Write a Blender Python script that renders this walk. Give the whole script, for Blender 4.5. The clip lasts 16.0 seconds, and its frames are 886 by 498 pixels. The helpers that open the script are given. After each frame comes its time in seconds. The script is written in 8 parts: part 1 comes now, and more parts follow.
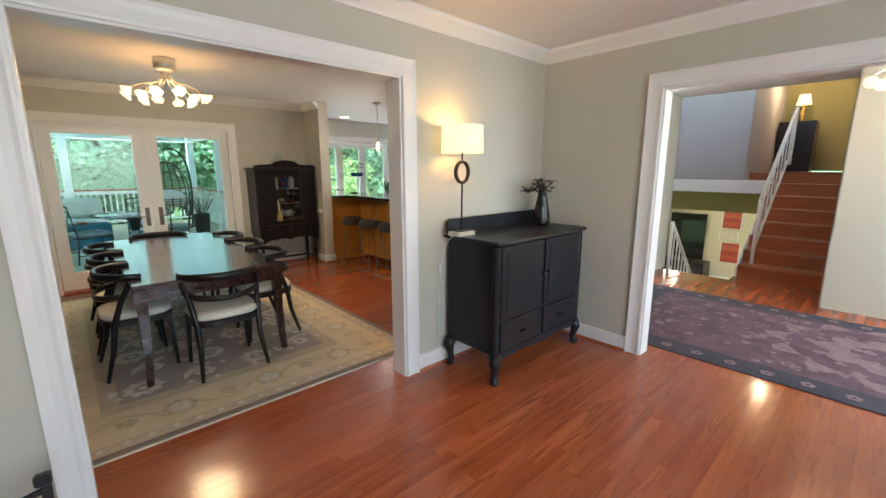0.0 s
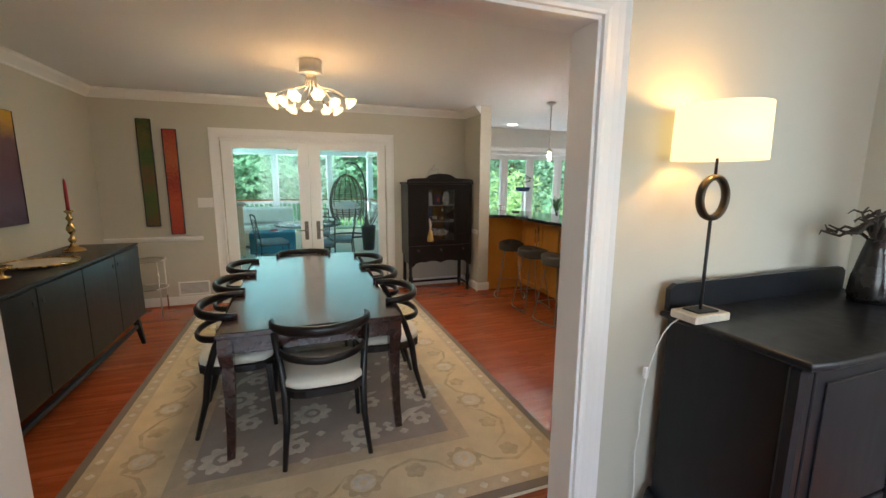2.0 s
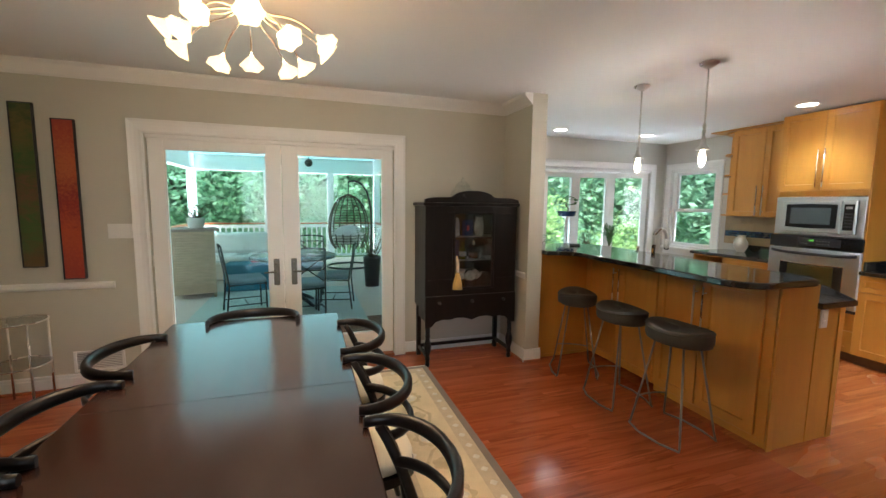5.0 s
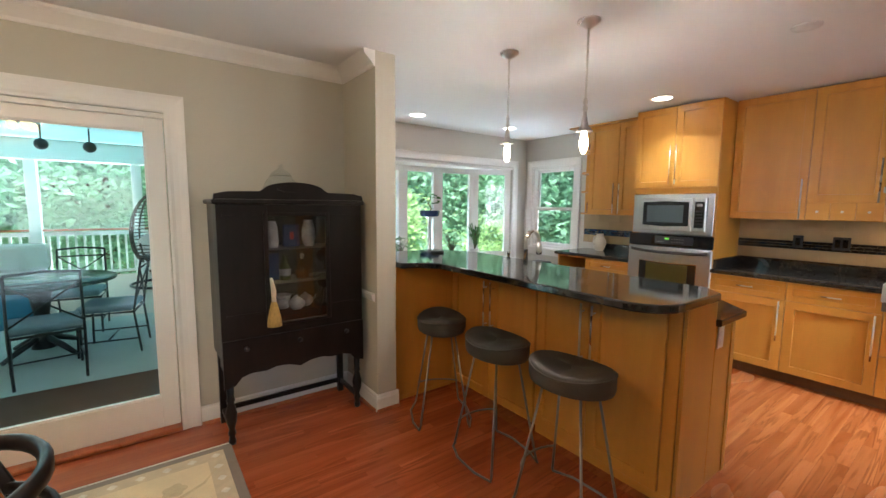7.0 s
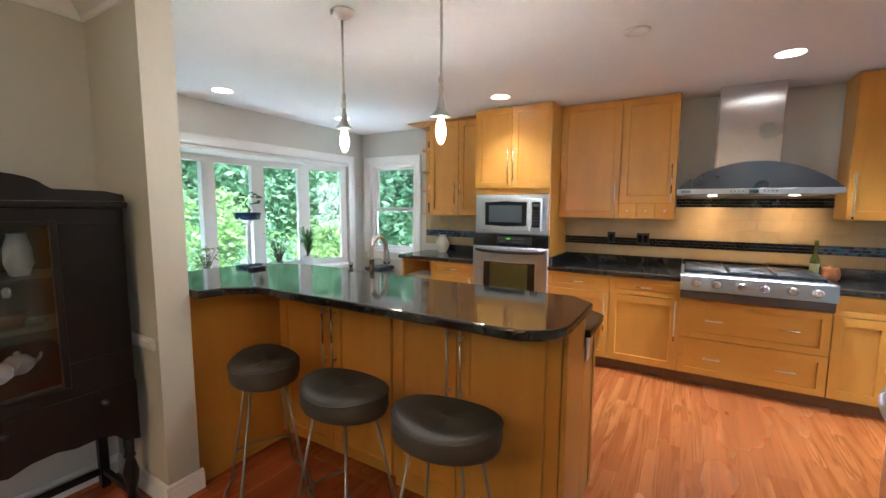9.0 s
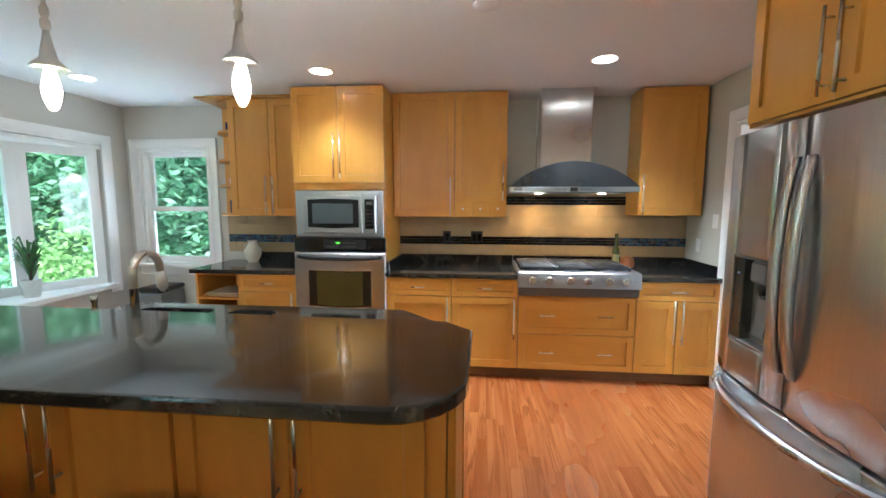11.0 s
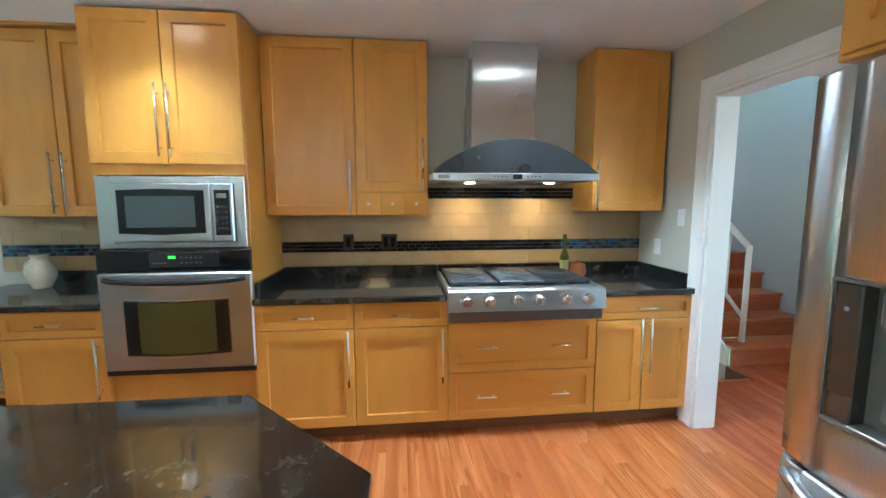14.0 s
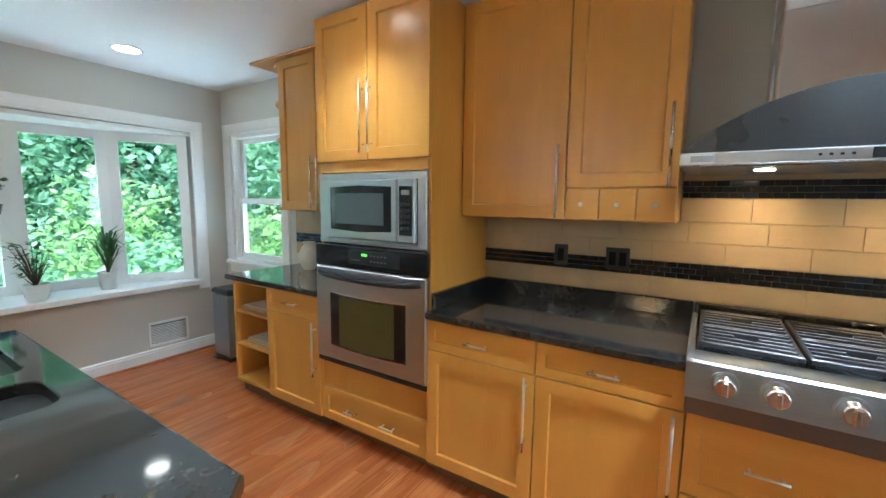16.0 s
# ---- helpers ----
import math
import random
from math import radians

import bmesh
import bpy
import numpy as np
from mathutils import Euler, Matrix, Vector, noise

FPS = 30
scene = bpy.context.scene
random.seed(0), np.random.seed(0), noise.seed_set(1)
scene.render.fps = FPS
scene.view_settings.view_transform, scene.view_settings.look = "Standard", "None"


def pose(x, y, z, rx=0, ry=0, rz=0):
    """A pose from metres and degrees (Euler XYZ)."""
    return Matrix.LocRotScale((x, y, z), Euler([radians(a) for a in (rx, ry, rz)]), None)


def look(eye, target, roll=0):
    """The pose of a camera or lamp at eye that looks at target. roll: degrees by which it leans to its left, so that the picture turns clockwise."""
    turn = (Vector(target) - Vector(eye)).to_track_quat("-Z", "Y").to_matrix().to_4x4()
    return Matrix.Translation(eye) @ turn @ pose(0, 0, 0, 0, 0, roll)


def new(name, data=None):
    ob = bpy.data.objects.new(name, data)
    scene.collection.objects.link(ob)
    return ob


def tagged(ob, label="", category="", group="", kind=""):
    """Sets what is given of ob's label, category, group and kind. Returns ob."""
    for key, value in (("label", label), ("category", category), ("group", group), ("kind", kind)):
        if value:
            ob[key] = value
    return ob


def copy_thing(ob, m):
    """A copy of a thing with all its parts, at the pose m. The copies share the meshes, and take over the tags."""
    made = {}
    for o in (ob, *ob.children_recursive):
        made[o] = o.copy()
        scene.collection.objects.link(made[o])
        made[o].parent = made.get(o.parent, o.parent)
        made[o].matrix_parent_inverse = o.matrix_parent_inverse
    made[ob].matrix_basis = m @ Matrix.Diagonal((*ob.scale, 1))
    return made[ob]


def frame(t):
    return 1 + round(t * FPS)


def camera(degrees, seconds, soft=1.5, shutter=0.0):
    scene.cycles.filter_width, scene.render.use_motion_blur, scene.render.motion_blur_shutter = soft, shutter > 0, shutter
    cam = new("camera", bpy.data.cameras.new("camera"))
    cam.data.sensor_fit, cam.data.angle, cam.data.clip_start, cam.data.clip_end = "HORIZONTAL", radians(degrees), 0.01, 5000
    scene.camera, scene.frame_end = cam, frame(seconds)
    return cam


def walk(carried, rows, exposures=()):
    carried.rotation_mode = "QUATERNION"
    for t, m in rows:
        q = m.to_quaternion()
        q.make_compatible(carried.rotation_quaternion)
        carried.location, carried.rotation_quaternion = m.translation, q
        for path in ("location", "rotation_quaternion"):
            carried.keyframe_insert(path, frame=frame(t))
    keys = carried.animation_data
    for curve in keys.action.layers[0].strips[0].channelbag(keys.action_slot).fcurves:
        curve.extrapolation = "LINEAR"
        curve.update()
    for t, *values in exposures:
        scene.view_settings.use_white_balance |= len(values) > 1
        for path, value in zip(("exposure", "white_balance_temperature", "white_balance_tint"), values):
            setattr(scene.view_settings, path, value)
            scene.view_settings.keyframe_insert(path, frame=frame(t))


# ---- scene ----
cam = camera(94.65, 16.0)
ROWS = [
    (0.0, -0.008, -0.047, 1.492, -42.66, -11.13, 0.04),
    (0.5, 0.264, 0.141, 1.496, -36.06, -10.85, -0.09),
    (1.0, 0.443, 0.383, 1.493, -29.86, -10.78, -0.25),
    (1.5, 0.578, 0.652, 1.518, -23.98, -10.54, -0.11),
    (2.0, 0.671, 0.947, 1.522, -19.55, -9.48, -0.29),
    (2.5, 0.715, 1.213, 1.496, -16.09, -7.87, -0.33),
    (3.0, 0.730, 1.527, 1.464, -13.90, -6.19, -0.75),
    (5.5, 1.186, 2.892, 1.498, -21.71, -6.46, -0.68),
    (6.0, 1.356, 3.097, 1.488, -26.15, -6.44, -0.67),
    (6.5, 1.537, 3.295, 1.488, -30.89, -6.28, -0.68),
    (7.0, 1.687, 3.470, 1.481, -36.38, -6.13, -0.52),
    (7.5, 1.865, 3.621, 1.476, -41.71, -6.06, -0.43),
    (8.0, 1.937, 3.695, 1.476, -46.84, -6.04, -0.40),
    (8.5, 2.025, 3.840, 1.490, -53.03, -6.11, -0.55),
    (9.0, 2.064, 3.897, 1.494, -59.25, -6.06, -0.30),
    (9.5, 2.178, 3.946, 1.493, -65.67, -6.21, -0.17),
    (10.0, 2.297, 4.019, 1.495, -71.84, -6.27, -0.10),
    (12.5, 3.029, 4.386, 1.500, -99.66, -6.58, -0.03),
    (13.0, 3.189, 4.391, 1.497, -101.74, -6.74, 0.09),
    (13.5, 3.359, 4.302, 1.464, -100.38, -6.61, 0.05),
    (14.0, 3.563, 4.186, 1.471, -96.12, -6.67, 0.07),
    (14.5, 3.750, 4.052, 1.465, -89.44, -6.70, -0.05),
    (15.0, 3.945, 3.931, 1.451, -79.86, -6.59, -0.30),
    (15.5, 4.125, 3.903, 1.457, -69.15, -6.69, -0.57),
    (16.0, 4.323, 3.888, 1.462, -57.23, -6.69, -0.69),
]
walk(cam, [(t, pose(x, y, z, 90 + pitch, roll, yaw)) for t, x, y, z, yaw, pitch, roll in ROWS], [(0, 1.97, 6250, 11), (3, 1.97, 6150, 11), (6, 2.0, 6200, 14), (7.5, 2.2, 6100, 14), (8.5, 2.26, 5950, 13), (10, 2.14, 5800, 10), (13, 2.27, 5200, -2), (14.5, 2.28, 5100, -3), (16, 2.08, 5480, 3)])

# exposure and world
world = bpy.data.worlds.new("world")
scene.world = world
world.use_nodes = True
wn = world.node_tree
sky = wn.nodes.new("ShaderNodeTexSky")
sky.sky_type = "NISHITA"
sky.sun_disc = False
sky.sun_elevation = radians(48)
sky.sun_rotation = radians(207)
wn.links.new(sky.outputs[0], wn.nodes["Background"].inputs[0])
wn.nodes["Background"].inputs[1].default_value = 0.15


ROOM_LEVEL = 0.68


def lamp(name, kind, m, watts, colour, size=0.1, size_y=0.0, spot=0.0):
    data = bpy.data.lights.new(name, kind)
    data.energy = watts if kind == "SUN" else watts * ROOM_LEVEL
    data.color = colour
    if kind == "AREA":
        data.shape = "RECTANGLE" if size_y else "DISK"
        data.size = size
        if size_y:
            data.size_y = size_y
    elif kind == "SUN":
        data.angle = radians(size)
    else:
        data.shadow_soft_size = size
        if kind == "SPOT":
            data.spot_size = radians(spot)
            data.spot_blend = 1.0
    ob = new(name, data)
    ob.matrix_world = m
    return ob


WARM = (1.0, 0.70, 0.40)
DAY = (0.78, 0.92, 1.0)
sun = lamp("sun", "SUN", look((-5, -9, 22), (4, 9, 0)), 5.0, (1.0, 0.98, 0.94), 8.0)
# daylight at the windows; the first two are unseen uplights added below the sills
lamp("bay_daylight", "AREA", look((4.84, 8.64, 0.58), (4.84, 5.0, 2.9)), 19, DAY, 2.6, 0.25)
lamp("side_window_daylight", "AREA", look((6.95, 7.41, 0.70), (4.6, 6.4, 2.7)), 12, DAY, 0.7, 0.25)
lamp("french_door_daylight", "AREA", look((0.83, 6.66, 1.15), (0.86, 3.0, 0.6)), 2.8, (0.55, 0.93, 1.0), 1.7, 1.5)
lamp("front_window_daylight", "AREA", look((0.6, -2.55, 1.45), (0.8, 2.0, 0.5)), 46, DAY, 3.0, 1.9)
lamp("hall_daylight", "AREA", look((4.6, -2.45, 1.5), (4.9, 2.0, 0.2)), 48, DAY, 1.5, 2.2)
# lamps that the rooms have
lamp("chandelier_light", "POINT", pose(0.83, 4.66, 2.17), 4.0, (1.0, 0.52, 0.18), 0.2)
lamp("chandelier_down_light", "SPOT", pose(0.83, 4.66, 2.06), 24, (1.0, 0.72, 0.42), 0.22, 0, 166)
lamp("table_lamp_light", "POINT", pose(2.06, 2.0, 1.735), 2.8, (1.0, 0.56, 0.18), 0.03)
for lx, ly, watts in ((4.26, 7.46, 20), (5.64, 7.38, 18), (5.66, 5.43, 36), (5.59, 3.38, 118)):
    lamp("recessed_light_beam", "SPOT", pose(lx, ly, 2.47), watts, (0.86, 0.95, 1.0), 0.09, 0, 118)
for ly in (5.49, 4.89):
    lamp("pendant_light", "POINT", pose(3.71, ly, 1.83), 5.5, (1.0, 0.91, 0.78), 0.03)
for ly in (3.72, 3.18):
    lamp("hood_light", "SPOT", look((6.38, ly, 1.585), (6.54, ly, 1.0)), 6.5, (1.0, 0.62, 0.27), 0.04, 0, 140)
lamp("hall_ceiling_light", "POINT", pose(4.95, 0.05, 2.12), 8, WARM, 0.1)
lamp("landing_light", "POINT", pose(10.0, 1.2, 3.0), 14, WARM, 0.08)
# added fill strips, unseen below the deck edge, that brighten the porch from outside
lamp("porch_north_daylight", "AREA", look((0.7, 14.55, -0.4), (0.7, 9.0, 2.6)), 430, (0.94, 0.97, 1.0), 4.4, 0.5)
lamp("porch_west_daylight", "AREA", look((-2.1, 10.6, -0.4), (2.0, 10.2, 2.6)), 210, (0.94, 0.97, 1.0), 6.5, 0.5)
# added bare point that brightens the lower room, with no fixture
lamp("lower_room_light", "POINT", pose(9.4, 2.9, 0.5), 22, (1.0, 0.9, 0.7), 0.2)


# ---------------------------------------------------------------- materials
def nodes_of(name):
    m = bpy.data.materials.new(name)
    m.use_nodes = True
    t = m.node_tree
    return m, t, t.nodes["Principled BSDF"]


def mixc(t, fac, a, b, blend="MIX"):
    n = t.nodes.new("ShaderNodeMix")
    n.data_type = "RGBA"
    n.blend_type = blend
    for sock, val in ((n.inputs[0], fac), (n.inputs[6], a), (n.inputs[7], b)):
        if isinstance(val, (float, int)):
            sock.default_value = val
        elif isinstance(val, tuple):
            sock.default_value = (*val, 1)
        else:
            t.links.new(val, sock)
    return n.outputs[2]


def calc(t, op, a, b=0.0, c=0.0):
    n = t.nodes.new("ShaderNodeMath")
    n.operation = op
    for sock, val in zip(n.inputs, (a, b, c)):
        if isinstance(val, (float, int)):
            sock.default_value = val
        else:
            t.links.new(val, sock)
    return n.outputs[0]


def coords(t, stretch=(1, 1, 1), world_space=False, shift=None):
    if world_space:
        src = t.nodes.new("ShaderNodeNewGeometry").outputs["Position"]
    else:
        src = t.nodes.new("ShaderNodeTexCoord").outputs["Object"]
    mp = t.nodes.new("ShaderNodeMapping")
    mp.inputs["Scale"].default_value = stretch
    t.links.new(src, mp.inputs[0])
    if shift is not None:
        t.links.new(shift, mp.inputs["Location"])
    return mp.outputs[0]


def noise_of(t, vec, scale, detail=4.0, rough=0.55, distort=0.0):
    n = t.nodes.new("ShaderNodeTexNoise")
    n.inputs["Scale"].default_value = scale
    n.inputs["Detail"].default_value = detail
    n.inputs["Roughness"].default_value = rough
    n.inputs["Distortion"].default_value = distort
    t.links.new(vec, n.inputs["Vector"])
    return n.outputs[0]


def spread(t, val, lo, hi, a=0.0, b=1.0):
    n = t.nodes.new("ShaderNodeMapRange")
    for k, q in zip((1, 2, 3, 4), (lo, hi, a, b)):
        n.inputs[k].default_value = q
    t.links.new(val, n.inputs[0])
    return n.outputs[0]


def bumped(t, bsdf, height, strength=0.2, distance=0.002):
    n = t.nodes.new("ShaderNodeBump")
    n.inputs["Strength"].default_value = strength
    n.inputs["Distance"].default_value = distance
    t.links.new(height, n.inputs["Height"])
    t.links.new(n.outputs[0], bsdf.inputs["Normal"])


def dim(c, k):
    return tuple(min(1.0, q * k) for q in c)


def any_random(t):
    """One random number a piece, whether it is an object or an island of a joined mesh."""
    a = t.nodes.new("ShaderNodeObjectInfo").outputs["Random"]
    b = t.nodes.new("ShaderNodeNewGeometry").outputs["Random Per Island"]
    return calc(t, "FRACT", calc(t, "ADD", calc(t, "MULTIPLY", a, 7.31), calc(t, "MULTIPLY", b, 5.17)))


def plain(name, col, rough=0.5, metal=0.0, var=0.10, scale=3.0, fine=70.0, bump=0.12, stretch=(1, 1, 1), coat=0.0, rvar=0.08, spec=0.5):
    m, t, s = nodes_of(name)
    v = coords(t, stretch)
    big = noise_of(t, v, scale, 3)
    small = noise_of(t, v, fine, 3)
    c = mixc(t, spread(t, big, 0.3, 0.7), dim(col, 1 - var), dim(col, 1 + var))
    c = mixc(t, spread(t, small, 0.35, 0.65, 0, 0.5), c, dim(col, 1 - 1.5 * var))
    t.links.new(c, s.inputs["Base Color"])
    t.links.new(spread(t, big, 0.3, 0.7, max(0.02, rough - rvar), min(1, rough + rvar)), s.inputs["Roughness"])
    s.inputs["Metallic"].default_value = metal
    s.inputs["Coat Weight"].default_value = coat
    s.inputs["Specular IOR Level"].default_value = spec
    if bump:
        bumped(t, s, small, bump, 0.001)
    return m


def glowing(name, col, strength, base=(0.9, 0.85, 0.75)):
    m, t, s = nodes_of(name)
    s.inputs["Base Color"].default_value = (*base, 1)
    s.inputs["Emission Color"].default_value = (*col, 1)
    s.inputs["Emission Strength"].default_value = strength
    return m


def wood(name, lo, hi, rough=0.35, grain=(1.2, 14, 14), scale=5.0, bump=0.08, coat=0.0, by_piece=0.0, world_space=False, pores=0.25):
    m, t, s = nodes_of(name)
    shift = None
    if by_piece:
        rnd = any_random(t)
        comb = t.nodes.new("ShaderNodeCombineXYZ")
        t.links.new(calc(t, "MULTIPLY", rnd, 40.0), comb.inputs[0])
        t.links.new(calc(t, "MULTIPLY", rnd, 23.0), comb.inputs[1])
        t.links.new(calc(t, "MULTIPLY", rnd, 60.0), comb.inputs[2])
        shift = comb.outputs[0]
    v = coords(t, grain, world_space, shift)
    a = noise_of(t, v, scale, 5, 0.6, 0.6)
    b = noise_of(t, v, scale * 7, 4, 0.7, 0.2)
    cl = noise_of(t, coords(t, (1, 1, 1), world_space), 1.6, 2)
    c = mixc(t, spread(t, a, 0.3, 0.7), lo, hi)
    c = mixc(t, spread(t, b, 0.48, 0.72, 0, pores), c, dim(lo, 0.55))
    c = mixc(t, spread(t, cl, 0.35, 0.7, 0, 0.25), c, dim(lo, 0.8))
    if by_piece:
        c = mixc(t, calc(t, "MULTIPLY", rnd, by_piece), c, dim(lo, 0.6))
    t.links.new(c, s.inputs["Base Color"])
    t.links.new(spread(t, a, 0.2, 0.8, rough - 0.06, rough + 0.08), s.inputs["Roughness"])
    s.inputs["Coat Weight"].default_value = coat
    s.inputs["Coat Roughness"].default_value = 0.12
    bumped(t, s, b, bump, 0.0008)
    return m


def oak_strip(name, lo, hi, rough, coat):
    """Oak floor strips along x: each its own shade, with arched grain and dark pores in patches."""
    m, t, s = nodes_of(name)
    rnd = any_random(t)
    comb = t.nodes.new("ShaderNodeCombineXYZ")
    for k, q in enumerate((40.0, 23.0, 60.0)):
        t.links.new(calc(t, "MULTIPLY", rnd, q), comb.inputs[k])
    v = coords(t, (0.55, 9.0, 9.0), True, comb.outputs[0])
    a = noise_of(t, v, 1.5, 2, 0.5, 0.5)
    rings = calc(t, "SINE", calc(t, "MULTIPLY", a, 52.0))
    mask = noise_of(t, coords(t, (0.9, 3.0, 3.0), True, comb.outputs[0]), 1.7, 2)
    pores = noise_of(t, coords(t, (2.2, 60.0, 60.0), True), 3.0, 3, 0.7)
    wide = noise_of(t, coords(t, (0.5, 1.2, 1.0), True), 1.1, 3)
    c = mixc(t, spread(t, a, 0.3, 0.7), dim(lo, 1.15), hi)
    c = mixc(t, calc(t, "MULTIPLY", spread(t, rings, 0.1, 0.9, 0, 0.6), spread(t, mask, 0.42, 0.58)), c, dim(lo, 0.62))
    c = mixc(t, spread(t, pores, 0.52, 0.72, 0, 0.30), c, dim(lo, 0.7))
    c = mixc(t, spread(t, rnd, 0.0, 1.0, 0.0, 0.6), c, lo)
    c = mixc(t, spread(t, wide, 0.4, 0.7, 0, 0.35), c, lo)
    t.links.new(c, s.inputs["Base Color"])
    t.links.new(spread(t, wide, 0.3, 0.7, rough - 0.05, rough + 0.05), s.inputs["Roughness"])
    s.inputs["Coat Weight"].default_value = coat
    s.inputs["Coat Roughness"].default_value = 0.10
    bumped(t, s, pores, 0.02, 0.0004)
    return m


def brushed(name, col, rough, stretch, rvar=0.06, aniso=0.75, turn=0.0):
    m, t, s = nodes_of(name)
    v = coords(t, stretch)
    a = noise_of(t, v, 9, 4, 0.7)
    big = noise_of(t, coords(t), 2.0, 2)
    c = mixc(t, spread(t, a, 0.3, 0.7), dim(col, 0.92), dim(col, 1.06))
    t.links.new(c, s.inputs["Base Color"])
    t.links.new(spread(t, big, 0.3, 0.7, rough - rvar, rough + rvar), s.inputs["Roughness"])
    s.inputs["Metallic"].default_value = 1.0
    s.inputs["Anisotropic"].default_value = aniso
    s.inputs["Anisotropic Rotation"].default_value = turn
    tg = t.nodes.new("ShaderNodeTangent")
    tg.direction_type = "RADIAL"
    tg.axis = "Z"
    t.links.new(tg.outputs[0], s.inputs["Tangent"])
    bumped(t, s, a, 0.05, 0.0005)
    return m


def clear_glass(name, tint=(0.96, 0.99, 0.98), face_gloss=0.022):
    m, t, s = nodes_of(name)
    gl = t.nodes.new("ShaderNodeBsdfGlossy")
    gl.inputs["Roughness"].default_value = 0.02
    tr = t.nodes.new("ShaderNodeBsdfTransparent")
    tr.inputs[0].default_value = (*tint, 1)
    lw = t.nodes.new("ShaderNodeLayerWeight")
    gloss = calc(t, "ADD", calc(t, "MULTIPLY", calc(t, "POWER", lw.outputs["Facing"], 5.0), 0.85), face_gloss)
    mx = t.nodes.new("ShaderNodeMixShader")
    t.links.new(gloss, mx.inputs[0])
    t.links.new(tr.outputs[0], mx.inputs[1])
    t.links.new(gl.outputs[0], mx.inputs[2])
    t.links.new(mx.outputs[0], t.nodes["Material Output"].inputs[0])
    return m


WALL = plain("wall_paint", (0.52, 0.50, 0.42), 0.75, var=0.02, scale=0.9, fine=160, bump=0.02)
WALL_K = plain("kitchen_wall_paint", (0.56, 0.55, 0.50), 0.72, var=0.02, scale=0.9, fine=160, bump=0.02)
CEIL = plain("ceiling_paint", (0.76, 0.76, 0.76), 0.85, var=0.02, scale=0.7, fine=120, bump=0.06)
TRIM = plain("white_trim_paint", (0.78, 0.775, 0.75), 0.38, var=0.012, scale=1.2, fine=40, bump=0.0)
FLOOR_RED = oak_strip("red_stained_oak", (0.27, 0.058, 0.020), (0.52, 0.145, 0.050), 0.18, 0.25)
FLOOR_OAK = oak_strip("natural_oak", (0.30, 0.076, 0.018), (0.60, 0.215, 0.062), 0.25, 0.12)
JOINT = plain("floor_joint", (0.10, 0.03, 0.012), 0.7)
MAPLE = wood("honey_maple", (0.56, 0.248, 0.036), (0.68, 0.333, 0.056), 0.33, (4, 4, 0.7), 1.1, 0.01, 0.12, 0.10, False, 0.05)
MAPLE_H = wood("honey_maple_across", (0.56, 0.248, 0.036), (0.68, 0.333, 0.056), 0.33, (0.7, 4, 4), 1.1, 0.01, 0.12, 0.10, False, 0.05)
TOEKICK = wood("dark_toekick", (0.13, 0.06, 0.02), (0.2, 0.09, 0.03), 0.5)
EBONY = wood("black_brown_wood", (0.006, 0.005, 0.005), (0.014, 0.010, 0.009), 0.33, (6, 6, 1), 3, 0.06, 0.05, 0, False, 0.3)
EBONY.node_tree.nodes["Principled BSDF"].inputs["Specular IOR Level"].default_value = 0.3
BLACKPAINT = wood("black_painted_wood", (0.006, 0.007, 0.010), (0.012, 0.013, 0.017), 0.32, (6, 6, 1), 3, 0.06, 0.0, 0, False, 0.3)
WALNUT = wood("dark_walnut", (0.026, 0.011, 0.009), (0.042, 0.018, 0.013), 0.19, (9, 1.0, 9), 3, 0.004, 0.3, 0, False, 0.08)
BLACKPAINT.node_tree.nodes["Principled BSDF"].inputs["Specular IOR Level"].default_value = 0.35
CREAM = plain("cream_upholstery", (0.72, 0.68, 0.58), 0.85, var=0.06, scale=9, fine=300, bump=0.3)
RUG_EDGE = plain("rug_edge_taupe", (0.23, 0.18, 0.145), 0.95, var=0.12, scale=6, fine=240, bump=0.6)
RUG_BORDER = plain("rug_border_gold", (0.72, 0.58, 0.37), 0.95, var=0.12, scale=5, fine=220, bump=0.6)
RUG_FIELD = plain("rug_field_taupe", (0.42, 0.345, 0.28), 0.95, var=0.14, scale=4, fine=220, bump=0.6)
RUG_FLOWER = plain("rug_flower_ivory", (0.72, 0.65, 0.54), 0.95, var=0.2, scale=14, fine=200, bump=0.6)
RUG_BROWN = plain("rug_motif_brown", (0.60, 0.47, 0.29), 0.95, var=0.2, scale=14, fine=200, bump=0.6)
RUG_BAND = plain("rug_band_sand", (0.58, 0.46, 0.31), 0.95, var=0.12, scale=14, fine=200, bump=0.6)
FRINGE = plain("rug_fringe", (0.66, 0.60, 0.50), 0.95, var=0.1)
PLUM = plain("plum_rug", (0.14, 0.080, 0.105), 0.95, var=0.45, scale=5, fine=160, bump=0.6)
PLUM_D = plain("dark_slate_rug_border", (0.055, 0.050, 0.068), 0.95, var=0.3, scale=6, fine=160, bump=0.6)
PLUM_L = plain("pale_rose_rug_motif", (0.24, 0.165, 0.18), 0.95, var=0.3, scale=16, fine=160, bump=0.6)
STEEL = brushed("brushed_stainless", (0.54, 0.565, 0.59), 0.33, (0.6, 30, 30), 0.03, 0.5)
STEEL_V = brushed("brushed_stainless_upright", (0.56, 0.575, 0.59), 0.29, (30, 30, 0.6), 0.03, 0.75, 0.25)
STEEL_HOOD = brushed("brushed_hood_stainless", (0.62, 0.63, 0.64), 0.27, (30, 30, 0.6), 0.02, 0.9)
NICKEL = brushed("satin_nickel", (0.66, 0.64, 0.60), 0.28, (20, 20, 1))
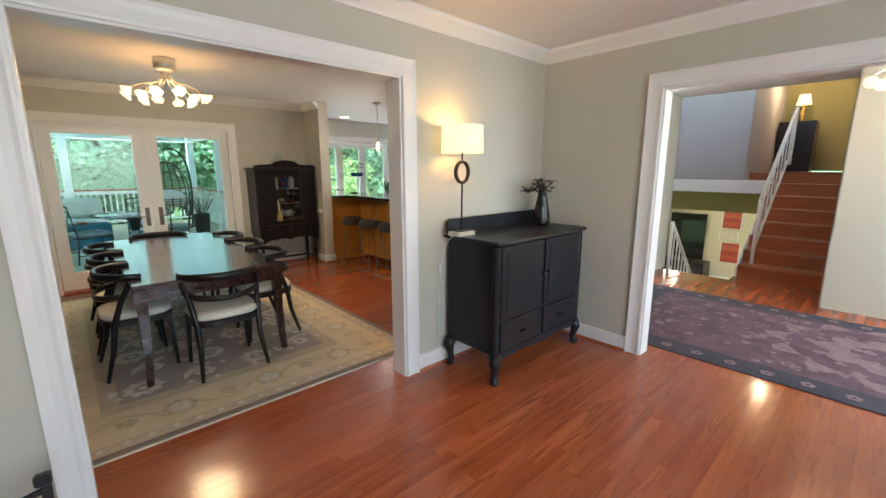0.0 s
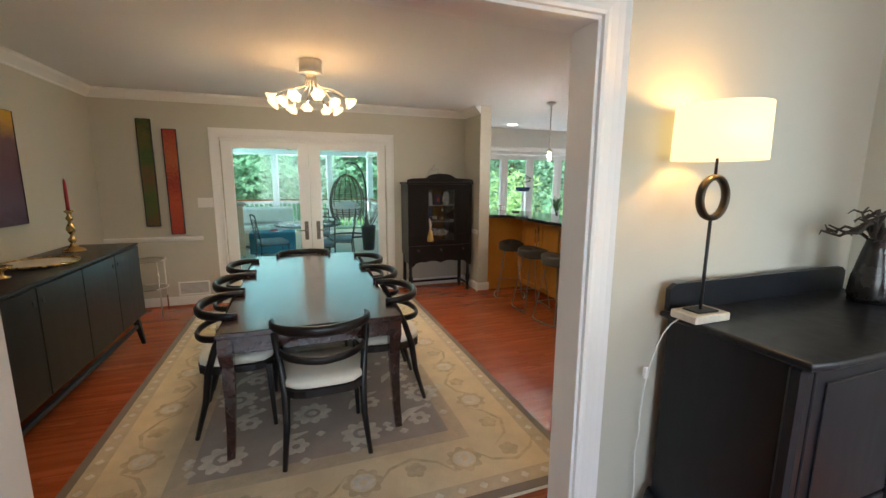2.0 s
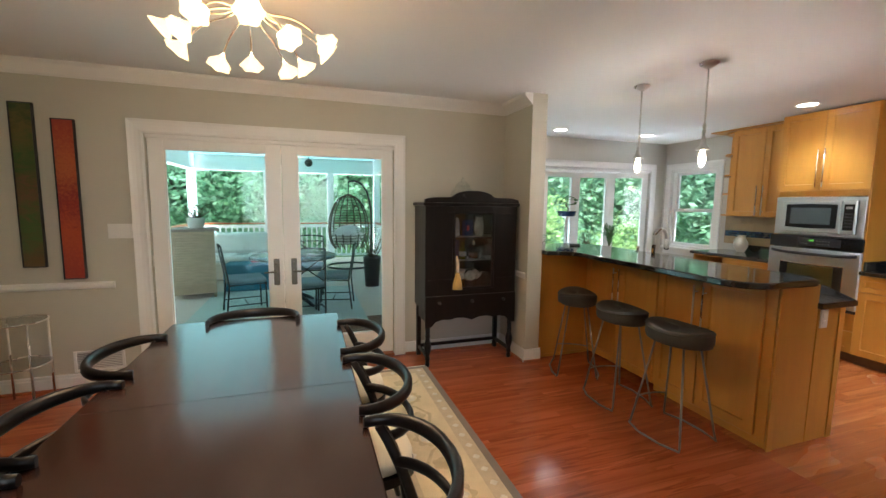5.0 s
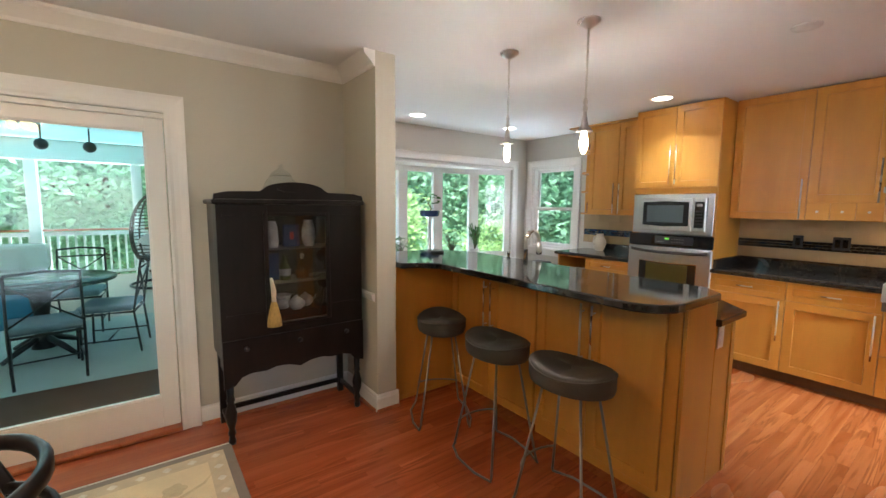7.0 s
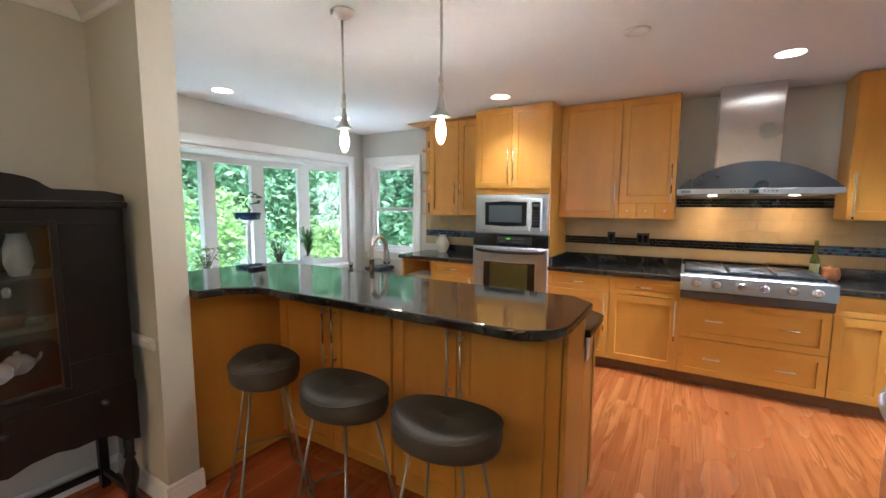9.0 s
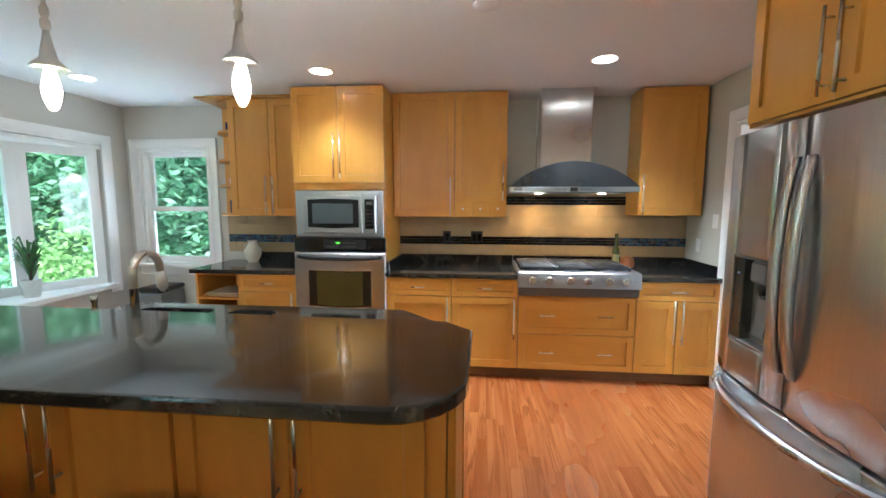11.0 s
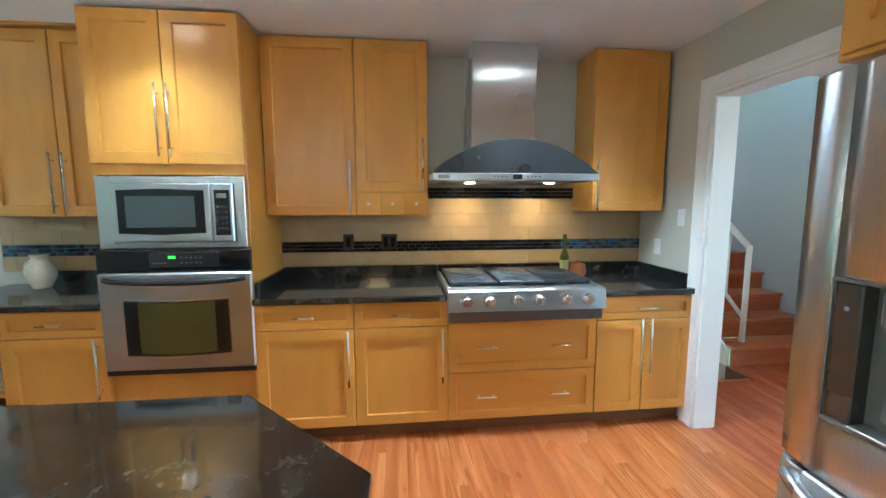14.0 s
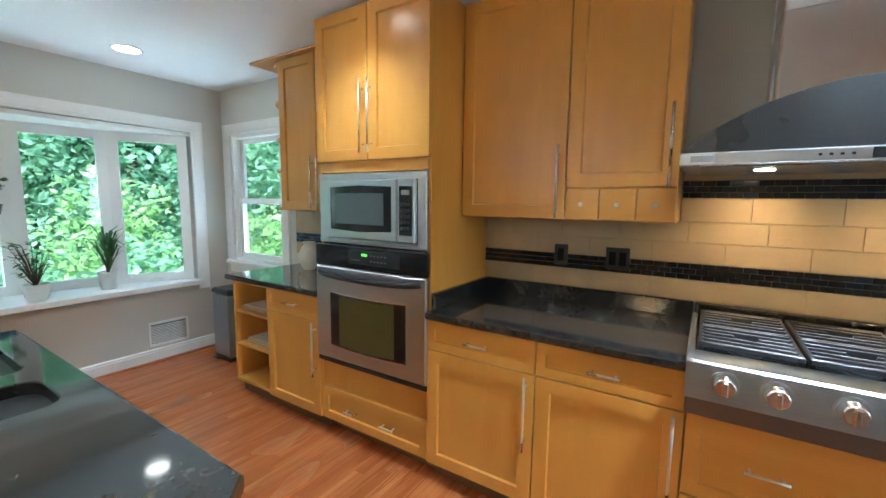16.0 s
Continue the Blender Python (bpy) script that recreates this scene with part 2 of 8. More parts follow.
CHROME = plain("polished_nickel", (0.80, 0.79, 0.77), 0.2, 1.0, var=0.03, bump=0)
BRASS = plain("old_brass", (0.62, 0.42, 0.17), 0.28, 1.0, var=0.15, scale=20, bump=0.05)
IRON = plain("black_iron", (0.016, 0.016, 0.018), 0.42, 0.0, var=0.2, bump=0.1)
LEGSTEEL = plain("bent_steel_rod", (0.30, 0.29, 0.28), 0.35, 1.0, var=0.1, bump=0.05)
LEATHER = plain("dark_grey_leather", (0.060, 0.055, 0.046), 0.56, var=0.25, scale=7, fine=130, bump=0.35)
BLACKGLASS = plain("black_glass", (0.008, 0.009, 0.010), 0.06, var=0.05, bump=0)
OVENGLASS = plain("oven_window_glass", (0.075, 0.068, 0.022), 0.08, var=0.1, bump=0)
BLACK = plain("black_plastic", (0.015, 0.015, 0.017), 0.35, var=0.1, bump=0.05)
GREYPLASTIC = plain("grey_plastic", (0.20, 0.20, 0.20), 0.4, var=0.06)
MICROSCREEN = plain("microwave_screen", (0.06, 0.075, 0.075), 0.2, var=0.06)
DISPENSER = plain("dispenser_grey", (0.16, 0.165, 0.155), 0.3, var=0.08)
WHITEPLASTIC = plain("white_plastic", (0.75, 0.74, 0.70), 0.4, var=0.02)
GLASS = clear_glass("window_glass")
PORCHGLASS = clear_glass("door_glass", (0.88, 0.97, 0.965))
VESSEL = clear_glass("vessel_glass", (0.95, 0.97, 0.97), 0.09)
SHADE = glowing("lit_fabric_shade", (1.0, 0.76, 0.34), 0.42, (0.62, 0.46, 0.24))
BULB = glowing("lit_bulb", (1.0, 0.84, 0.58), 4.0)
CUPBULB = glowing("lit_cup_bulb", (1.0, 0.82, 0.50), 26.0)
BULBGLASS = glowing("lit_glass_shade", (1.0, 0.66, 0.32), 0.6, (0.40, 0.26, 0.12))
DISC = glowing("lit_recessed_disc", (1.0, 0.93, 0.80), 4.0)
GREENLED = glowing("green_display", (0.20, 1.0, 0.08), 0.35, (0.03, 0.1, 0.02))
TERRA = plain("terracotta", (0.38, 0.13, 0.045), 0.5, var=0.15)
OLIVEGLASS = plain("green_bottle_glass", (0.06, 0.075, 0.012), 0.1, var=0.1, bump=0)
CERAMIC = plain("cream_ceramic", (0.62, 0.56, 0.46), 0.35, var=0.12, scale=12)
WHITEPOT = plain("white_ceramic", (0.70, 0.70, 0.68), 0.3, var=0.05)
# white ceramic darkened: the cabinet's dim interior is put into the colour
CHINA = plain("dimmed_white_china", (0.40, 0.40, 0.40), 0.25, var=0.25, scale=18)
BLUEPOT = plain("blue_glazed_pot", (0.02, 0.045, 0.13), 0.15, var=0.2)
BARK = plain("bark", (0.11, 0.075, 0.05), 0.9, var=0.3, scale=12, fine=60, bump=0.8)
DRIFT = plain("dark_driftwood", (0.045, 0.033, 0.024), 0.75, var=0.3, scale=20, bump=0.5)
VASE = plain("dark_bronze_vase", (0.030, 0.026, 0.024), 0.25, 0.4, var=0.3, scale=14)
CANDLE = plain("red_candle_wax", (0.42, 0.02, 0.03), 0.4, var=0.05)
PORCHTILE = plain("porch_floor", (0.55, 0.44, 0.38), 0.6, var=0.08, scale=2)
PORCHWHITE = plain("porch_white_paint", (0.74, 0.76, 0.74), 0.5, var=0.03)
PORCHBLUE = plain("porch_blue_ceiling", (0.25, 0.52, 0.55), 0.6, var=0.04)
PORCHRUG = plain("porch_pale_rug", (0.42, 0.47, 0.45), 0.95, var=0.1, fine=200, bump=0.4)
CUSHPINK = plain("pale_rose_cushion", (0.66, 0.58, 0.55), 0.9, var=0.08, fine=200)
CUSHION = plain("blue_grey_cushion", (0.20, 0.27, 0.32), 0.9, var=0.1, fine=200)
TEAL = plain("teal_cushion", (0.03, 0.16, 0.24), 0.85, var=0.15, fine=200)
BRONZE = plain("dark_bronze_hardware", (0.13, 0.11, 0.085), 0.35, 0.9, var=0.1)
WICKER = plain("wicker", (0.46, 0.40, 0.33), 0.8, var=0.3, scale=40, fine=120, bump=0.6)
BAMBOO = plain("bamboo_slats", (0.42, 0.32, 0.22), 0.7, var=0.25, scale=8, stretch=(1, 1, 8))
OLIVEWALL = plain("olive_wall", (0.30, 0.26, 0.10), 0.8, var=0.03)
CREAMWALL = plain("cream_wall", (0.60, 0.57, 0.40), 0.8, var=0.03)
BLUEWALL = plain("pale_blue_wall", (0.42, 0.47, 0.48), 0.8, var=0.03)
MAUVEWALL = plain("grey_mauve_wall", (0.40, 0.375, 0.36), 0.8, var=0.03)
STAIRRED = wood("red_stair_wood", (0.32, 0.080, 0.026), (0.46, 0.135, 0.046), 0.3, (11, 1.0, 11), 2.6, 0.05, 0.2, 0, False, 0.3)


def granite():
    m, t, s = nodes_of("black_granite")
    v = coords(t)
    a = noise_of(t, v, 7, 6, 0.65, 0.8)
    b = noise_of(t, v, 42, 5, 0.7, 0.4)
    vo = t.nodes.new("ShaderNodeTexVoronoi")
    vo.inputs["Scale"].default_value = 120
    t.links.new(v, vo.inputs["Vector"])
    c = mixc(t, spread(t, a, 0.46, 0.68), (0.010, 0.011, 0.012), (0.050, 0.043, 0.035))
    c = mixc(t, calc(t, "MULTIPLY", spread(t, b, 0.53, 0.64), spread(t, a, 0.40, 0.6)), c, (0.075, 0.062, 0.048))
    c = mixc(t, spread(t, vo.outputs["Distance"], 0.0, 0.10, 0.25, 0.0), c, (0.05, 0.055, 0.052))
    t.links.new(c, s.inputs["Base Color"])
    s.inputs["Roughness"].default_value = 0.07
    s.inputs["Specular IOR Level"].default_value = 0.85
    return m


def by_piece(name, cols, rough=0.3, bump=0.1, var=0.15, scale=20):
    m, t, s = nodes_of(name)
    rnd = any_random(t)
    ramp = t.nodes.new("ShaderNodeValToRGB")
    ramp.color_ramp.interpolation = "CONSTANT"
    while len(ramp.color_ramp.elements) < len(cols):
        ramp.color_ramp.elements.new(0.5)
    for k, c in enumerate(cols):
        ramp.color_ramp.elements[k].position = k / len(cols)
        ramp.color_ramp.elements[k].color = (*c, 1)
    t.links.new(rnd, ramp.inputs[0])
    n = noise_of(t, coords(t, (1, 1, 1), True), scale, 4)
    c = mixc(t, spread(t, n, 0.35, 0.7, 0, var * 2), ramp.outputs[0], (0.02, 0.02, 0.02))
    t.links.new(c, s.inputs["Base Color"])
    s.inputs["Roughness"].default_value = rough
    bumped(t, s, n, bump, 0.001)
    return m


def leafy(name, lo, hi):
    m, t, s = nodes_of(name)
    rnd = any_random(t)
    n = noise_of(t, coords(t, (1, 1, 1), True), 1.2, 3)
    c = mixc(t, rnd, lo, hi)
    c = mixc(t, spread(t, n, 0.35, 0.65, 0, 0.4), c, dim(lo, 0.8))
    t.links.new(c, s.inputs["Base Color"])
    s.inputs["Roughness"].default_value = 0.55
    tl = t.nodes.new("ShaderNodeBsdfTranslucent")
    t.links.new(c, tl.inputs[0])
    mx = t.nodes.new("ShaderNodeMixShader")
    mx.inputs[0].default_value = 0.62
    t.links.new(s.outputs[0], mx.inputs[1])
    t.links.new(tl.outputs[0], mx.inputs[2])
    t.links.new(mx.outputs[0], t.nodes["Material Output"].inputs[0])
    return m


def glowing_far_woods():
    m, t, s = nodes_of("glowing_far_woods")
    v = coords(t, (1, 1, 1), True)
    a = noise_of(t, v, 0.35, 6, 0.65, 0.5)
    b = noise_of(t, v, 2.2, 6, 0.75, 0.6)
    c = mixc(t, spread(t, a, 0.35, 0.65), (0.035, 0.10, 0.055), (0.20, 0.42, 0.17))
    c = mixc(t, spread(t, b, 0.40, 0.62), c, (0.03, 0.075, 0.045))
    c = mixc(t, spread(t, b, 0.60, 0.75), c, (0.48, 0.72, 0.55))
    # the woods glow by themselves: their daylight is put in as emission
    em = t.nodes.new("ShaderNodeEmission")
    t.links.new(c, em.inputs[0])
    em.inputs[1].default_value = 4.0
    t.links.new(em.outputs[0], t.nodes["Material Output"].inputs[0])
    return m


def paint_picture(name, bands, stretch, scale):
    m, t, s = nodes_of(name)
    v = coords(t, stretch)
    n = noise_of(t, v, scale, 5, 0.6, 0.8)
    sep = t.nodes.new("ShaderNodeSeparateXYZ")
    t.links.new(t.nodes.new("ShaderNodeTexCoord").outputs["Generated"], sep.inputs[0])
    f = calc(t, "ADD", sep.outputs[2], calc(t, "MULTIPLY", calc(t, "SUBTRACT", n, 0.5), 0.5))
    ramp = t.nodes.new("ShaderNodeValToRGB")
    while len(ramp.color_ramp.elements) < len(bands):
        ramp.color_ramp.elements.new(0.5)
    for k, (p, c) in enumerate(bands):
        ramp.color_ramp.elements[k].position = p
        ramp.color_ramp.elements[k].color = (*c, 1)
    t.links.new(f, ramp.inputs[0])
    t.links.new(ramp.outputs[0], s.inputs["Base Color"])
    s.inputs["Roughness"].default_value = 0.6
    bumped(t, s, n, 0.4, 0.002)
    return m


GRANITE = granite()
TILE = by_piece("beige_wall_tile", [(0.42, 0.305, 0.165), (0.435, 0.317, 0.173), (0.41, 0.297, 0.16)], 0.38, 0.1, 0.05, 9)
MOSAIC = by_piece("dark_mosaic_tile", [(0.006, 0.007, 0.010), (0.010, 0.014, 0.022), (0.008, 0.010, 0.010), (0.014, 0.012, 0.012)], 0.12, 0.05, 0.1)
MOSAIC_B = by_piece("blue_mosaic_tile", [(0.02, 0.03, 0.06), (0.05, 0.12, 0.20), (0.03, 0.07, 0.10), (0.12, 0.12, 0.14), (0.02, 0.05, 0.16)], 0.12, 0.05, 0.1)
LEAF = leafy("green_leaves", (0.21, 0.41, 0.25), (0.46, 0.68, 0.47))
LEAF_L = leafy("light_green_leaves", (0.28, 0.48, 0.19), (0.56, 0.72, 0.36))
LEAF_D = leafy("dark_green_leaves", (0.18, 0.36, 0.23), (0.40, 0.61, 0.42))
HOUSEPLANT = leafy("houseplant_leaves", (0.05, 0.13, 0.05), (0.13, 0.26, 0.09))
WOODS = glowing_far_woods()
LAWN = plain("grass_ground", (0.08, 0.15, 0.04), 0.95, var=0.4, scale=0.6, fine=12, bump=0.6)
SUNSETART = paint_picture("sunset_painting", [(0.0, (0.05, 0.02, 0.05)), (0.18, (0.09, 0.05, 0.09)), (0.5, (0.10, 0.035, 0.05)), (0.75, (0.12, 0.05, 0.07)), (0.88, (0.50, 0.27, 0.03)), (1.0, (0.55, 0.33, 0.02))], (1, 2, 2), 1.6)
GREENART = paint_picture("green_abstract", [(0.0, (0.10, 0.06, 0.02)), (0.25, (0.05, 0.10, 0.02)), (0.45, (0.14, 0.07, 0.03)), (0.65, (0.04, 0.09, 0.015)), (0.85, (0.12, 0.09, 0.02)), (1.0, (0.03, 0.06, 0.01))], (3, 3, 6), 3)
REDART = paint_picture("red_abstract", [(0.0, (0.30, 0.03, 0.015)), (0.3, (0.42, 0.07, 0.02)), (0.5, (0.25, 0.02, 0.015)), (0.7, (0.45, 0.11, 0.03)), (1.0, (0.33, 0.04, 0.02))], (14, 14, 14), 3)


# ---------------------------------------------------------------- mesh building
class Build:
    """Collects corners and faces of one mesh."""

    def __init__(self):
        self.v, self.f, self.s = [], [], []

    def face(self, pts, smooth=False):
        k = len(self.v)
        self.v += [tuple(p) for p in pts]
        self.f.append(tuple(range(k, k + len(pts))))
        self.s.append(smooth)
        return self

    def box(self, x0, y0, z0, x1, y1, z1, c=0.003):
        lo = (min(x0, x1), min(y0, y1), min(z0, z1))
        hi = (max(x0, x1), max(y0, y1), max(z0, z1))
        c = min(c, *[(b - a) * 0.3 for a, b in zip(lo, hi)])
        k = len(self.v)
        if c <= 0:
            for i in range(8):
                self.v.append(tuple((hi if i >> a & 1 else lo)[a] for a in range(3)))
            for q in ((0, 2, 3, 1), (4, 5, 7, 6), (0, 1, 5, 4), (2, 6, 7, 3), (0, 4, 6, 2), (1, 3, 7, 5)):
                self.f.append(tuple(k + j for j in q))
                self.s.append(False)
            return self
        for i in range(8):
            for a in range(3):
                p = []
                for b in range(3):
                    up = i >> b & 1
                    edge = hi[b] if up else lo[b]
                    p.append(edge if a == b else edge - c if up else edge + c)
                self.v.append(tuple(p))
        def at(i, a):
            return k + 3 * i + a
        for a in range(3):
            b, d = (a + 1) % 3, (a + 2) % 3
            for up in (0, 1):
                o = up << a
                ring = [o, o | 1 << b, o | 1 << b | 1 << d, o | 1 << d]
                if not up:
                    ring.reverse()
                self.f.append(tuple(at(i, a) for i in ring))
                self.s.append(False)
            for ub in (0, 1):
                for ud in (0, 1):
                    i, j = ub << b | ud << d, ub << b | ud << d | 1 << a
                    q = (at(i, b), at(j, b), at(j, d), at(i, d))
                    self.f.append(q if ub != ud else q[::-1])
                    self.s.append(False)
        for i in range(8):
            q = (at(i, 0), at(i, 1), at(i, 2))
            odd = bin(i).count("1") % 2
            self.f.append(q if odd else q[::-1])
            self.s.append(False)
        return self

    def ring_strip(self, rings, closed=True, caps=True, smooth=True, loop=False):
        k = len(self.v)
        n = len(rings[0])
        for r in rings:
            self.v += [tuple(p) for p in r]
        m = len(rings)
        for i in range(m if loop else m - 1):
            i2 = (i + 1) % m
            for j in range(n if closed else n - 1):
                j2 = (j + 1) % n
                self.f.append((k + i * n + j, k + i * n + j2, k + i2 * n + j2, k + i2 * n + j))
                self.s.append(smooth)
        if caps and closed and not loop:
            self.f.append(tuple(k + j for j in range(n))[::-1])
            self.f.append(tuple(k + (m - 1) * n + j for j in range(n)))
            self.s += [False, False]
        return self

    def tube(self, pts, r, n=8, loop=False, flat=1.0, caps=True):
        pts = [Vector(p) for p in pts]
        rs = r if isinstance(r, (list, tuple)) else [r] * len(pts)
        rings = []
        side = None
        m = len(pts)
        for i, p in enumerate(pts):
            a = pts[(i - 1) % m] if loop or i else p
            b = pts[(i + 1) % m] if loop or i < m - 1 else p
            d = (b - a).normalized()
            if side is None:
                side = d.cross(Vector((0, 0, 1)))
                if side.length < 0.05:
                    side = d.cross(Vector((0, 1, 0)))
            side = (side - d * side.dot(d)).normalized()
            up = side.cross(d)
            rings.append([p + side * (math.cos(2 * math.pi * j / n) * rs[i]) + up * (math.sin(2 * math.pi * j / n) * rs[i] * flat) for j in range(n)])
        return self.ring_strip(rings, loop=loop, caps=caps)

    def lathe(self, profile, n=20, at=(0, 0, 0), caps=True):
        rings = [[(at[0] + r * math.cos(2 * math.pi * j / n), at[1] + r * math.sin(2 * math.pi * j / n), at[2] + z) for j in range(n)] for r, z in profile]
        return self.ring_strip(rings, caps=caps)

    def prism(self, poly, axis, a, b, smooth=False):
        """A flat outline pushed along an axis; poly in the two other axes in xyz order."""
        def put(p, w):
            q = list(p)
            q.insert("xyz".index(axis), w)
            return tuple(q)
        area = sum(p[0] * q[1] - q[0] * p[1] for p, q in zip(poly, poly[1:] + poly[:1]))
        if (area < 0) != (axis == "y"):
            poly = poly[::-1]
        k = len(self.v)
        n = len(poly)
        self.v += [put(p, a) for p in poly] + [put(p, b) for p in poly]
        self.f.append(tuple(range(k, k + n))[::-1])
        self.f.append(tuple(range(k + n, k + 2 * n)))
        self.s += [False, False]
        for i in range(n):
            j = (i + 1) % n
            self.f.append((k + i, k + j, k + n + j, k + n + i))
            self.s.append(smooth)
        return self

    def slab(self, poly, z0, z1, c=0.006):
        """A level slab with eased edges."""
        area = sum(p[0] * q[1] - q[0] * p[1] for p, q in zip(poly, poly[1:] + poly[:1]))
        if area < 0:
            poly = poly[::-1]
        def shrunk(d):
            out = []
            n = len(poly)
            for i in range(n):
                p, a, b = Vector(poly[i]), Vector(poly[i - 1]), Vector(poly[(i + 1) % n])
                e1, e2 = (p - a).normalized(), (b - p).normalized()
                n1, n2 = Vector((-e1.y, e1.x)), Vector((-e2.y, e2.x))
                w = (n1 + n2)
                w = w / max(0.3, w.length_squared / 2)
                out.append(p + w * d)
            return out
        rings = []
        for d, z in ((c, z0), (0, z0 + c), (0, z1 - c), (c * 0.3, z1 - c * 0.3), (c, z1)):
            rings.append([(p.x, p.y, z) for p in shrunk(d)])
        return self.ring_strip(rings, smooth=False)

    def ball(self, at, r, n=10, sz=1.0):
        prof = [(max(1e-4, r * math.sin(math.pi * i / n)), -r * sz * math.cos(math.pi * i / n)) for i in range(n + 1)]
        return self.lathe(prof, n + 4, at, caps=False)

    def mesh(self, name, material):
        me = bpy.data.meshes.new(name)
        me.from_pydata(self.v, [], self.f)
        me.polygons.foreach_set("use_smooth", self.s)
        me.materials.append(material)
        me.update()
        return me


def part(name, b, material, parent=None, label=""):
    ob = new(name, b.mesh(name, material))
    if parent is not None:
        ob.parent = parent
    return tagged(ob, label)


def thing(name, m, label, category, group=""):
    ob = new(name)
    ob.empty_display_size = 0.1
    ob.matrix_world = m
    return tagged(ob, label, category, group)


def setting(name, b, material, label, category=""):
    return tagged(part(name, b, material), label, category or name.split("_")[0], kind="structure")


def bezier(a, b, c, d, n=10):
    a, b, c, d = Vector(a), Vector(b), Vector(c), Vector(d)
    return [a * (1 - t) ** 3 + b * 3 * t * (1 - t) ** 2 + c * 3 * t * t * (1 - t) + d * t ** 3 for t in [i / n for i in range(n + 1)]]


# ---------------------------------------------------------------- the rooms
H = 2.49
NY0, NY1 = 2.165, 2.30          # wall between front room and dining room
EX0, EX1 = 3.27, 3.39           # wall between front room and hall


def wall(name, x0, y0, x1, y1, holes=(), z0=-0.012, z1=H, mat=WALL, label="grey-green painted plaster wall"):
    """An upright wall along x or y; holes: (from, to, bottom, top) along it."""
    b = Build()
    along_x = abs(x1 - x0) > abs(y1 - y0)
    a0, a1 = (x0, x1) if along_x else (y0, y1)
    cuts = sorted({a0, a1, *[h[0] for h in holes], *[h[1] for h in holes]})
    for p, q in zip(cuts, cuts[1:]):
        spans = [(z0, z1)]
        for h in holes:
            if h[0] <= p and q <= h[1]:
                spans = [s for lo, hi in spans for s in ((lo, min(hi, h[2])), (max(lo, h[3]), hi)) if s[1] - s[0] > 1e-4]
        for lo, hi in spans:
            if along_x:
                b.box(p, y0, lo, q, y1, hi, 0)
            else:
                b.box(x0, p, lo, x1, q, hi, 0)
    return setting(name, b, mat, label, "wall")


wall("wall_front_room_north", -2.60, NY0, 1.82 + 4.90, NY1, [(-0.09, 1.665, -0.02, 2.07), (5.02, 5.89, -0.02, 2.10)])
wall("wall_front_room_east", EX0, -2.60, EX1, NY0, [(-0.75, 1.155, -0.02, 2.06)])
wall("wall_front_room_south", -2.60, -2.72, 7.0, -2.60, [(-0.5, 1.7, 0.75, 2.15), (4.0, 5.2, 0.6, 2.4)])
wall("wall_front_room_west", -2.72, -2.72, -2.60, NY1)
wall("wall_dining_west", -1.52, NY1, -1.40, 6.65)
wall("wall_dining_north", -1.52, 6.53, 3.135, 6.65, [(-0.165, 1.83, -0.02, 2.02)])
wall("wall_stub", 2.985, 6.00, 3.135, 6.53)
wall("wall_kitchen_west", 2.985, 6.65, 3.135, 7.945, mat=WALL_K)
wall("wall_kitchen_north", 3.0, 7.945, 6.72, 8.06, [(3.38, 6.30, 0.66, 2.06)], mat=WALL_K, label="pale grey painted kitchen wall")
wall("wall_kitchen_east", 6.60, NY1, 6.72, 7.945, [(7.03, 7.79, 0.86, 2.06)], mat=WALL_K, label="pale grey painted kitchen wall")

b = Build()
b.box(-2.72, -2.72, H, 6.72, 8.06, H + 0.12, 0)
setting("ceiling", b, CEIL, "flat white painted ceiling", "ceiling")

b = Build()
b.box(-2.72, -2.72, -0.16, 6.52, 2.2, -0.012, 0).box(6.52, -2.72, -0.16, 6.80, 1.28, -0.012, 0).box(-1.52, 2.2, -0.16, 6.72, 8.06, -0.012, 0)
floor = setting("floor", b, JOINT, "oak strip floor, red stained, natural in the kitchen", "floor")

# crown moulding, in the front room and the dining room only
CROWN = [(0, 0.015), (0.012, 0.015), (0.02, 0.033), (0.05, 0.062), (0.075, 0.085), (0.08, 0.10), (0.08, 0.115), (0, 0.115)]


def crown(name, x0, y0, x1, y1, nx, ny):
    """Along a wall from one point to another; (nx, ny) points into the room."""
    b = Build()
    d = Vector((x1 - x0, y1 - y0)).normalized()
    rings = []
    for (px, py), s in (((x0, y0), 1), ((x1, y1), -1)):
        rings.append([(px + nx * o, py + ny * o, H - 0.115 + z - 0.001) for o, z in CROWN])
    b.ring_strip(rings, smooth=False)
    return setting(name, b, TRIM, "white crown moulding under the ceiling", "trim")


crown("trim_crown_1", -2.60, NY0, EX0, NY0, 0, -1)
crown("trim_crown_2", EX0, NY0, EX0, -2.60, -1, 0)
crown("trim_crown_3", -1.40, NY1, -1.40, 6.53, 1, 0)
crown("trim_crown_4", -1.40, 6.53, 2.985, 6.53, 0, -1)
crown("trim_crown_5", 2.985, 6.53, 2.985, 6.00, -1, 0)
crown("trim_crown_6", -1.40, NY1, 3.2, NY1, 0, 1)

BASE = [(0, 0), (0.016, 0), (0.016, 0.09), (0.012, 0.10), (0.012, 0.112), (0.004, 0.122), (0, 0.122)]


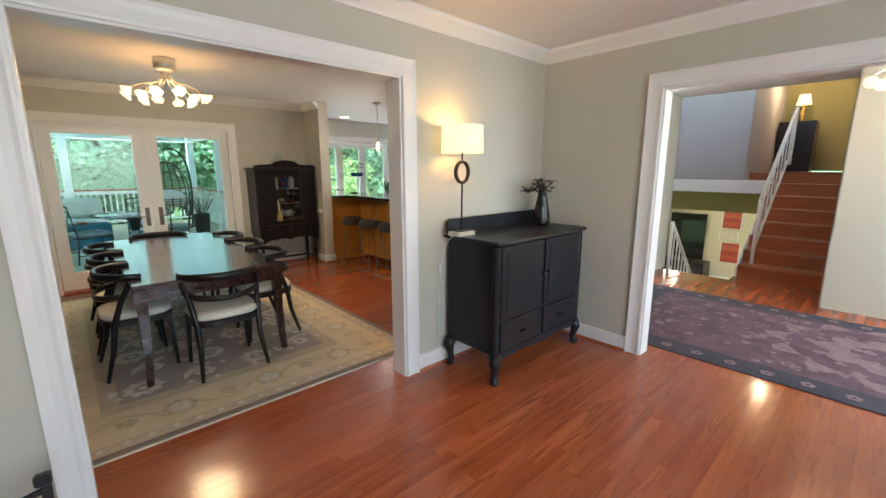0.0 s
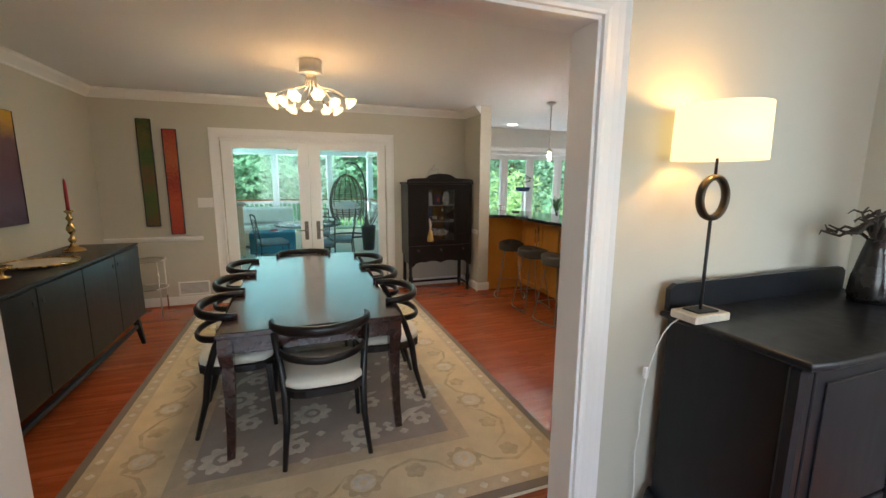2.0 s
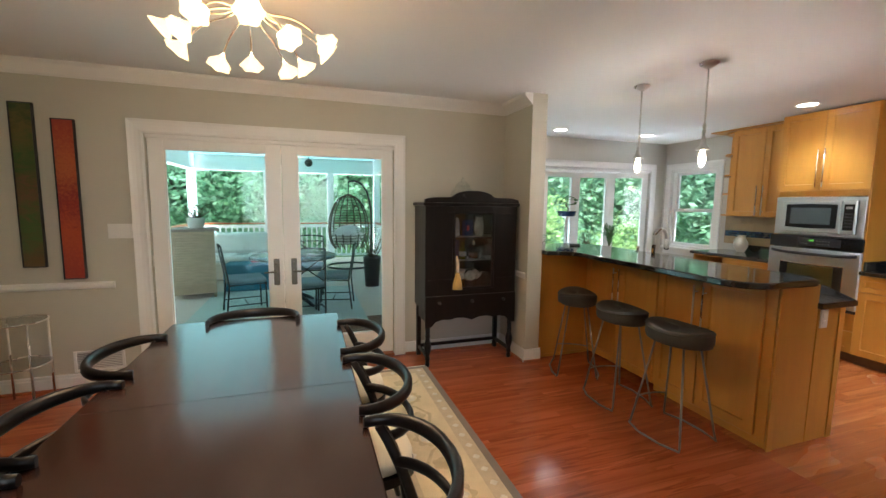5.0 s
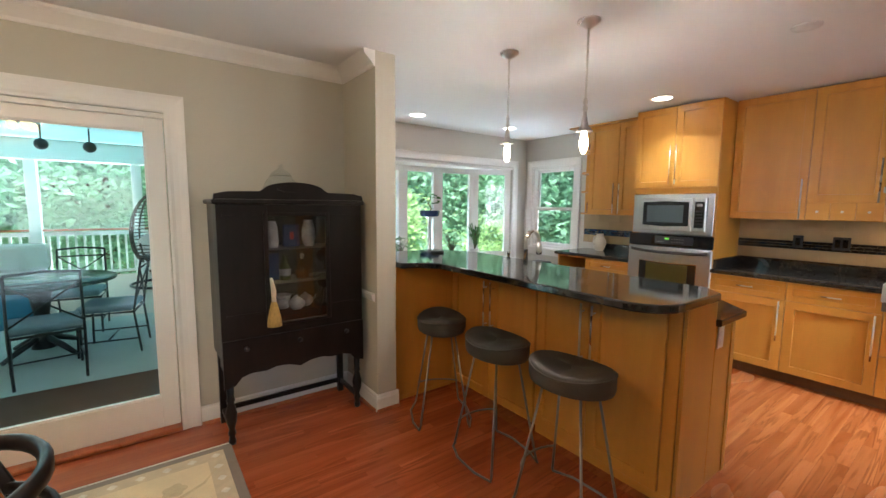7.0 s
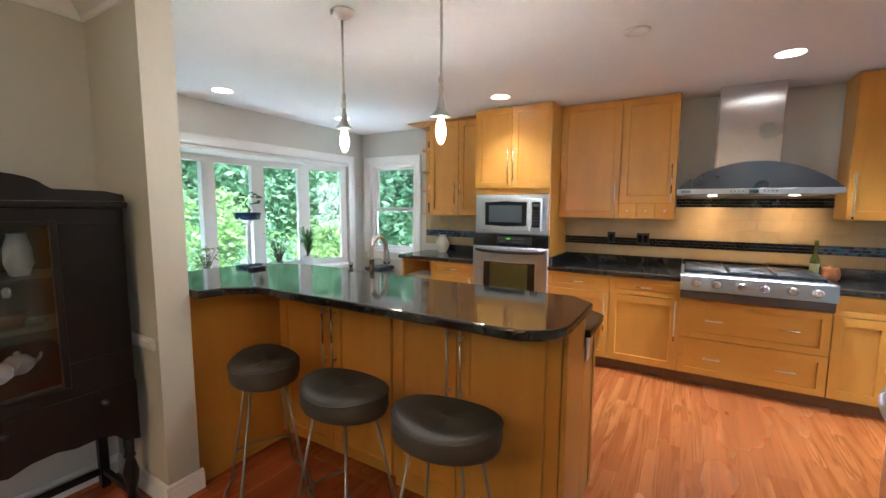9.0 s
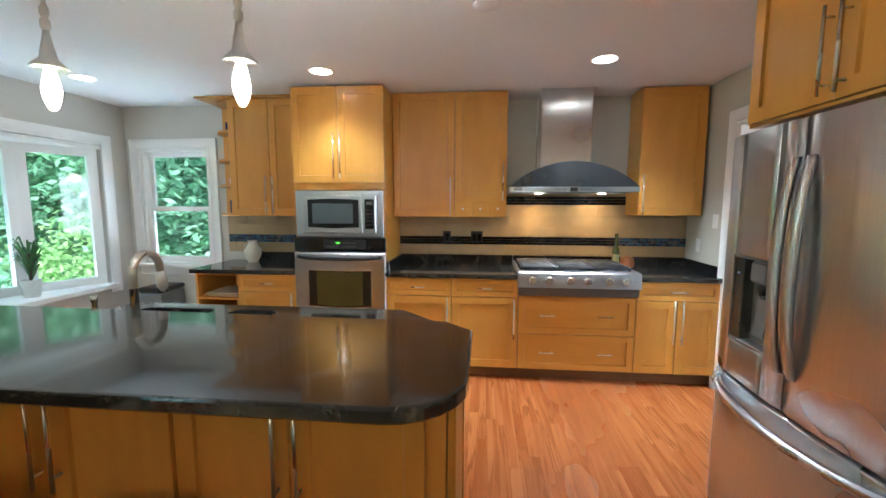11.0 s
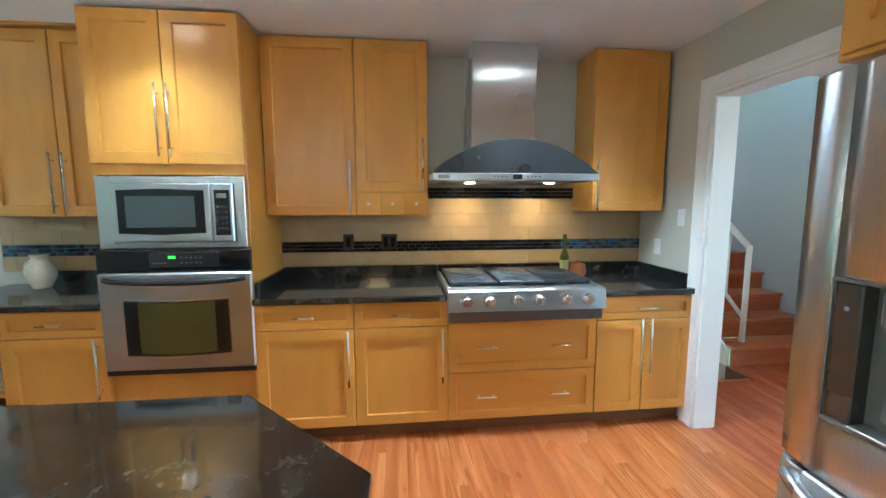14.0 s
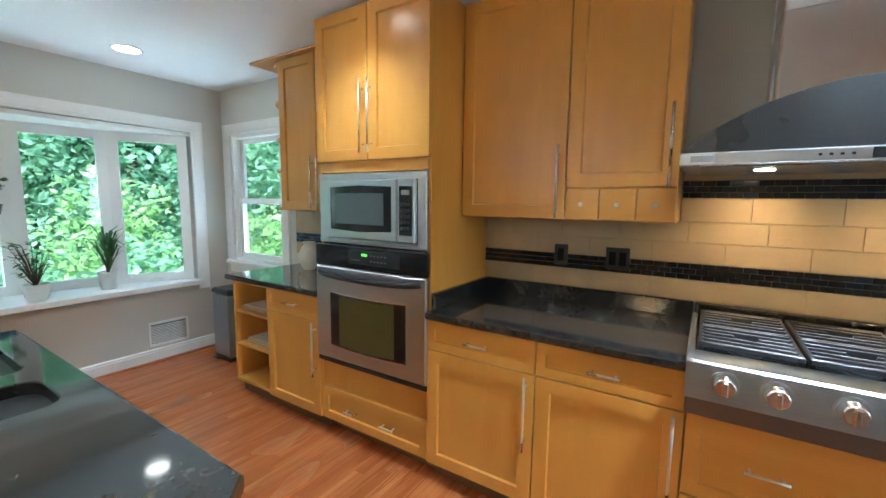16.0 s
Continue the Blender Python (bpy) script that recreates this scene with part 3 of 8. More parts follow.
def base(name, x0, y0, x1, y1, nx, ny):
    b = Build()
    b.ring_strip([[(px + nx * o, py + ny * o, z) for o, z in BASE] for px, py in ((x0, y0), (x1, y1))], smooth=False)
    sh = [(0.017, 0.001), (0.034, 0.001), (0.032, 0.010), (0.025, 0.017), (0.017, 0.019)]
    ob = setting(name, b, TRIM, "white baseboard along the wall", "baseboard")
    q = Build().ring_strip([[(px + nx * o, py + ny * o, z) for o, z in sh] for px, py in ((x0, y0), (x1, y1))], smooth=False)
    part("shoe_moulding", q, STAIRRED, ob, "red-brown wooden shoe moulding")
    return ob


base("baseboard_1", 1.775, NY0, EX0, NY0, 0, -1)
base("baseboard_2", EX0, 1.27, EX0, NY0, -1, 0)
base("baseboard_3", -2.60, NY0, -0.20, NY0, 0, -1)
base("baseboard_4", -1.40, NY1, -1.40, 6.53, 1, 0)
base("baseboard_5", -1.40, 6.53, -0.27, 6.53, 0, -1)
base("baseboard_6", 1.94, 6.53, 2.985, 6.53, 0, -1)
base("baseboard_7", 2.985, 6.00, 2.985, 6.53, -1, 0)
base("baseboard_8", 2.97, 6.00, 3.151, 6.00, 0, -1)
base("baseboard_9", 3.135, 6.00, 3.135, 6.06, 1, 0)
base("baseboard_10", 3.135, 7.945, 6.60, 7.945, 0, -1)
base("baseboard_11", EX1, 1.28, EX1, NY0, 1, 0)
base("baseboard_12", 6.60, 6.87, 6.60, 7.945, -1, 0)


def casing(name, axis, plane, out, a0, a1, top, w=0.105, foot=0.0, sides=(True, True), inner=True):
    """White casing round an opening, on one face of a wall; out: +1 or -1, the way it stands proud."""
    prof = [(0, 0.019), (0.012, 0.022), (0.03, 0.016), (0.06, 0.014), (0.085, 0.018), (w, 0.026), (w, -0.002), (0, -0.002)]
    b = Build()
    def put(u, o, z):
        return (u, plane + out * o, z) if axis == "x" else (plane + out * o, u, z)
    for on, u, s in ((sides[0], a0, -1), (sides[1], a1, 1)):
        if on:
            b.ring_strip([[put(u + s * q, o, foot) for q, o in prof], [put(u + s * q, o, top + q) for q, o in prof]], smooth=False)
    b.ring_strip([[put(a0 - (q if sides[0] else 0), o, top + q) for q, o in prof], [put(a1 + (q if sides[1] else 0), o, top + q) for q, o in prof]], smooth=False)
    return setting(name, b, TRIM, "white painted moulded casing round an opening", "trim")


def lining(name, axis, p0, p1, a0, a1, top, t=0.014):
    b = Build()
    for u, s in ((a0, 1), (a1, -1)):
        if axis == "x":
            b.box(u, p0 - 0.004, 0, u + s * t, p1 + 0.004, top, 0.001)
        else:
            b.box(p0 - 0.004, u, 0, p1 + 0.004, u + s * t, top, 0.001)
    if axis == "x":
        b.box(a0 + t, p0 - 0.004, top - t, a1 - t, p1 + 0.004, top, 0.001)
    else:
        b.box(p0 - 0.004, a0 + t, top - t, p1 + 0.004, a1 - t, top, 0.001)
    return setting(name, b, TRIM, "white painted lining of a wall opening", "trim")


casing("trim_casing_1", "x", NY0, -1, -0.09, 1.665, 2.07)
casing("trim_casing_2", "x", NY1, 1, -0.09, 1.665, 2.07)
lining("trim_lining_1", "x", NY0, NY1, -0.09, 1.665, 2.07)
casing("trim_casing_3", "y", EX0, -1, -0.75, 1.155, 2.06)
casing("trim_casing_4", "y", EX1, 1, -0.75, 1.155, 2.06)
lining("trim_lining_2", "y", EX0, EX1, -0.75, 1.155, 2.06)
casing("trim_casing_5", "x", NY1, 1, 5.02, 5.89, 2.10)
casing("trim_casing_6", "x", NY0, -1, 5.02, 5.89, 2.10)
lining("trim_lining_3", "x", NY0, NY1, 5.02, 5.89, 2.10)
casing("trim_casing_7", "x", 6.53, -1, -0.165, 1.83, 2.02)

# chair rail and its stub end
b = Build()
b.ring_strip([[(x, 6.53 - o, 0.80 + z) for o, z in ((0, 0), (0.012, 0.0), (0.022, 0.02), (0.026, 0.045), (0.016, 0.055), (0, 0.055))] for x in (-1.40, -0.42)], smooth=False)
setting("trim_chair_rail", b, TRIM, "short white chair rail on the dining room wall", "trim")
b = Build()
b.ring_strip([[(2.985 - o, y, 0.80 + z) for o, z in ((0, 0), (0.012, 0.0), (0.022, 0.02), (0.026, 0.045), (0.016, 0.055), (0, 0.055))] for y in (6.03, 6.53)], smooth=False)
setting("trim_chair_rail_2", b, TRIM, "white chair rail end on the stub wall", "trim")


# ---------------------------------------------------------------- glazed doors to the porch
def glazed_leaf(name, x0, x1, g0, g1, hinge_left):
    """A door leaf from x0 to x1 with its pane from g0 to g1."""
    d = tagged(thing(name, pose(x0, 6.585, 0), "closed white French door with one tall glass pane", "door"), kind="structure")
    w, a, c = x1 - x0, g0 - x0, g1 - x0
    z0, z1 = 0.245, 1.905
    b = Build()
    b.box(0.002, -0.02, 0.03, a - 0.008, 0.02, 1.988).box(c + 0.008, -0.02, 0.03, w - 0.002, 0.02, 1.988)
    b.box(a - 0.008, -0.02, 0.03, c + 0.008, 0.02, z0 - 0.008).box(a - 0.008, -0.02, z1 + 0.008, c + 0.008, 0.02, 1.988)
    part("door_frame", b, TRIM, d)
    g = part("pane", Build().box(a - 0.006, -0.004, z0 - 0.006, c + 0.006, 0.004, z1 + 0.006, 0), PORCHGLASS, d, "clear door glass")
    g.visible_shadow = False
    b = Build()
    for p, q in ((a - 0.008, a + 0.002), (c - 0.002, c + 0.008)):
        b.box(p, -0.014, z0, q, 0.014, z1, 0.002)
    b.box(a + 0.002, -0.014, z0 - 0.008, c - 0.002, 0.014, z0 + 0.002, 0.002).box(a + 0.002, -0.014, z1 - 0.002, c - 0.002, 0.014, z1 + 0.008, 0.002)
    part("glazing_bead", b, TRIM, d)
    hx = w - 0.062 if hinge_left else 0.085
    q = -1 if hinge_left else 1
    h = part("door_handle", Build().box(hx - 0.024, -0.032, 0.75, hx + 0.024, -0.02, 0.99, 0.010).tube([(hx, -0.03, 0.875), (hx, -0.062, 0.875), (hx + q * 0.03, -0.068, 0.876), (hx + q * 0.10, -0.066, 0.872)], [0.010, 0.009, 0.008, 0.006]), BRONZE, d, "dark bronze lever handle")
    part("lock", Build().lathe([(0.013, 0), (0.013, 0.012), (0.006, 0.016)], 12, (hx, -0.045, 0.94)), BRONZE, h)
    part("hinge", Build().tube([(0.0 if hinge_left else w, -0.024, 0.95), (0.0 if hinge_left else w, -0.024, 1.05)], 0.006, 8), NICKEL, d)
    return d


glazed_leaf("door_1", -0.162, 0.836, -0.04, 0.706, True)
glazed_leaf("door_2", 0.836, 1.827, 0.976, 1.722, False)
setting("trim_door_head", Build().box(-0.165, 6.545, 1.990, 1.83, 6.64, 2.02, 0.002), TRIM, "white head jamb over the porch doors", "trim")
b = Build().box(-0.165, 6.50, 0.0, 1.83, 6.68, 0.028, 0.006)
setting("trim_threshold", b, STAIRRED, "red-brown wooden threshold of the porch doors", "threshold")


# ---------------------------------------------------------------- kitchen windows
def bow_window():
    w = tagged(thing("window_1", pose(0, 0, 0), "white bow window with five tall casements over a deep sill", "window"), kind="structure")
    nodes = [(6.285, 7.985), (5.76, 8.235), (5.17, 8.35), (4.58, 8.36), (3.93, 8.235), (3.395, 7.985)]
    zb, zt = 0.70, 2.02
    for (xa, ya), (xb, yb) in zip(nodes, nodes[1:]):
        a, c = Vector((xa, ya)), Vector((xb, yb))
        L = (c - a).length
        u = (c - a) / L
        n = Vector((u.y, -u.x))
        def quadbox(bb, s0, s1, o0, o1, z0, z1):
            pts = [a + u * s0 + n * o0, a + u * s1 + n * o0, a + u * s1 + n * o1, a + u * s0 + n * o1]
            bb.slab([(p.x, p.y) for p in pts], z0, z1, 0.003)
        f = Build()
        fw = 0.078
        quadbox(f, 0, fw, -0.03, 0.03, zb, zt)
        quadbox(f, L - fw, L, -0.03, 0.03, zb, zt)
        quadbox(f, fw, L - fw, -0.03, 0.03, zb, zb + 0.075)
        quadbox(f, fw, L - fw, -0.03, 0.03, zt - 0.075, zt)
        fr = part("window_frame", f, TRIM, w)
        gb = Build()
        quadbox(gb, fw - 0.005, L - fw + 0.005, -0.004, 0.004, zb + 0.07, zt - 0.07)
        g = part("pane", gb, GLASS, fr)
        g.visible_shadow = False
        k = Build()
        quadbox(k, L * 0.5 - 0.05, L * 0.5 + 0.05, -0.05, -0.03, zb + 0.015, zb + 0.035)
        part("window_crank", k, WHITEPLASTIC, fr)
    def board(z0, z1, off):
        poly = [(6.30, 7.90 - off)] + [(x, y + 0.04) for x, y in nodes] + [(3.38, 7.90 - off)]
        return Build().slab(poly, z0, z1, 0.004)
    part("window_sill", board(0.655, 0.70, 0.05), TRIM, w, "deep white window seat board")
    part("window_head", board(2.02, 2.055, -0.045), TRIM, w)
    poly = [(6.34, 8.0)] + [(x, y + 0.10) for x, y in nodes] + [(3.34, 8.0)]
    part("bow_roof", Build().slab(poly, 2.06, 2.2, 0.004), TRIM, w)
    part("bow_floor", Build().slab(poly, 0.5, 0.654, 0.004), TRIM, w)
    return w


bow_window()
casing("trim_casing_8", "x", 7.945, -1, 3.38, 6.30, 2.06, 0.10, 0.60)


def sash_window():
    w = tagged(thing("window_2", pose(0, 0, 0), "white double-hung sash window beside the kitchen corner", "window"), kind="structure")
    y0, y1, z0, z1 = 7.03, 7.79, 0.86, 2.06
    f = Build()
    for ya, yb in ((y0, y0 + 0.03), (y1 - 0.03, y1)):
        f.box(6.60, ya, z0, 6.72, yb, z1, 0.002)
    f.box(6.60, y0 + 0.03, z1 - 0.03, 6.72, y1 - 0.03, z1, 0.002).box(6.60, y0 + 0.03, z0, 6.72, y1 - 0.03, z0 + 0.03, 0.002)
    part("window_frame", f, TRIM, w)
    for x, a, c in ((6.64, z0 + 0.03, 1.46), (6.675, 1.42, z1 - 0.03)):
        s = Build()
        s.box(x, y0 + 0.03, a, x + 0.03, y0 + 0.075, c, 0.003).box(x, y1 - 0.075, a, x + 0.03, y1 - 0.03, c, 0.003)
        s.box(x, y0 + 0.075, a, x + 0.03, y1 - 0.075, a + 0.045, 0.003).box(x, y0 + 0.075, c - 0.045, x + 0.03, y1 - 0.075, c, 0.003)
        sash = part("sash", s, TRIM, w)
        g = part("pane", Build().box(x + 0.012, y0 + 0.07, a + 0.04, x + 0.018, y1 - 0.07, c - 0.04, 0), GLASS, sash)
        g.visible_shadow = False
    part("window_sill", Build().box(6.55, 6.93, 0.825, 6.62, 7.89, 0.858, 0.005), TRIM, w)
    part("sill_apron", Build().box(6.582, 6.95, 0.74, 6.598, 7.87, 0.825, 0.003), TRIM, w)


sash_window()
casing("trim_casing_9", "y", 6.60, -1, 7.03, 7.79, 2.06, 0.10, 0.86)
for nm, x0, x1, z0, z1 in (("window_3", -0.5, 1.7, 0.75, 2.15), ("window_4", 4.0, 5.2, 0.6, 2.4)):
    w = tagged(thing(nm, pose(0, 0, 0), "plain white framed front window", "window"), kind="structure")
    f = Build()
    f.box(x0, -2.70, z0, x0 + 0.06, -2.62, z1).box(x1 - 0.06, -2.70, z0, x1, -2.62, z1)
    f.box(x0 + 0.06, -2.70, z0, x1 - 0.06, -2.62, z0 + 0.06).box(x0 + 0.06, -2.70, z1 - 0.06, x1 - 0.06, -2.62, z1)
    part("window_frame", f, TRIM, w)
    g = part("pane", Build().box(x0 + 0.05, -2.665, z0 + 0.05, x1 - 0.05, -2.657, z1 - 0.05, 0), GLASS, w)
    g.visible_shadow = False


# ---------------------------------------------------------------- hall and stairs beyond the wide opening
wall("wall_hall_end", 5.90, -2.60, 6.02, 0.30)
wall("wall_stair_south", 6.02, 0.20, 12.0, 0.32, z1=4.2, mat=BLUEWALL, label="pale blue-grey stairwell wall")
wall("wall_stair_north", 6.72, 4.5, 12.0, 4.62, z0=-1.5, z1=4.2, label="pale stairwell wall")
wall("wall_landing_end", 11.0, 0.32, 11.12, 1.62, z0=1.44, z1=4.2, mat=OLIVEWALL, label="olive green wall at the stair head")
wall("wall_lower_room", 11.0, 0.32, 11.12, 4.5, z0=-1.5, z1=0.71, mat=CREAMWALL, label="cream wall of the lower room")
b = Build().box(6.0, 0.2, 4.2, 12.0, 4.62, 4.3, 0)
setting("ceiling_stair", b, CEIL, "white stairwell ceiling", "ceiling")
b = Build().box(8.30, 1.62, 1.30, 8.42, 4.5, 4.2, 0).box(8.42, 1.62, 1.30, 11.12, 1.72, 4.2, 0)
setting("wall_stair_header", b, MAUVEWALL, "grey-mauve wall above the lower stairs", "wall")
setting("trim_header_band", Build().box(8.27, 1.33, 1.09, 8.42, 4.5, 1.299, 0.003), TRIM, "white trim band under the stair header", "trim")
setting("ceiling_lower", Build().box(9.0, 0.33, 0.70, 11.0, 4.5, 1.09, 0), OLIVEWALL, "low green-painted lower room ceiling edge", "ceiling")
setting("floor_lower", Build().box(6.4, 0.33, -1.3, 11.1, 4.5, -1.14, 0), PORCHTILE, "lower room floor", "floor")
setting("baseboard_lower", Build().box(10.975, 0.33, -1.14, 10.999, 4.5, -0.98, 0.004), TRIM, "white baseboard in the lower room", "baseboard")
setting("wall_under_stairs", Build().box(6.805, 1.255, -1.139, 8.90, 1.279, -0.003, 0), MAUVEWALL, "grey painted wall under the stairs", "wall")
setting("floor_landing", Build().box(8.62, 0.33, 1.28, 11.0, 1.615, 1.42, 0), STAIRRED, "red wooden upper landing", "floor")
setting("floor_hall_nosing", Build().box(6.50, 1.29, -0.14, 6.545, NY0 - 0.002, -0.002, 0.006), STAIRRED, "red wooden nosing at the stair edge", "floor")


def stairs(name, x0, y0, y1, n, rise, run, label, up=True):
    st = tagged(thing(name, pose(x0, y0, 0), label, "stairs"), kind="structure")
    w = y1 - y0
    for i in range(n):
        z = rise * (i + 1) if up else -rise * (i + 1)
        x = run * i
        part("tread", Build().box(x - 0.03, 0, z - 0.03, x + run, w, z, 0.008), STAIRRED, st)
        if up:
            part("riser", Build().box(x, 0.002, z - rise, x + 0.02, w - 0.002, z - 0.03, 0), STAIRRED, st)
        else:
            part("riser", Build().box(x - 0.02, 0.002, z, x, w - 0.002, z + rise - 0.03, 0), TRIM, st)
    if up:
        part("stringer", Build().prism([(0.02, 0.0), (0.02, rise - 0.04), (run * n, rise * n - 0.04), (run * n, rise * n - 0.35), (0.35, 0.0)], "y", w + 0.003, w + 0.03), TRIM, st, "white painted stair stringer")
    return st


stairs("stairs_up", 6.78, 0.33, 1.25, 8, 0.18, 0.235, "red stained wooden stairs climbing to a landing")
stairs("stairs_down", 6.58, 1.31, 2.15, 5, 0.19, 0.24, "stairs leading down to the lower room", False)


def railing(name, pts, label, posts):
    r = thing(name, pose(*pts[0]), label, "railing")
    o = Vector(pts[0])
    loc = [Vector(p) - o for p in pts]
    part("handrail", Build().tube([p + Vector((0, 0, 0.88)) for p in loc], 0.028, 8), TRIM, r)
    part("lower_rail", Build().tube([p + Vector((0, 0, 0.24)) for p in loc], 0.018, 6), TRIM, r)
    a, c = loc
    for i in range(posts):
        p = a.lerp(c, i / (posts - 1))
        rad = 0.024 if i in (0, posts - 1) else 0.011
        part("post" if rad > 0.02 else "baluster", Build().tube([p + Vector((0, 0, 0.02 if rad > 0.02 else 0.24)), p + Vector((0, 0, 0.90 if rad > 0.02 else 0.87))], rad, 6), TRIM, r)
    return r


railing("stair_railing", [(6.84, 1.11, 0.18), (8.6, 1.11, 1.53)], "white painted metal railing on the stairs", 9)
railing("lower_stair_railing", [(6.66, 2.10, -0.19), (7.75, 2.10, -1.14)], "white railing beside the lower stairs", 8)


# ---------------------------------------------------------------- the porch and the outdoors
setting("ground", Build().box(-60, -60, -2.2, 90, 120, -2.0, 0), LAWN, "grassy ground round the house", "ground")
b = Build().box(-1.7, 6.68, -0.16, 2.98, 14.3, -0.02, 0)
setting("floor_porch", b, PORCHTILE, "pinkish-beige porch deck", "floor")
b = Build().box(-1.8, 6.68, 2.62, 3.1, 14.6, 2.74, 0)
setting("ceiling_porch", b, PORCHBLUE, "pale blue porch ceiling", "ceiling")
b = Build()
b.box(-1.7, 14.0, 2.25, 2.98, 14.2, 2.62).box(-1.7, 6.68, 2.25, -1.5, 14.0, 2.62).box(2.78, 8.2, 2.25, 2.98, 14.0, 2.62)
setting("trim_porch_beam", b, PORCHWHITE, "white porch roof beams", "beam")
for x, y in [(-1.6, 7.9), (-1.6, 9.9), (-1.6, 11.9), (-1.6, 14.1), (0.1, 14.1), (1.65, 14.1), (2.88, 14.1), (2.88, 11.2), (2.88, 8.4)]:
    p = thing("porch_post", pose(x, y, -0.02), "square white painted porch post", "post", "porch posts")
    part("shaft", Build().box(-0.085, -0.085, 0, 0.085, 0.085, 2.27, 0.01), PORCHWHITE, p)
    part("post_base", Build().box(-0.105, -0.105, 0, 0.105, 0.105, 0.16, 0.01), PORCHWHITE, p)


def porch_rail(x0, y0, x1, y1):
    r = thing("porch_railing", pose(x0, y0, 0), "white painted railing with square balusters round the porch", "railing")
    L = math.hypot(x1 - x0, y1 - y0)
    ux, uy = (x1 - x0) / L, (y1 - y0) / L
    def seg(w, z0, z1):
        q = Build()
        q.slab([(-uy * w, ux * w), (uy * w, -ux * w), (ux * L + uy * w, uy * L - ux * w), (ux * L - uy * w, uy * L + ux * w)], z0, z1, 0.004)
        return q
    part("top_rail", seg(0.05, 0.92, 0.96), STAIRRED, r, "brown wooden top rail")
    part("under_rail", seg(0.022, 0.83, 0.90), PORCHWHITE, r)
    part("lower_rail", seg(0.022, 0.06, 0.11), PORCHWHITE, r)
    n = int(L / 0.125)
    for i in range(n):
        s = (i + 0.5) * L / n
        part("baluster", Build().box(ux * s - 0.018, uy * s - 0.018, 0.11, ux * s + 0.018, uy * s + 0.018, 0.83, 0), PORCHWHITE, r)


porch_rail(-1.6, 14.1, 2.88, 14.1)
porch_rail(-1.6, 6.9, -1.6, 14.1)
porch_rail(2.88, 8.4, 2.88, 14.1)

# curved backdrop sheet, self-lit, standing in for sunlit woods
b = Build()
for i in range(24):
    a0, a1 = radians(-60 + i * 9.0), radians(-60 + (i + 1) * 9.0)
    b.face([(4 + 55 * math.cos(a0), 8 + 55 * math.sin(a0), -4), (4 + 55 * math.cos(a1), 8 + 55 * math.sin(a1), -4), (4 + 55 * math.cos(a1), 8 + 55 * math.sin(a1), 26), (4 + 55 * math.cos(a0), 8 + 55 * math.sin(a0), 26)])
setting("backdrop", b, WOODS, "self-glowing backdrop of distant green woods", "backdrop")


def leaf_cloud(b, rng, cx, cy, cz, r, rz, n, size, limit=0.55):
    """Leaf blades gathered in clumps inside an uneven crown."""
    clumps = []
    for _ in range(max(6, n // 28)):
        while True:
            p = Vector((rng.uniform(-1, 1), rng.uniform(-1, 1), rng.uniform(-1, 1)))
            if limit < p.length < 1.0:
                break
        clumps.append(Vector((cx + p.x * r, cy + p.y * r, cz + p.z * rz)))
    for i in range(n):
        c = clumps[i % len(clumps)]
        p = c + Vector((rng.gauss(0, 0.13 * r), rng.gauss(0, 0.13 * r), rng.gauss(0, 0.10 * rz)))
        a = Vector((rng.uniform(-1, 1), rng.uniform(-1, 1), rng.uniform(-0.6, 0.6))).normalized()
        d = a.cross(Vector((rng.uniform(-1, 1), rng.uniform(-1, 1), rng.uniform(-1, 1)))).normalized()
        s = size * rng.uniform(0.6, 1.3)
        b.face([p - a * s, p + d * s * 0.45, p + a * s, p - d * s * 0.45])


def tree(x, y, h, r, mat, seed, size=0.105, n=21000, ground_z=-2.0):
    rng = random.Random(seed)
    t = thing("tree", pose(x, y, ground_z), "leafy green tree outside the windows", "tree", "garden trees")
    tr = Build().tube([(0, 0, 0), (rng.uniform(-.1, .1), 0.05, h * 0.4), (rng.uniform(-.2, .2), rng.uniform(-.2, .2), h * 0.85)], [0.16 + h * 0.012, 0.12, 0.04], 8)
    for k in range(6):
        z = h * (0.3 + 0.09 * k)
        an = rng.uniform(0, 6.3)
        tr.tube([(0, 0, z), (0.5 * r * math.cos(an), 0.5 * r * math.sin(an), z + 0.12 * h), (0.85 * r * math.cos(an), 0.85 * r * math.sin(an), z + 0.16 * h)], [0.06, 0.04, 0.015], 5)
    part("trunk", tr, BARK, t, "brown tree trunk with limbs")
    cr = Build()
    leaf_cloud(cr, rng, 0, 0, h * 0.62, r, h * 0.40, n, size)
    part("crown", cr, mat, t)
    return t


def shrub(x, y, h, r, mat, seed, size=0.075, n=3200, ground_z=-2.0):
    rng = random.Random(seed)
    t = thing("shrub", pose(x, y, ground_z), "rounded leafy garden shrub below the window", "shrub", "garden shrubs")
    st = Build()
    for k in range(5):
        an = k * 1.3
        st.tube([(0, 0, 0), (0.3 * r * math.cos(an), 0.3 * r * math.sin(an), h * 0.5)], [0.04, 0.015], 5)
    part("stem", st, BARK, t)
    cr = Build()
    leaf_cloud(cr, rng, 0, 0, h * 0.55, r, h * 0.45, n, size, 0.4)
    part("crown", cr, mat, t)
    return t


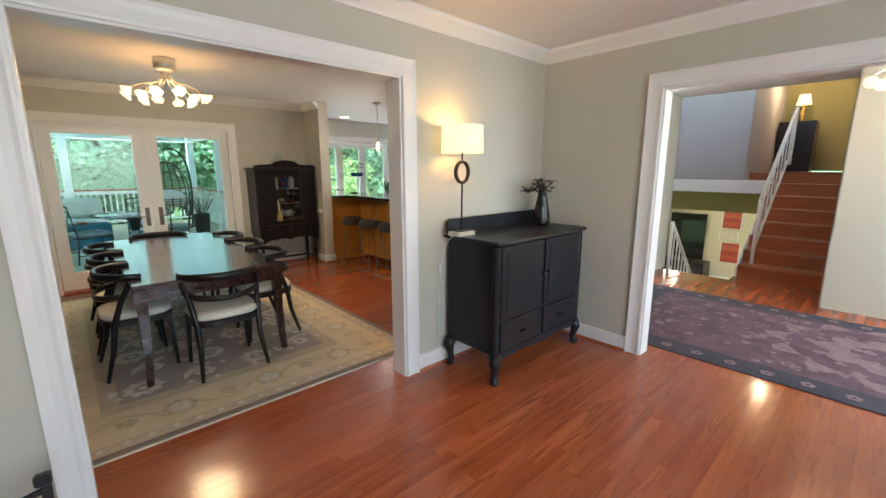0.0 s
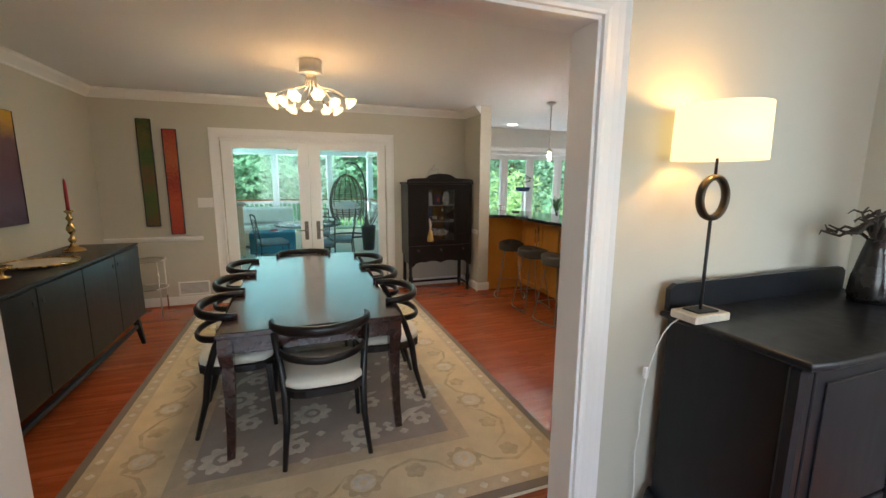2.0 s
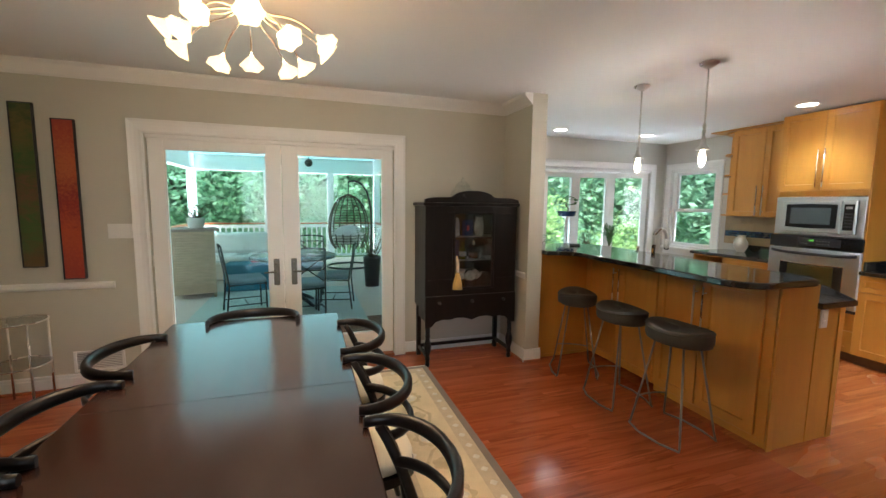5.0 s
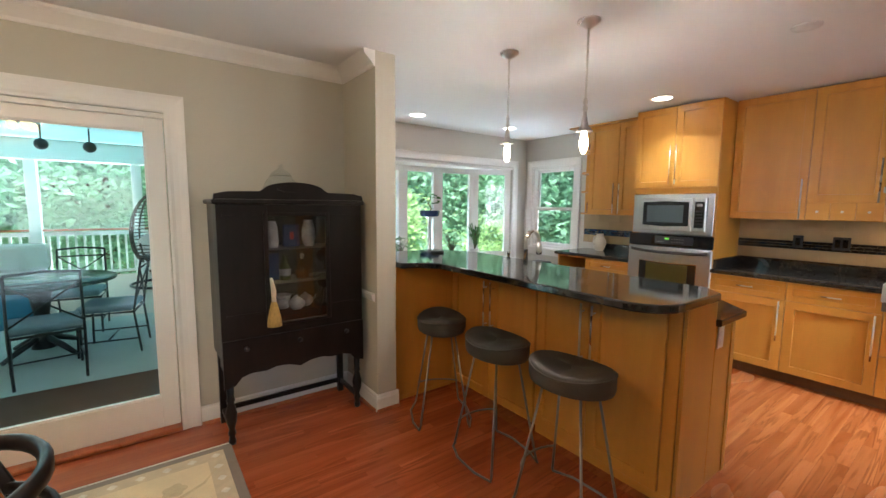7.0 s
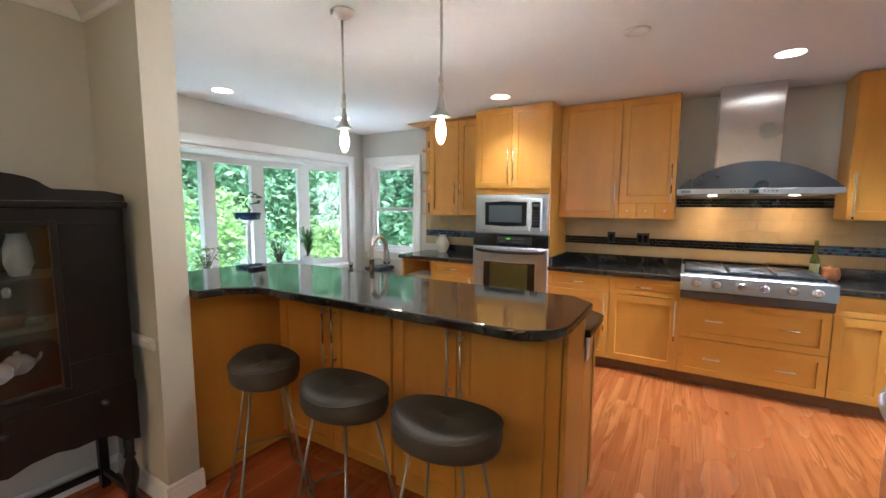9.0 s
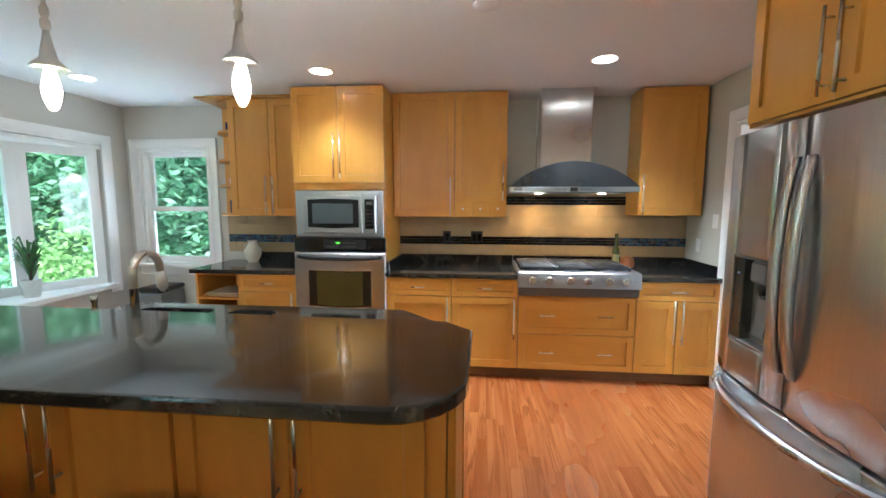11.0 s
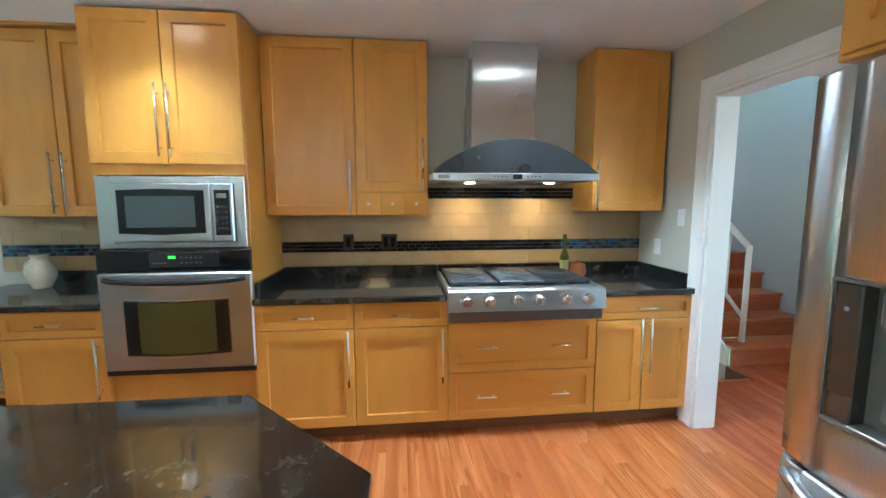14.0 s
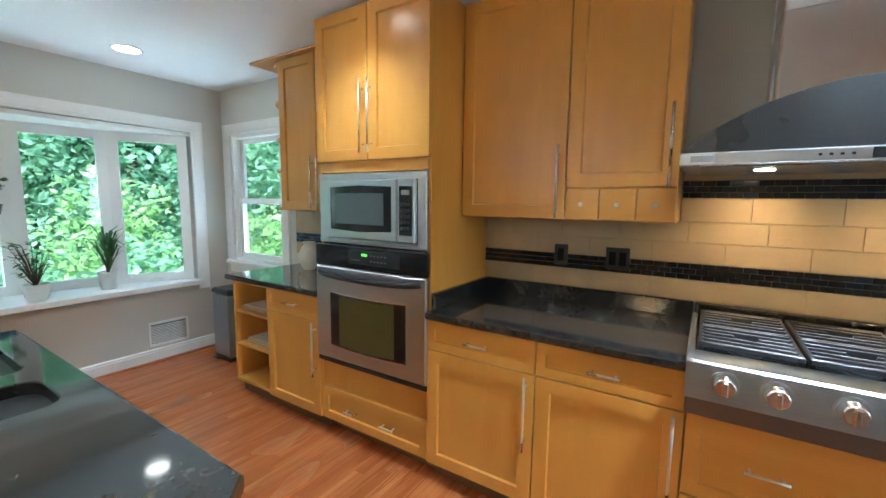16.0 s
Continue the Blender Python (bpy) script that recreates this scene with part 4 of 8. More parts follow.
for k, (x, y, h, r, mt) in enumerate([(-9, 24, 11, 4.0, LEAF), (-3.5, 27, 12, 4.2, LEAF_D), (2.0, 25, 11, 4.0, LEAF), (6.5, 22, 10, 3.6, LEAF_D),
                                      (10.5, 19, 10, 3.6, LEAF), (14.5, 15.5, 10, 3.8, LEAF_D), (16.5, 10.5, 9.5, 3.4, LEAF), (14.5, 6.5, 9, 3.2, LEAF_D), (8.5, 15.0, 8.5, 2.4, LEAF_D), (-8, 15, 9, 3.2, LEAF_D), (-6.5, 10, 9, 3.0, LEAF), (5.0, 17, 9.0, 2.6, LEAF), (-1.0, 21, 10, 3.4, LEAF), (3.8, 20, 10.5, 3.2, LEAF_D), (8.6, 24, 12, 4.2, LEAF), (12.5, 22, 12, 4.2, LEAF_D), (17.5, 19, 12, 4.2, LEAF), (19.5, 13, 11, 4.0, LEAF_D), (12.0, 13.5, 8.0, 2.4, LEAF), (11.8, 9.8, 7.0, 2.0, LEAF_D), (-5.5, 20, 10, 3.4, LEAF), (1.0, 17.5, 7.5, 2.4, LEAF), (-2.6, 18.0, 8.0, 2.6, LEAF_D), (18.5, 8.0, 10, 3.6, LEAF)]):
    tree(x, y, h, r, mt, 100 + k)
for k, (x, y, h, r, mt) in enumerate([(7.2, 12.6, 4.0, 0.95, LEAF_L), (9.2, 11.2, 3.2, 1.0, LEAF_L), (5.6, 12.0, 3.2, 1.1, LEAF), (10.6, 9.2, 3.4, 1.2, LEAF), (9.4, 7.6, 3.3, 1.0, LEAF_L), (6.9, 10.6, 2.9, 0.7, LEAF), (11.8, 12.5, 4.2, 1.5, LEAF_L), (4.0, 11.5, 3.4, 0.9, LEAF_L)]):
    shrub(x, y, h, r, mt, 200 + k)


# ---------------------------------------------------------------- kitchen cabinets
def shaker(b, x0, z0, x1, z1, y=-0.021, th=0.02, fr=0.062):
    """One framed door or drawer front, its panel set back behind a steep edge."""
    fr = min(fr, (z1 - z0) * 0.28)
    loops = []
    for d, yy in ((0, y + th), (0, y + 0.002), (0.002, y), (fr, y), (fr + 0.004, y + 0.013)):
        loops.append([(x0 + d, yy, z0 + d), (x1 - d, yy, z0 + d), (x1 - d, yy, z1 - d), (x0 + d, yy, z1 - d)])
    return b.ring_strip(loops, smooth=False)


def pull(x, z, length, upright, y=-0.021):
    b = Build()
    h = length / 2
    if upright:
        b.tube([(x, y - 0.034, z - h), (x, y - 0.034, z + h)], 0.006, 8)
        for q in (-0.75, 0.75):
            b.tube([(x, y + 0.002, z + q * h), (x, y - 0.034, z + q * h)], 0.0045, 6)
    else:
        b.tube([(x - h, y - 0.03, z), (x + h, y - 0.03, z)], 0.005, 8)
        for q in (-0.75, 0.75):
            b.tube([(x + q * h, y + 0.002, z), (x + q * h, y - 0.03, z)], 0.004, 6)
    return b


EASTWARD = lambda x, y, z=0.0: pose(x, y, z, 0, 0, -90)      # front looks towards -x
G = 0.0032


def cabinet(name, m, w, d, z0, z1, doors=(), drawers=(), toe=False, label="", group="kitchen cabinets", body=MAPLE):
    c = thing(name, m, label, "cabinet", group)
    part("body", Build().box(0.001, 0, z0, w - 0.001, d, z1, 0.002), body, c)
    if toe:
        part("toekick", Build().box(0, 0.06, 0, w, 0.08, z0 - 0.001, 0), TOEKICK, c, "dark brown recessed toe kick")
    for x0, a, x1, e, hx, hz, hl in doors:
        dr = part("door", shaker(Build(), x0 + G, a + G, x1 - G, e - G), MAPLE, c)
        if hl:
            part("handle", pull(hx, hz, hl, True), NICKEL, dr, "long satin nickel bar handle")
    for x0, a, x1, e, hs, hl in drawers:
        dr = part("drawer", shaker(Build(), x0 + G, a + G, x1 - G, e - G, fr=0.05), MAPLE_H, c)
        for hx in hs:
            part("handle", pull(hx, (a + e) / 2, hl, False), NICKEL, dr, "short satin nickel bar handle")
    return c


BX = 5.98
base_label = "honey maple base cabinet with shaker drawer and door"
cabinet("base_cabinet", EASTWARD(BX, 5.03), 0.57, 0.60, 0.105, 0.873, [(0, 0.105, 0.57, 0.72, 0.535, 0.54, 0.34)], [(0, 0.72, 0.57, 0.873, [0.285], 0.12)], True, base_label)
cabinet("base_cabinet", EASTWARD(BX, 4.46), 0.56, 0.60, 0.105, 0.873, [(0, 0.105, 0.56, 0.72, 0.525, 0.54, 0.34)], [(0, 0.72, 0.56, 0.873, [0.28], 0.12)], True, base_label)
cabinet("drawer_cabinet", EASTWARD(BX, 3.90), 0.95, 0.60, 0.105, 0.745, [], [(0, 0.105, 0.95, 0.415, [0.24, 0.71], 0.12), (0, 0.415, 0.95, 0.74, [0.24, 0.71], 0.12)], True, "honey maple cabinet with two wide drawers under the rangetop")
cabinet("base_cabinet", EASTWARD(BX, 2.95), 0.645, 0.60, 0.105, 0.873, [(0, 0.105, 0.32, 0.72, 0.29, 0.55, 0.36), (0.32, 0.105, 0.645, 0.72, 0.355, 0.55, 0.36)], [(0, 0.72, 0.645, 0.873, [0.32], 0.14)], True, "honey maple base cabinet with two doors and one drawer")
cabinet("base_cabinet", EASTWARD(BX, 6.36), 0.53, 0.60, 0.105, 0.873, [(0, 0.105, 0.53, 0.72, 0.495, 0.54, 0.34)], [(0, 0.72, 0.53, 0.873, [0.265], 0.12)], True, base_label)

# open shelf end unit
c = thing("open_shelf_unit", EASTWARD(BX, 6.792), "open maple shelf unit with papers at the counter's end", "shelf")
b = Build().box(0, 0, 0.105, 0.02, 0.60, 0.873, 0.002).box(0.405, 0, 0.105, 0.428, 0.60, 0.873, 0.002).box(0.02, 0.57, 0.105, 0.405, 0.60, 0.873, 0).box(0.02, 0.0, 0.855, 0.405, 0.57, 0.873, 0).box(0.02, 0, 0.105, 0.405, 0.57, 0.13, 0.002)
part("body", b, MAPLE, c)
for z in (0.38, 0.63):
    part("shelf", Build().box(0.021, 0.005, z, 0.404, 0.568, z + 0.02, 0.002), MAPLE_H, c)
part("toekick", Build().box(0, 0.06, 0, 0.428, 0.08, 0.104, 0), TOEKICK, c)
rng = random.Random(5)
for z in (0.40, 0.65):
    s = thing("paper_stack", pose(BX, 6.792, 0) @ pose(0, 0, 0, 0, 0, -90), "stack of papers lying on the open shelf", "papers", "papers on shelf")
    for k in range(4):
        a = rng.uniform(-0.015, 0.015)
        part("sheet", Build().box(0.07 + a, 0.04 + a, z + k * 0.009, 0.355 + a, 0.34 - a, z + 0.008 + k * 0.009, 0.001), CERAMIC if k % 2 else RUG_BAND, s)

# oven tower
c = thing("oven_tower", EASTWARD(5.99, 5.828) @ Matrix.Diagonal((0.963, 1, 1, 1)), "tall honey maple oven cabinet with two upper doors", "cabinet")
b = Build().box(0, 0, 0.105, 0.02, 0.64, 2.475, 0.002).box(0.81, 0, 0.105, 0.83, 0.64, 2.475, 0.002).box(0.02, 0.0, 1.615, 0.81, 0.64, 1.675, 0.002)
b.box(0.02, 0.0, 0.32, 0.81, 0.64, 0.49, 0.002).box(0.02, 0.61, 0.105, 0.81, 0.64, 2.47, 0).box(0.02, 0.012, 1.675, 0.81, 0.61, 2.47, 0).box(0.02, 0.0, 0.105, 0.81, 0.6, 0.32, 0)
part("body", b, MAPLE, c)
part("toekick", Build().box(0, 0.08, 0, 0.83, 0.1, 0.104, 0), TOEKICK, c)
for x0, x1, hx in ((0, 0.415, 0.385), (0.415, 0.83, 0.445)):
    d = part("door", shaker(Build(), x0 + G, 1.675, x1 - G, 2.468), MAPLE, c)
    part("handle", pull(hx, 1.90, 0.38, True), NICKEL, d, "long satin nickel bar handle")
d = part("drawer", shaker(Build(), G, 0.11, 0.83 - G, 0.315, fr=0.05), MAPLE_H, c)
for hx in (0.27, 0.56):
    part("handle", pull(hx, 0.21, 0.10, False), NICKEL, d)

# microwave
c = thing("microwave", EASTWARD(5.972, 5.814) @ Matrix.Diagonal((0.963, 1, 1, 1)), "built-in stainless microwave with louvred trim frame", "microwave")
part("trim_frame", Build().box(0, 0, 1.215, 0.078, 0.012, 1.608, 0.003).box(0.742, 0, 1.215, 0.80, 0.012, 1.608, 0.003).box(0.078, 0.002, 1.215, 0.742, 0.012, 1.245, 0.002).box(0.078, 0.002, 1.572, 0.742, 0.012, 1.608, 0.002), STEEL, c)
for k in range(3):
    part("louvre", Build().box(0.0, -0.004, 1.577 + k * 0.010, 0.80, 0.001, 1.5825 + k * 0.010, 0.001), STEEL, c)
    if k < 2:
        part("louvre", Build().box(0.0, -0.004, 1.222 + k * 0.010, 0.80, 0.001, 1.2275 + k * 0.010, 0.001), STEEL, c)
part("body", Build().box(0.08, 0.005, 1.246, 0.74, 0.40, 1.571, 0.002), BLACK, c)
d = part("door", Build().box(0.08, -0.022, 1.248, 0.618, 0.004, 1.570, 0.006), STEEL, c)
part("door_window", Build().prism([(0.122, 1.298), (0.35, 1.288), (0.585, 1.298), (0.585, 1.532), (0.35, 1.541), (0.122, 1.532)], "y", -0.026, -0.0225), BLACKGLASS, d)
part("window_screen", Build().box(0.165, -0.028, 1.330, 0.535, -0.0265, 1.500, 0.001), MICROSCREEN, d)
p = part("control_panel", Build().box(0.623, -0.022, 1.248, 0.740, 0.004, 1.570, 0.006), STEEL, c)
q = part("keypad", Build().box(0.640, -0.026, 1.285, 0.724, -0.0225, 1.535, 0.003), BLACKGLASS, p)
part("display", Build().box(0.655, -0.028, 1.49, 0.709, -0.0265, 1.515, 0.001), GREYPLASTIC, q)
for r in range(5):
    for k in range(3):
        part("key", Build().box(0.652 + k * 0.022, -0.0275, 1.315 + r * 0.030, 0.667 + k * 0.022, -0.0265, 1.330 + r * 0.030, 0), BLACK, q)

# oven
c = thing("wall_oven", EASTWARD(5.972, 5.826) @ Matrix.Diagonal((0.963, 1, 1, 1)), "stainless built-in wall oven with black control panel", "oven")
part("body", Build().box(0.02, 0.002, 0.50, 0.79, 0.50, 1.205, 0.002), BLACK, c)
p = part("control_panel", Build().box(-0.006, -0.026, 1.085, 0.836, 0.0, 1.208, 0.006), BLACKGLASS, c)
part("key_field", Build().box(0.28, -0.029, 1.11, 0.66, -0.0265, 1.19, 0.002), BLACK, p)
part("display", Build().box(0.385, -0.031, 1.158, 0.425, -0.0295, 1.172, 0), GREENLED, p, "small green glowing clock")
for k in range(5):
    part("key", Build().box(0.30 + k * 0.016, -0.031, 1.13, 0.309 + k * 0.016, -0.0295, 1.136, 0), GREYPLASTIC, p)
    part("key", Build().box(0.45 + k * 0.026, -0.031, 1.13, 0.462 + k * 0.026, -0.0295, 1.137, 0), GREYPLASTIC, p)
    part("key", Build().box(0.45 + k * 0.026, -0.031, 1.16, 0.462 + k * 0.026, -0.0295, 1.167, 0), GREYPLASTIC, p)
d = part("oven_door", Build().box(-0.004, -0.03, 0.522, 0.834, 0.0, 1.078, 0.008), STEEL, c)
win = [(0.13, 0.615), (0.28, 0.606), (0.415, 0.603), (0.55, 0.606), (0.70, 0.615), (0.70, 0.925), (0.55, 0.918), (0.415, 0.916), (0.28, 0.918), (0.13, 0.925)]
part("window_surround", Build().prism([(0.415 + (x - 0.415) * 1.02, 0.765 + (z - 0.765) * 1.04) for x, z in win], "y", -0.033, -0.0305), CHROME, d)
part("oven_window", Build().prism(win, "y", -0.036, -0.0335), BLACKGLASS, d)
part("inner_glass", Build().prism([(0.415 + (x - 0.415) * 0.74, 0.765 + (z - 0.765) * 0.94) for x, z in win], "y", -0.038, -0.0365), OVENGLASS, d)
part("handle", Build().tube(bezier((0.03, -0.03, 1.045), (0.10, -0.10, 1.025), (0.73, -0.10, 1.025), (0.80, -0.03, 1.045), 14), 0.014, 8, flat=1.1), BLACK, d, "bowed black oven handle")
part("bottom_trim", Build().box(-0.004, -0.022, 0.492, 0.834, 0.0, 0.520, 0.003), BLACK, c)

# uppers
UX = 6.30
cabinet("wall_cabinet", EASTWARD(UX, 5.025), 0.565, 0.29, 1.38, 2.486, [(0, 1.38, 0.565, 2.48, 0.53, 1.56, 0.34)], [], False, "tall honey maple wall cabinet with one shaker door")
c = cabinet("wall_cabinet", EASTWARD(UX, 4.459), 0.465, 0.29, 1.38, 2.486, [(0, 1.53, 0.465, 2.48, 0.43, 1.70, 0.34)], [], False, "honey maple wall cabinet over three small spice drawers")
for k in range(3):
    d = part("spice_drawer", Build().box(0.155 * k + 0.002, -0.021, 1.383, 0.155 * (k + 1) - 0.002, -0.001, 1.526, 0.003), MAPLE_H, c)
    part("knob", Build().tube([(0.155 * k + 0.0775, -0.021, 1.455), (0.155 * k + 0.0775, -0.034, 1.455), (0.155 * k + 0.0775, -0.040, 1.455)], [0.006, 0.007, 0.011], 8), NICKEL, d, "small round drawer knob")
cabinet("wall_cabinet", EASTWARD(UX, 2.865), 0.53, 0.29, 1.40, 2.486, [(0, 1.40, 0.53, 2.48, 0.03, 1.58, 0.34)], [], False, "honey maple wall cabinet beside the hood")
cabinet("wall_cabinet", EASTWARD(UX, 6.60), 0.72, 0.29, 1.38, 2.47, [(0.0, 1.38, 0.40, 2.46, 0.365, 1.58, 0.36), (0.40, 1.38, 0.72, 2.46, 0.435, 1.58, 0.36)], [], False, "honey maple wall cabinet with two doors by the window")
# open corner shelves at the window end, and the top moulding
c = thing("corner_shelf", EASTWARD(UX, 6.84), "open maple corner shelves holding small cups", "shelf", "")
part("back_panel", Build().box(0.0, 0.275, 1.38, 0.238, 0.29, 2.46, 0.001), MAPLE, c)
for z in (1.38, 1.66, 1.90, 2.17, 2.445):
    out = [(0.238, 0.0), (0.238, 0.275), (0.0, 0.275)] + [(0.238 - 0.238 * math.cos(radians(a)), 0.275 - 0.275 * math.sin(radians(a))) for a in range(10, 90, 16)]
    part("shelf", Build().slab(out, z, z + 0.02, 0.003), MAPLE_H, c)
for z, col, rr, hh in ((1.401, BLUEPOT, 0.042, 0.13), (1.681, WHITEPOT, 0.032, 0.07), (2.191, BLUEPOT, 0.045, 0.09), (1.921, VESSEL, 0.035, 0.15)):
    cu = thing("small_cup", EASTWARD(UX, 6.84) @ pose(0.165, 0.15, z), "small glazed cup on the corner shelf", "cup", "cups on corner shelf")
    part("cup_body", Build().lathe([(rr * 0.8, 0), (rr, hh * 0.3), (rr, hh), (rr * 0.88, hh), (rr * 0.85, 0.01)], 14), col, cu)
c = thing("cabinet_moulding", EASTWARD(UX, 6.86), "maple top moulding over the window-side cabinet", "moulding")
part("moulding_strip", Build().box(-0.04, -0.05, 2.472, 0.98, 0.29, 2.488, 0.004), MAPLE_H, c)

# rangetop
c = thing("rangetop", EASTWARD(5.885, 3.905), "six-knob stainless gas rangetop with black grates", "rangetop")
W = 0.945
part("body", Build().box(0, 0.01, 0.775, W, 0.66, 0.925, 0.003), STEEL, c)
part("front_panel", Build().prism([(0.0, 0.825), (-0.045, 0.832), (-0.03, 0.947), (-0.022, 0.955), (0.09, 0.955), (0.09, 0.825)], "x", -0.004, W + 0.004), STEEL, c)
part("lower_strip", Build().box(0.0, -0.012, 0.760, W, 0.009, 0.8245, 0.003), plain("dark_brushed_strip", (0.20, 0.18, 0.17), 0.35, 0.9, var=0.06, bump=0.02), c, "dark steel strip under the knobs")
part("side_rim", Build().box(-0.006, 0.05, 0.92, 0.018, 0.66, 0.957, 0.004), STEEL, c)
part("side_rim", Build().box(W - 0.018, 0.05, 0.92, W + 0.006, 0.66, 0.957, 0.004), STEEL, c)
part("cooktop_well", Build().box(0.018, 0.09, 0.925, W - 0.018, 0.64, 0.935, 0.001), BLACKGLASS, c)
for k, kx in enumerate((0.105, 0.235, 0.40, 0.535, 0.70, 0.835)):
    kn = part("knob", Build().tube([(kx, -0.036, 0.893), (kx, -0.045, 0.893), (kx, -0.068, 0.895), (kx, -0.075, 0.895)], [0.038, 0.034, 0.030, 0.026], 16), CHROME, c, "chrome burner knob")
    part("pointer", Build().box(kx - 0.007, -0.090, 0.871, kx + 0.007, -0.074, 0.919, 0.003), CHROME, kn)
    part("bezel", Build().tube([(kx, -0.034, 0.893), (kx, -0.040, 0.893)], 0.043, 18), STEEL, kn)
for gx in (0.025, 0.325, 0.625):
    g = part("grate", Build(), IRON, c, "cast iron grate")
    b = Build()
    x0, x1 = gx, gx + 0.29
    for yy in (0.11, 0.36, 0.62):
        b.box(x0, yy - 0.008, 0.963, x1, yy + 0.008, 0.983, 0.003)
    for xx in (x0 + 0.008, x1 - 0.008):
        b.box(xx - 0.008, 0.11, 0.961, xx + 0.008, 0.62, 0.981, 0.003)
    for cy in (0.235, 0.49):
        for k in range(5):
            yy = cy - 0.09 + k * 0.045
            if k == 2:
                b.box(x0 + 0.01, yy - 0.005, 0.966, x0 + 0.11, yy + 0.005, 0.986, 0.002).box(x1 - 0.11, yy - 0.005, 0.966, x1 - 0.01, yy + 0.005, 0.986, 0.002)
            else:
                b.box(x0 + 0.01, yy - 0.005, 0.966, x1 - 0.01, yy + 0.005, 0.986, 0.002)
    for xx in (x0 + 0.01, x1 - 0.01):
        for yy in (0.12, 0.61):
            b.box(xx - 0.009, yy - 0.009, 0.936, xx + 0.009, yy + 0.009, 0.966, 0.002)
    g.data = b.mesh("grate", IRON)
    for cy in (0.235, 0.49):
        bu = part("burner", Build().lathe([(0.052, 0.936), (0.052, 0.945), (0.036, 0.952), (0.034, 0.958), (0.001, 0.960)], 18, (gx + 0.145, cy, 0)), GREYPLASTIC, c)
        part("burner_cap", Build().lathe([(0.030, 0.9605), (0.030, 0.966), (0.001, 0.968)], 16, (gx + 0.145, cy, 0)), IRON, bu)

# hood
c = thing("range_hood", EASTWARD(6.05, 3.98), "stainless chimney hood with an arched canopy", "range hood")
b = Build()
n = 18
hw = 1.04
top = [(hw * i / n, 1.645 + 0.205 * (1 - ((2 * i / n - 1) ** 2)) ** 0.9) for i in range(n + 1)]
rings = []
for x, z in top:
    rings.append([(x, 0.0, 1.642), (x, 0.0, z), (x, 0.20, z + 0.01), (x, 0.545, z + 0.01), (x, 0.545, 1.642)])
b.ring_strip(rings, smooth=False)
part("canopy", b, plain("dark_satin_steel", (0.085, 0.09, 0.095), 0.30, 0.9, var=0.06, bump=0.03), c, "dark satin arched canopy")
part("front_strip", Build().box(-0.004, -0.012, 1.598, hw + 0.004, 0.545, 1.641, 0.004), STEEL, c)
part("filter", Build().box(0.06, 0.03, 1.592, hw - 0.06, 0.52, 1.5975, 0.002), GREYPLASTIC, c)
for x in (0.26, 0.80):
    part("hood_lamp", Build().lathe([(0.032, 1.588), (0.032, 1.5915)], 14, (x, 0.2, 0)), glowing("lit_hood_lamp", (1.0, 0.85, 0.6), 8.0), c)
p = part("control_display", Build().box(0.49, -0.016, 1.604, 0.55, -0.0125, 1.636, 0.001), BLACKGLASS, c)
for k in range(4):
    part("button", Build().box(0.37 + k * 0.025, -0.015, 1.616, 0.379 + k * 0.025, -0.0125, 1.624, 0.001), BLACK, c)
    part("button", Build().box(0.58 + k * 0.025, -0.015, 1.616, 0.589 + k * 0.025, -0.0125, 1.624, 0.001), BLACK, c)
part("emblem", Build().box(0.03, -0.015, 1.608, 0.10, -0.0125, 1.63, 0.001), GREYPLASTIC, c)
ch = part("chimney", Build().box(0.27, 0.20, 1.80, 0.70, 0.545, 2.484, 0.006), STEEL_HOOD, c)
part("chimney_seam", Build().box(0.268, 0.198, 2.14, 0.702, 0.544, 2.1435, 0), STEEL_HOOD, ch)

# counters
def counter(name, poly, z0, z1, label):
    c = thing(name, pose(0, 0, 0), label, "countertop")
    part("slab", Build().slab(poly, z0, z1, 0.008), GRANITE, c)
    return c


cl = "polished black granite countertop with brown flecks"
c = counter("countertop", [(5.935, 5.025), (6.597, 5.025), (6.597, 3.905), (5.935, 3.905)], 0.876, 0.915, cl)
part("upstand", Build().box(6.57, 3.91, 0.9155, 6.597, 5.022, 1.0, 0.004), GRANITE, c)
part("side_upstand", Build().box(5.99, 5.0, 0.9155, 6.569, 5.024, 1.0, 0.004), GRANITE, c)
c = counter("countertop", [(5.935, 2.955), (6.597, 2.955), (6.597, 2.303), (5.935, 2.303)], 0.876, 0.915, cl)
part("upstand", Build().box(6.57, 2.325, 0.9155, 6.597, 2.95, 1.0, 0.004), GRANITE, c)
part("side_upstand", Build().box(5.99, 2.303, 0.9155, 6.597, 2.324, 1.0, 0.004), GRANITE, c)
part("back_strip", Build().box(6.548, 2.956, 0.9, 6.5965, 3.904, 0.9995, 0.004), GRANITE, c)
c = counter("countertop", [(5.935, 6.815), (6.597, 6.815), (6.597, 5.833), (5.935, 5.833)], 0.876, 0.915, cl)
part("upstand", Build().box(6.57, 5.836, 0.9155, 6.597, 6.60, 1.0, 0.004), GRANITE, c)

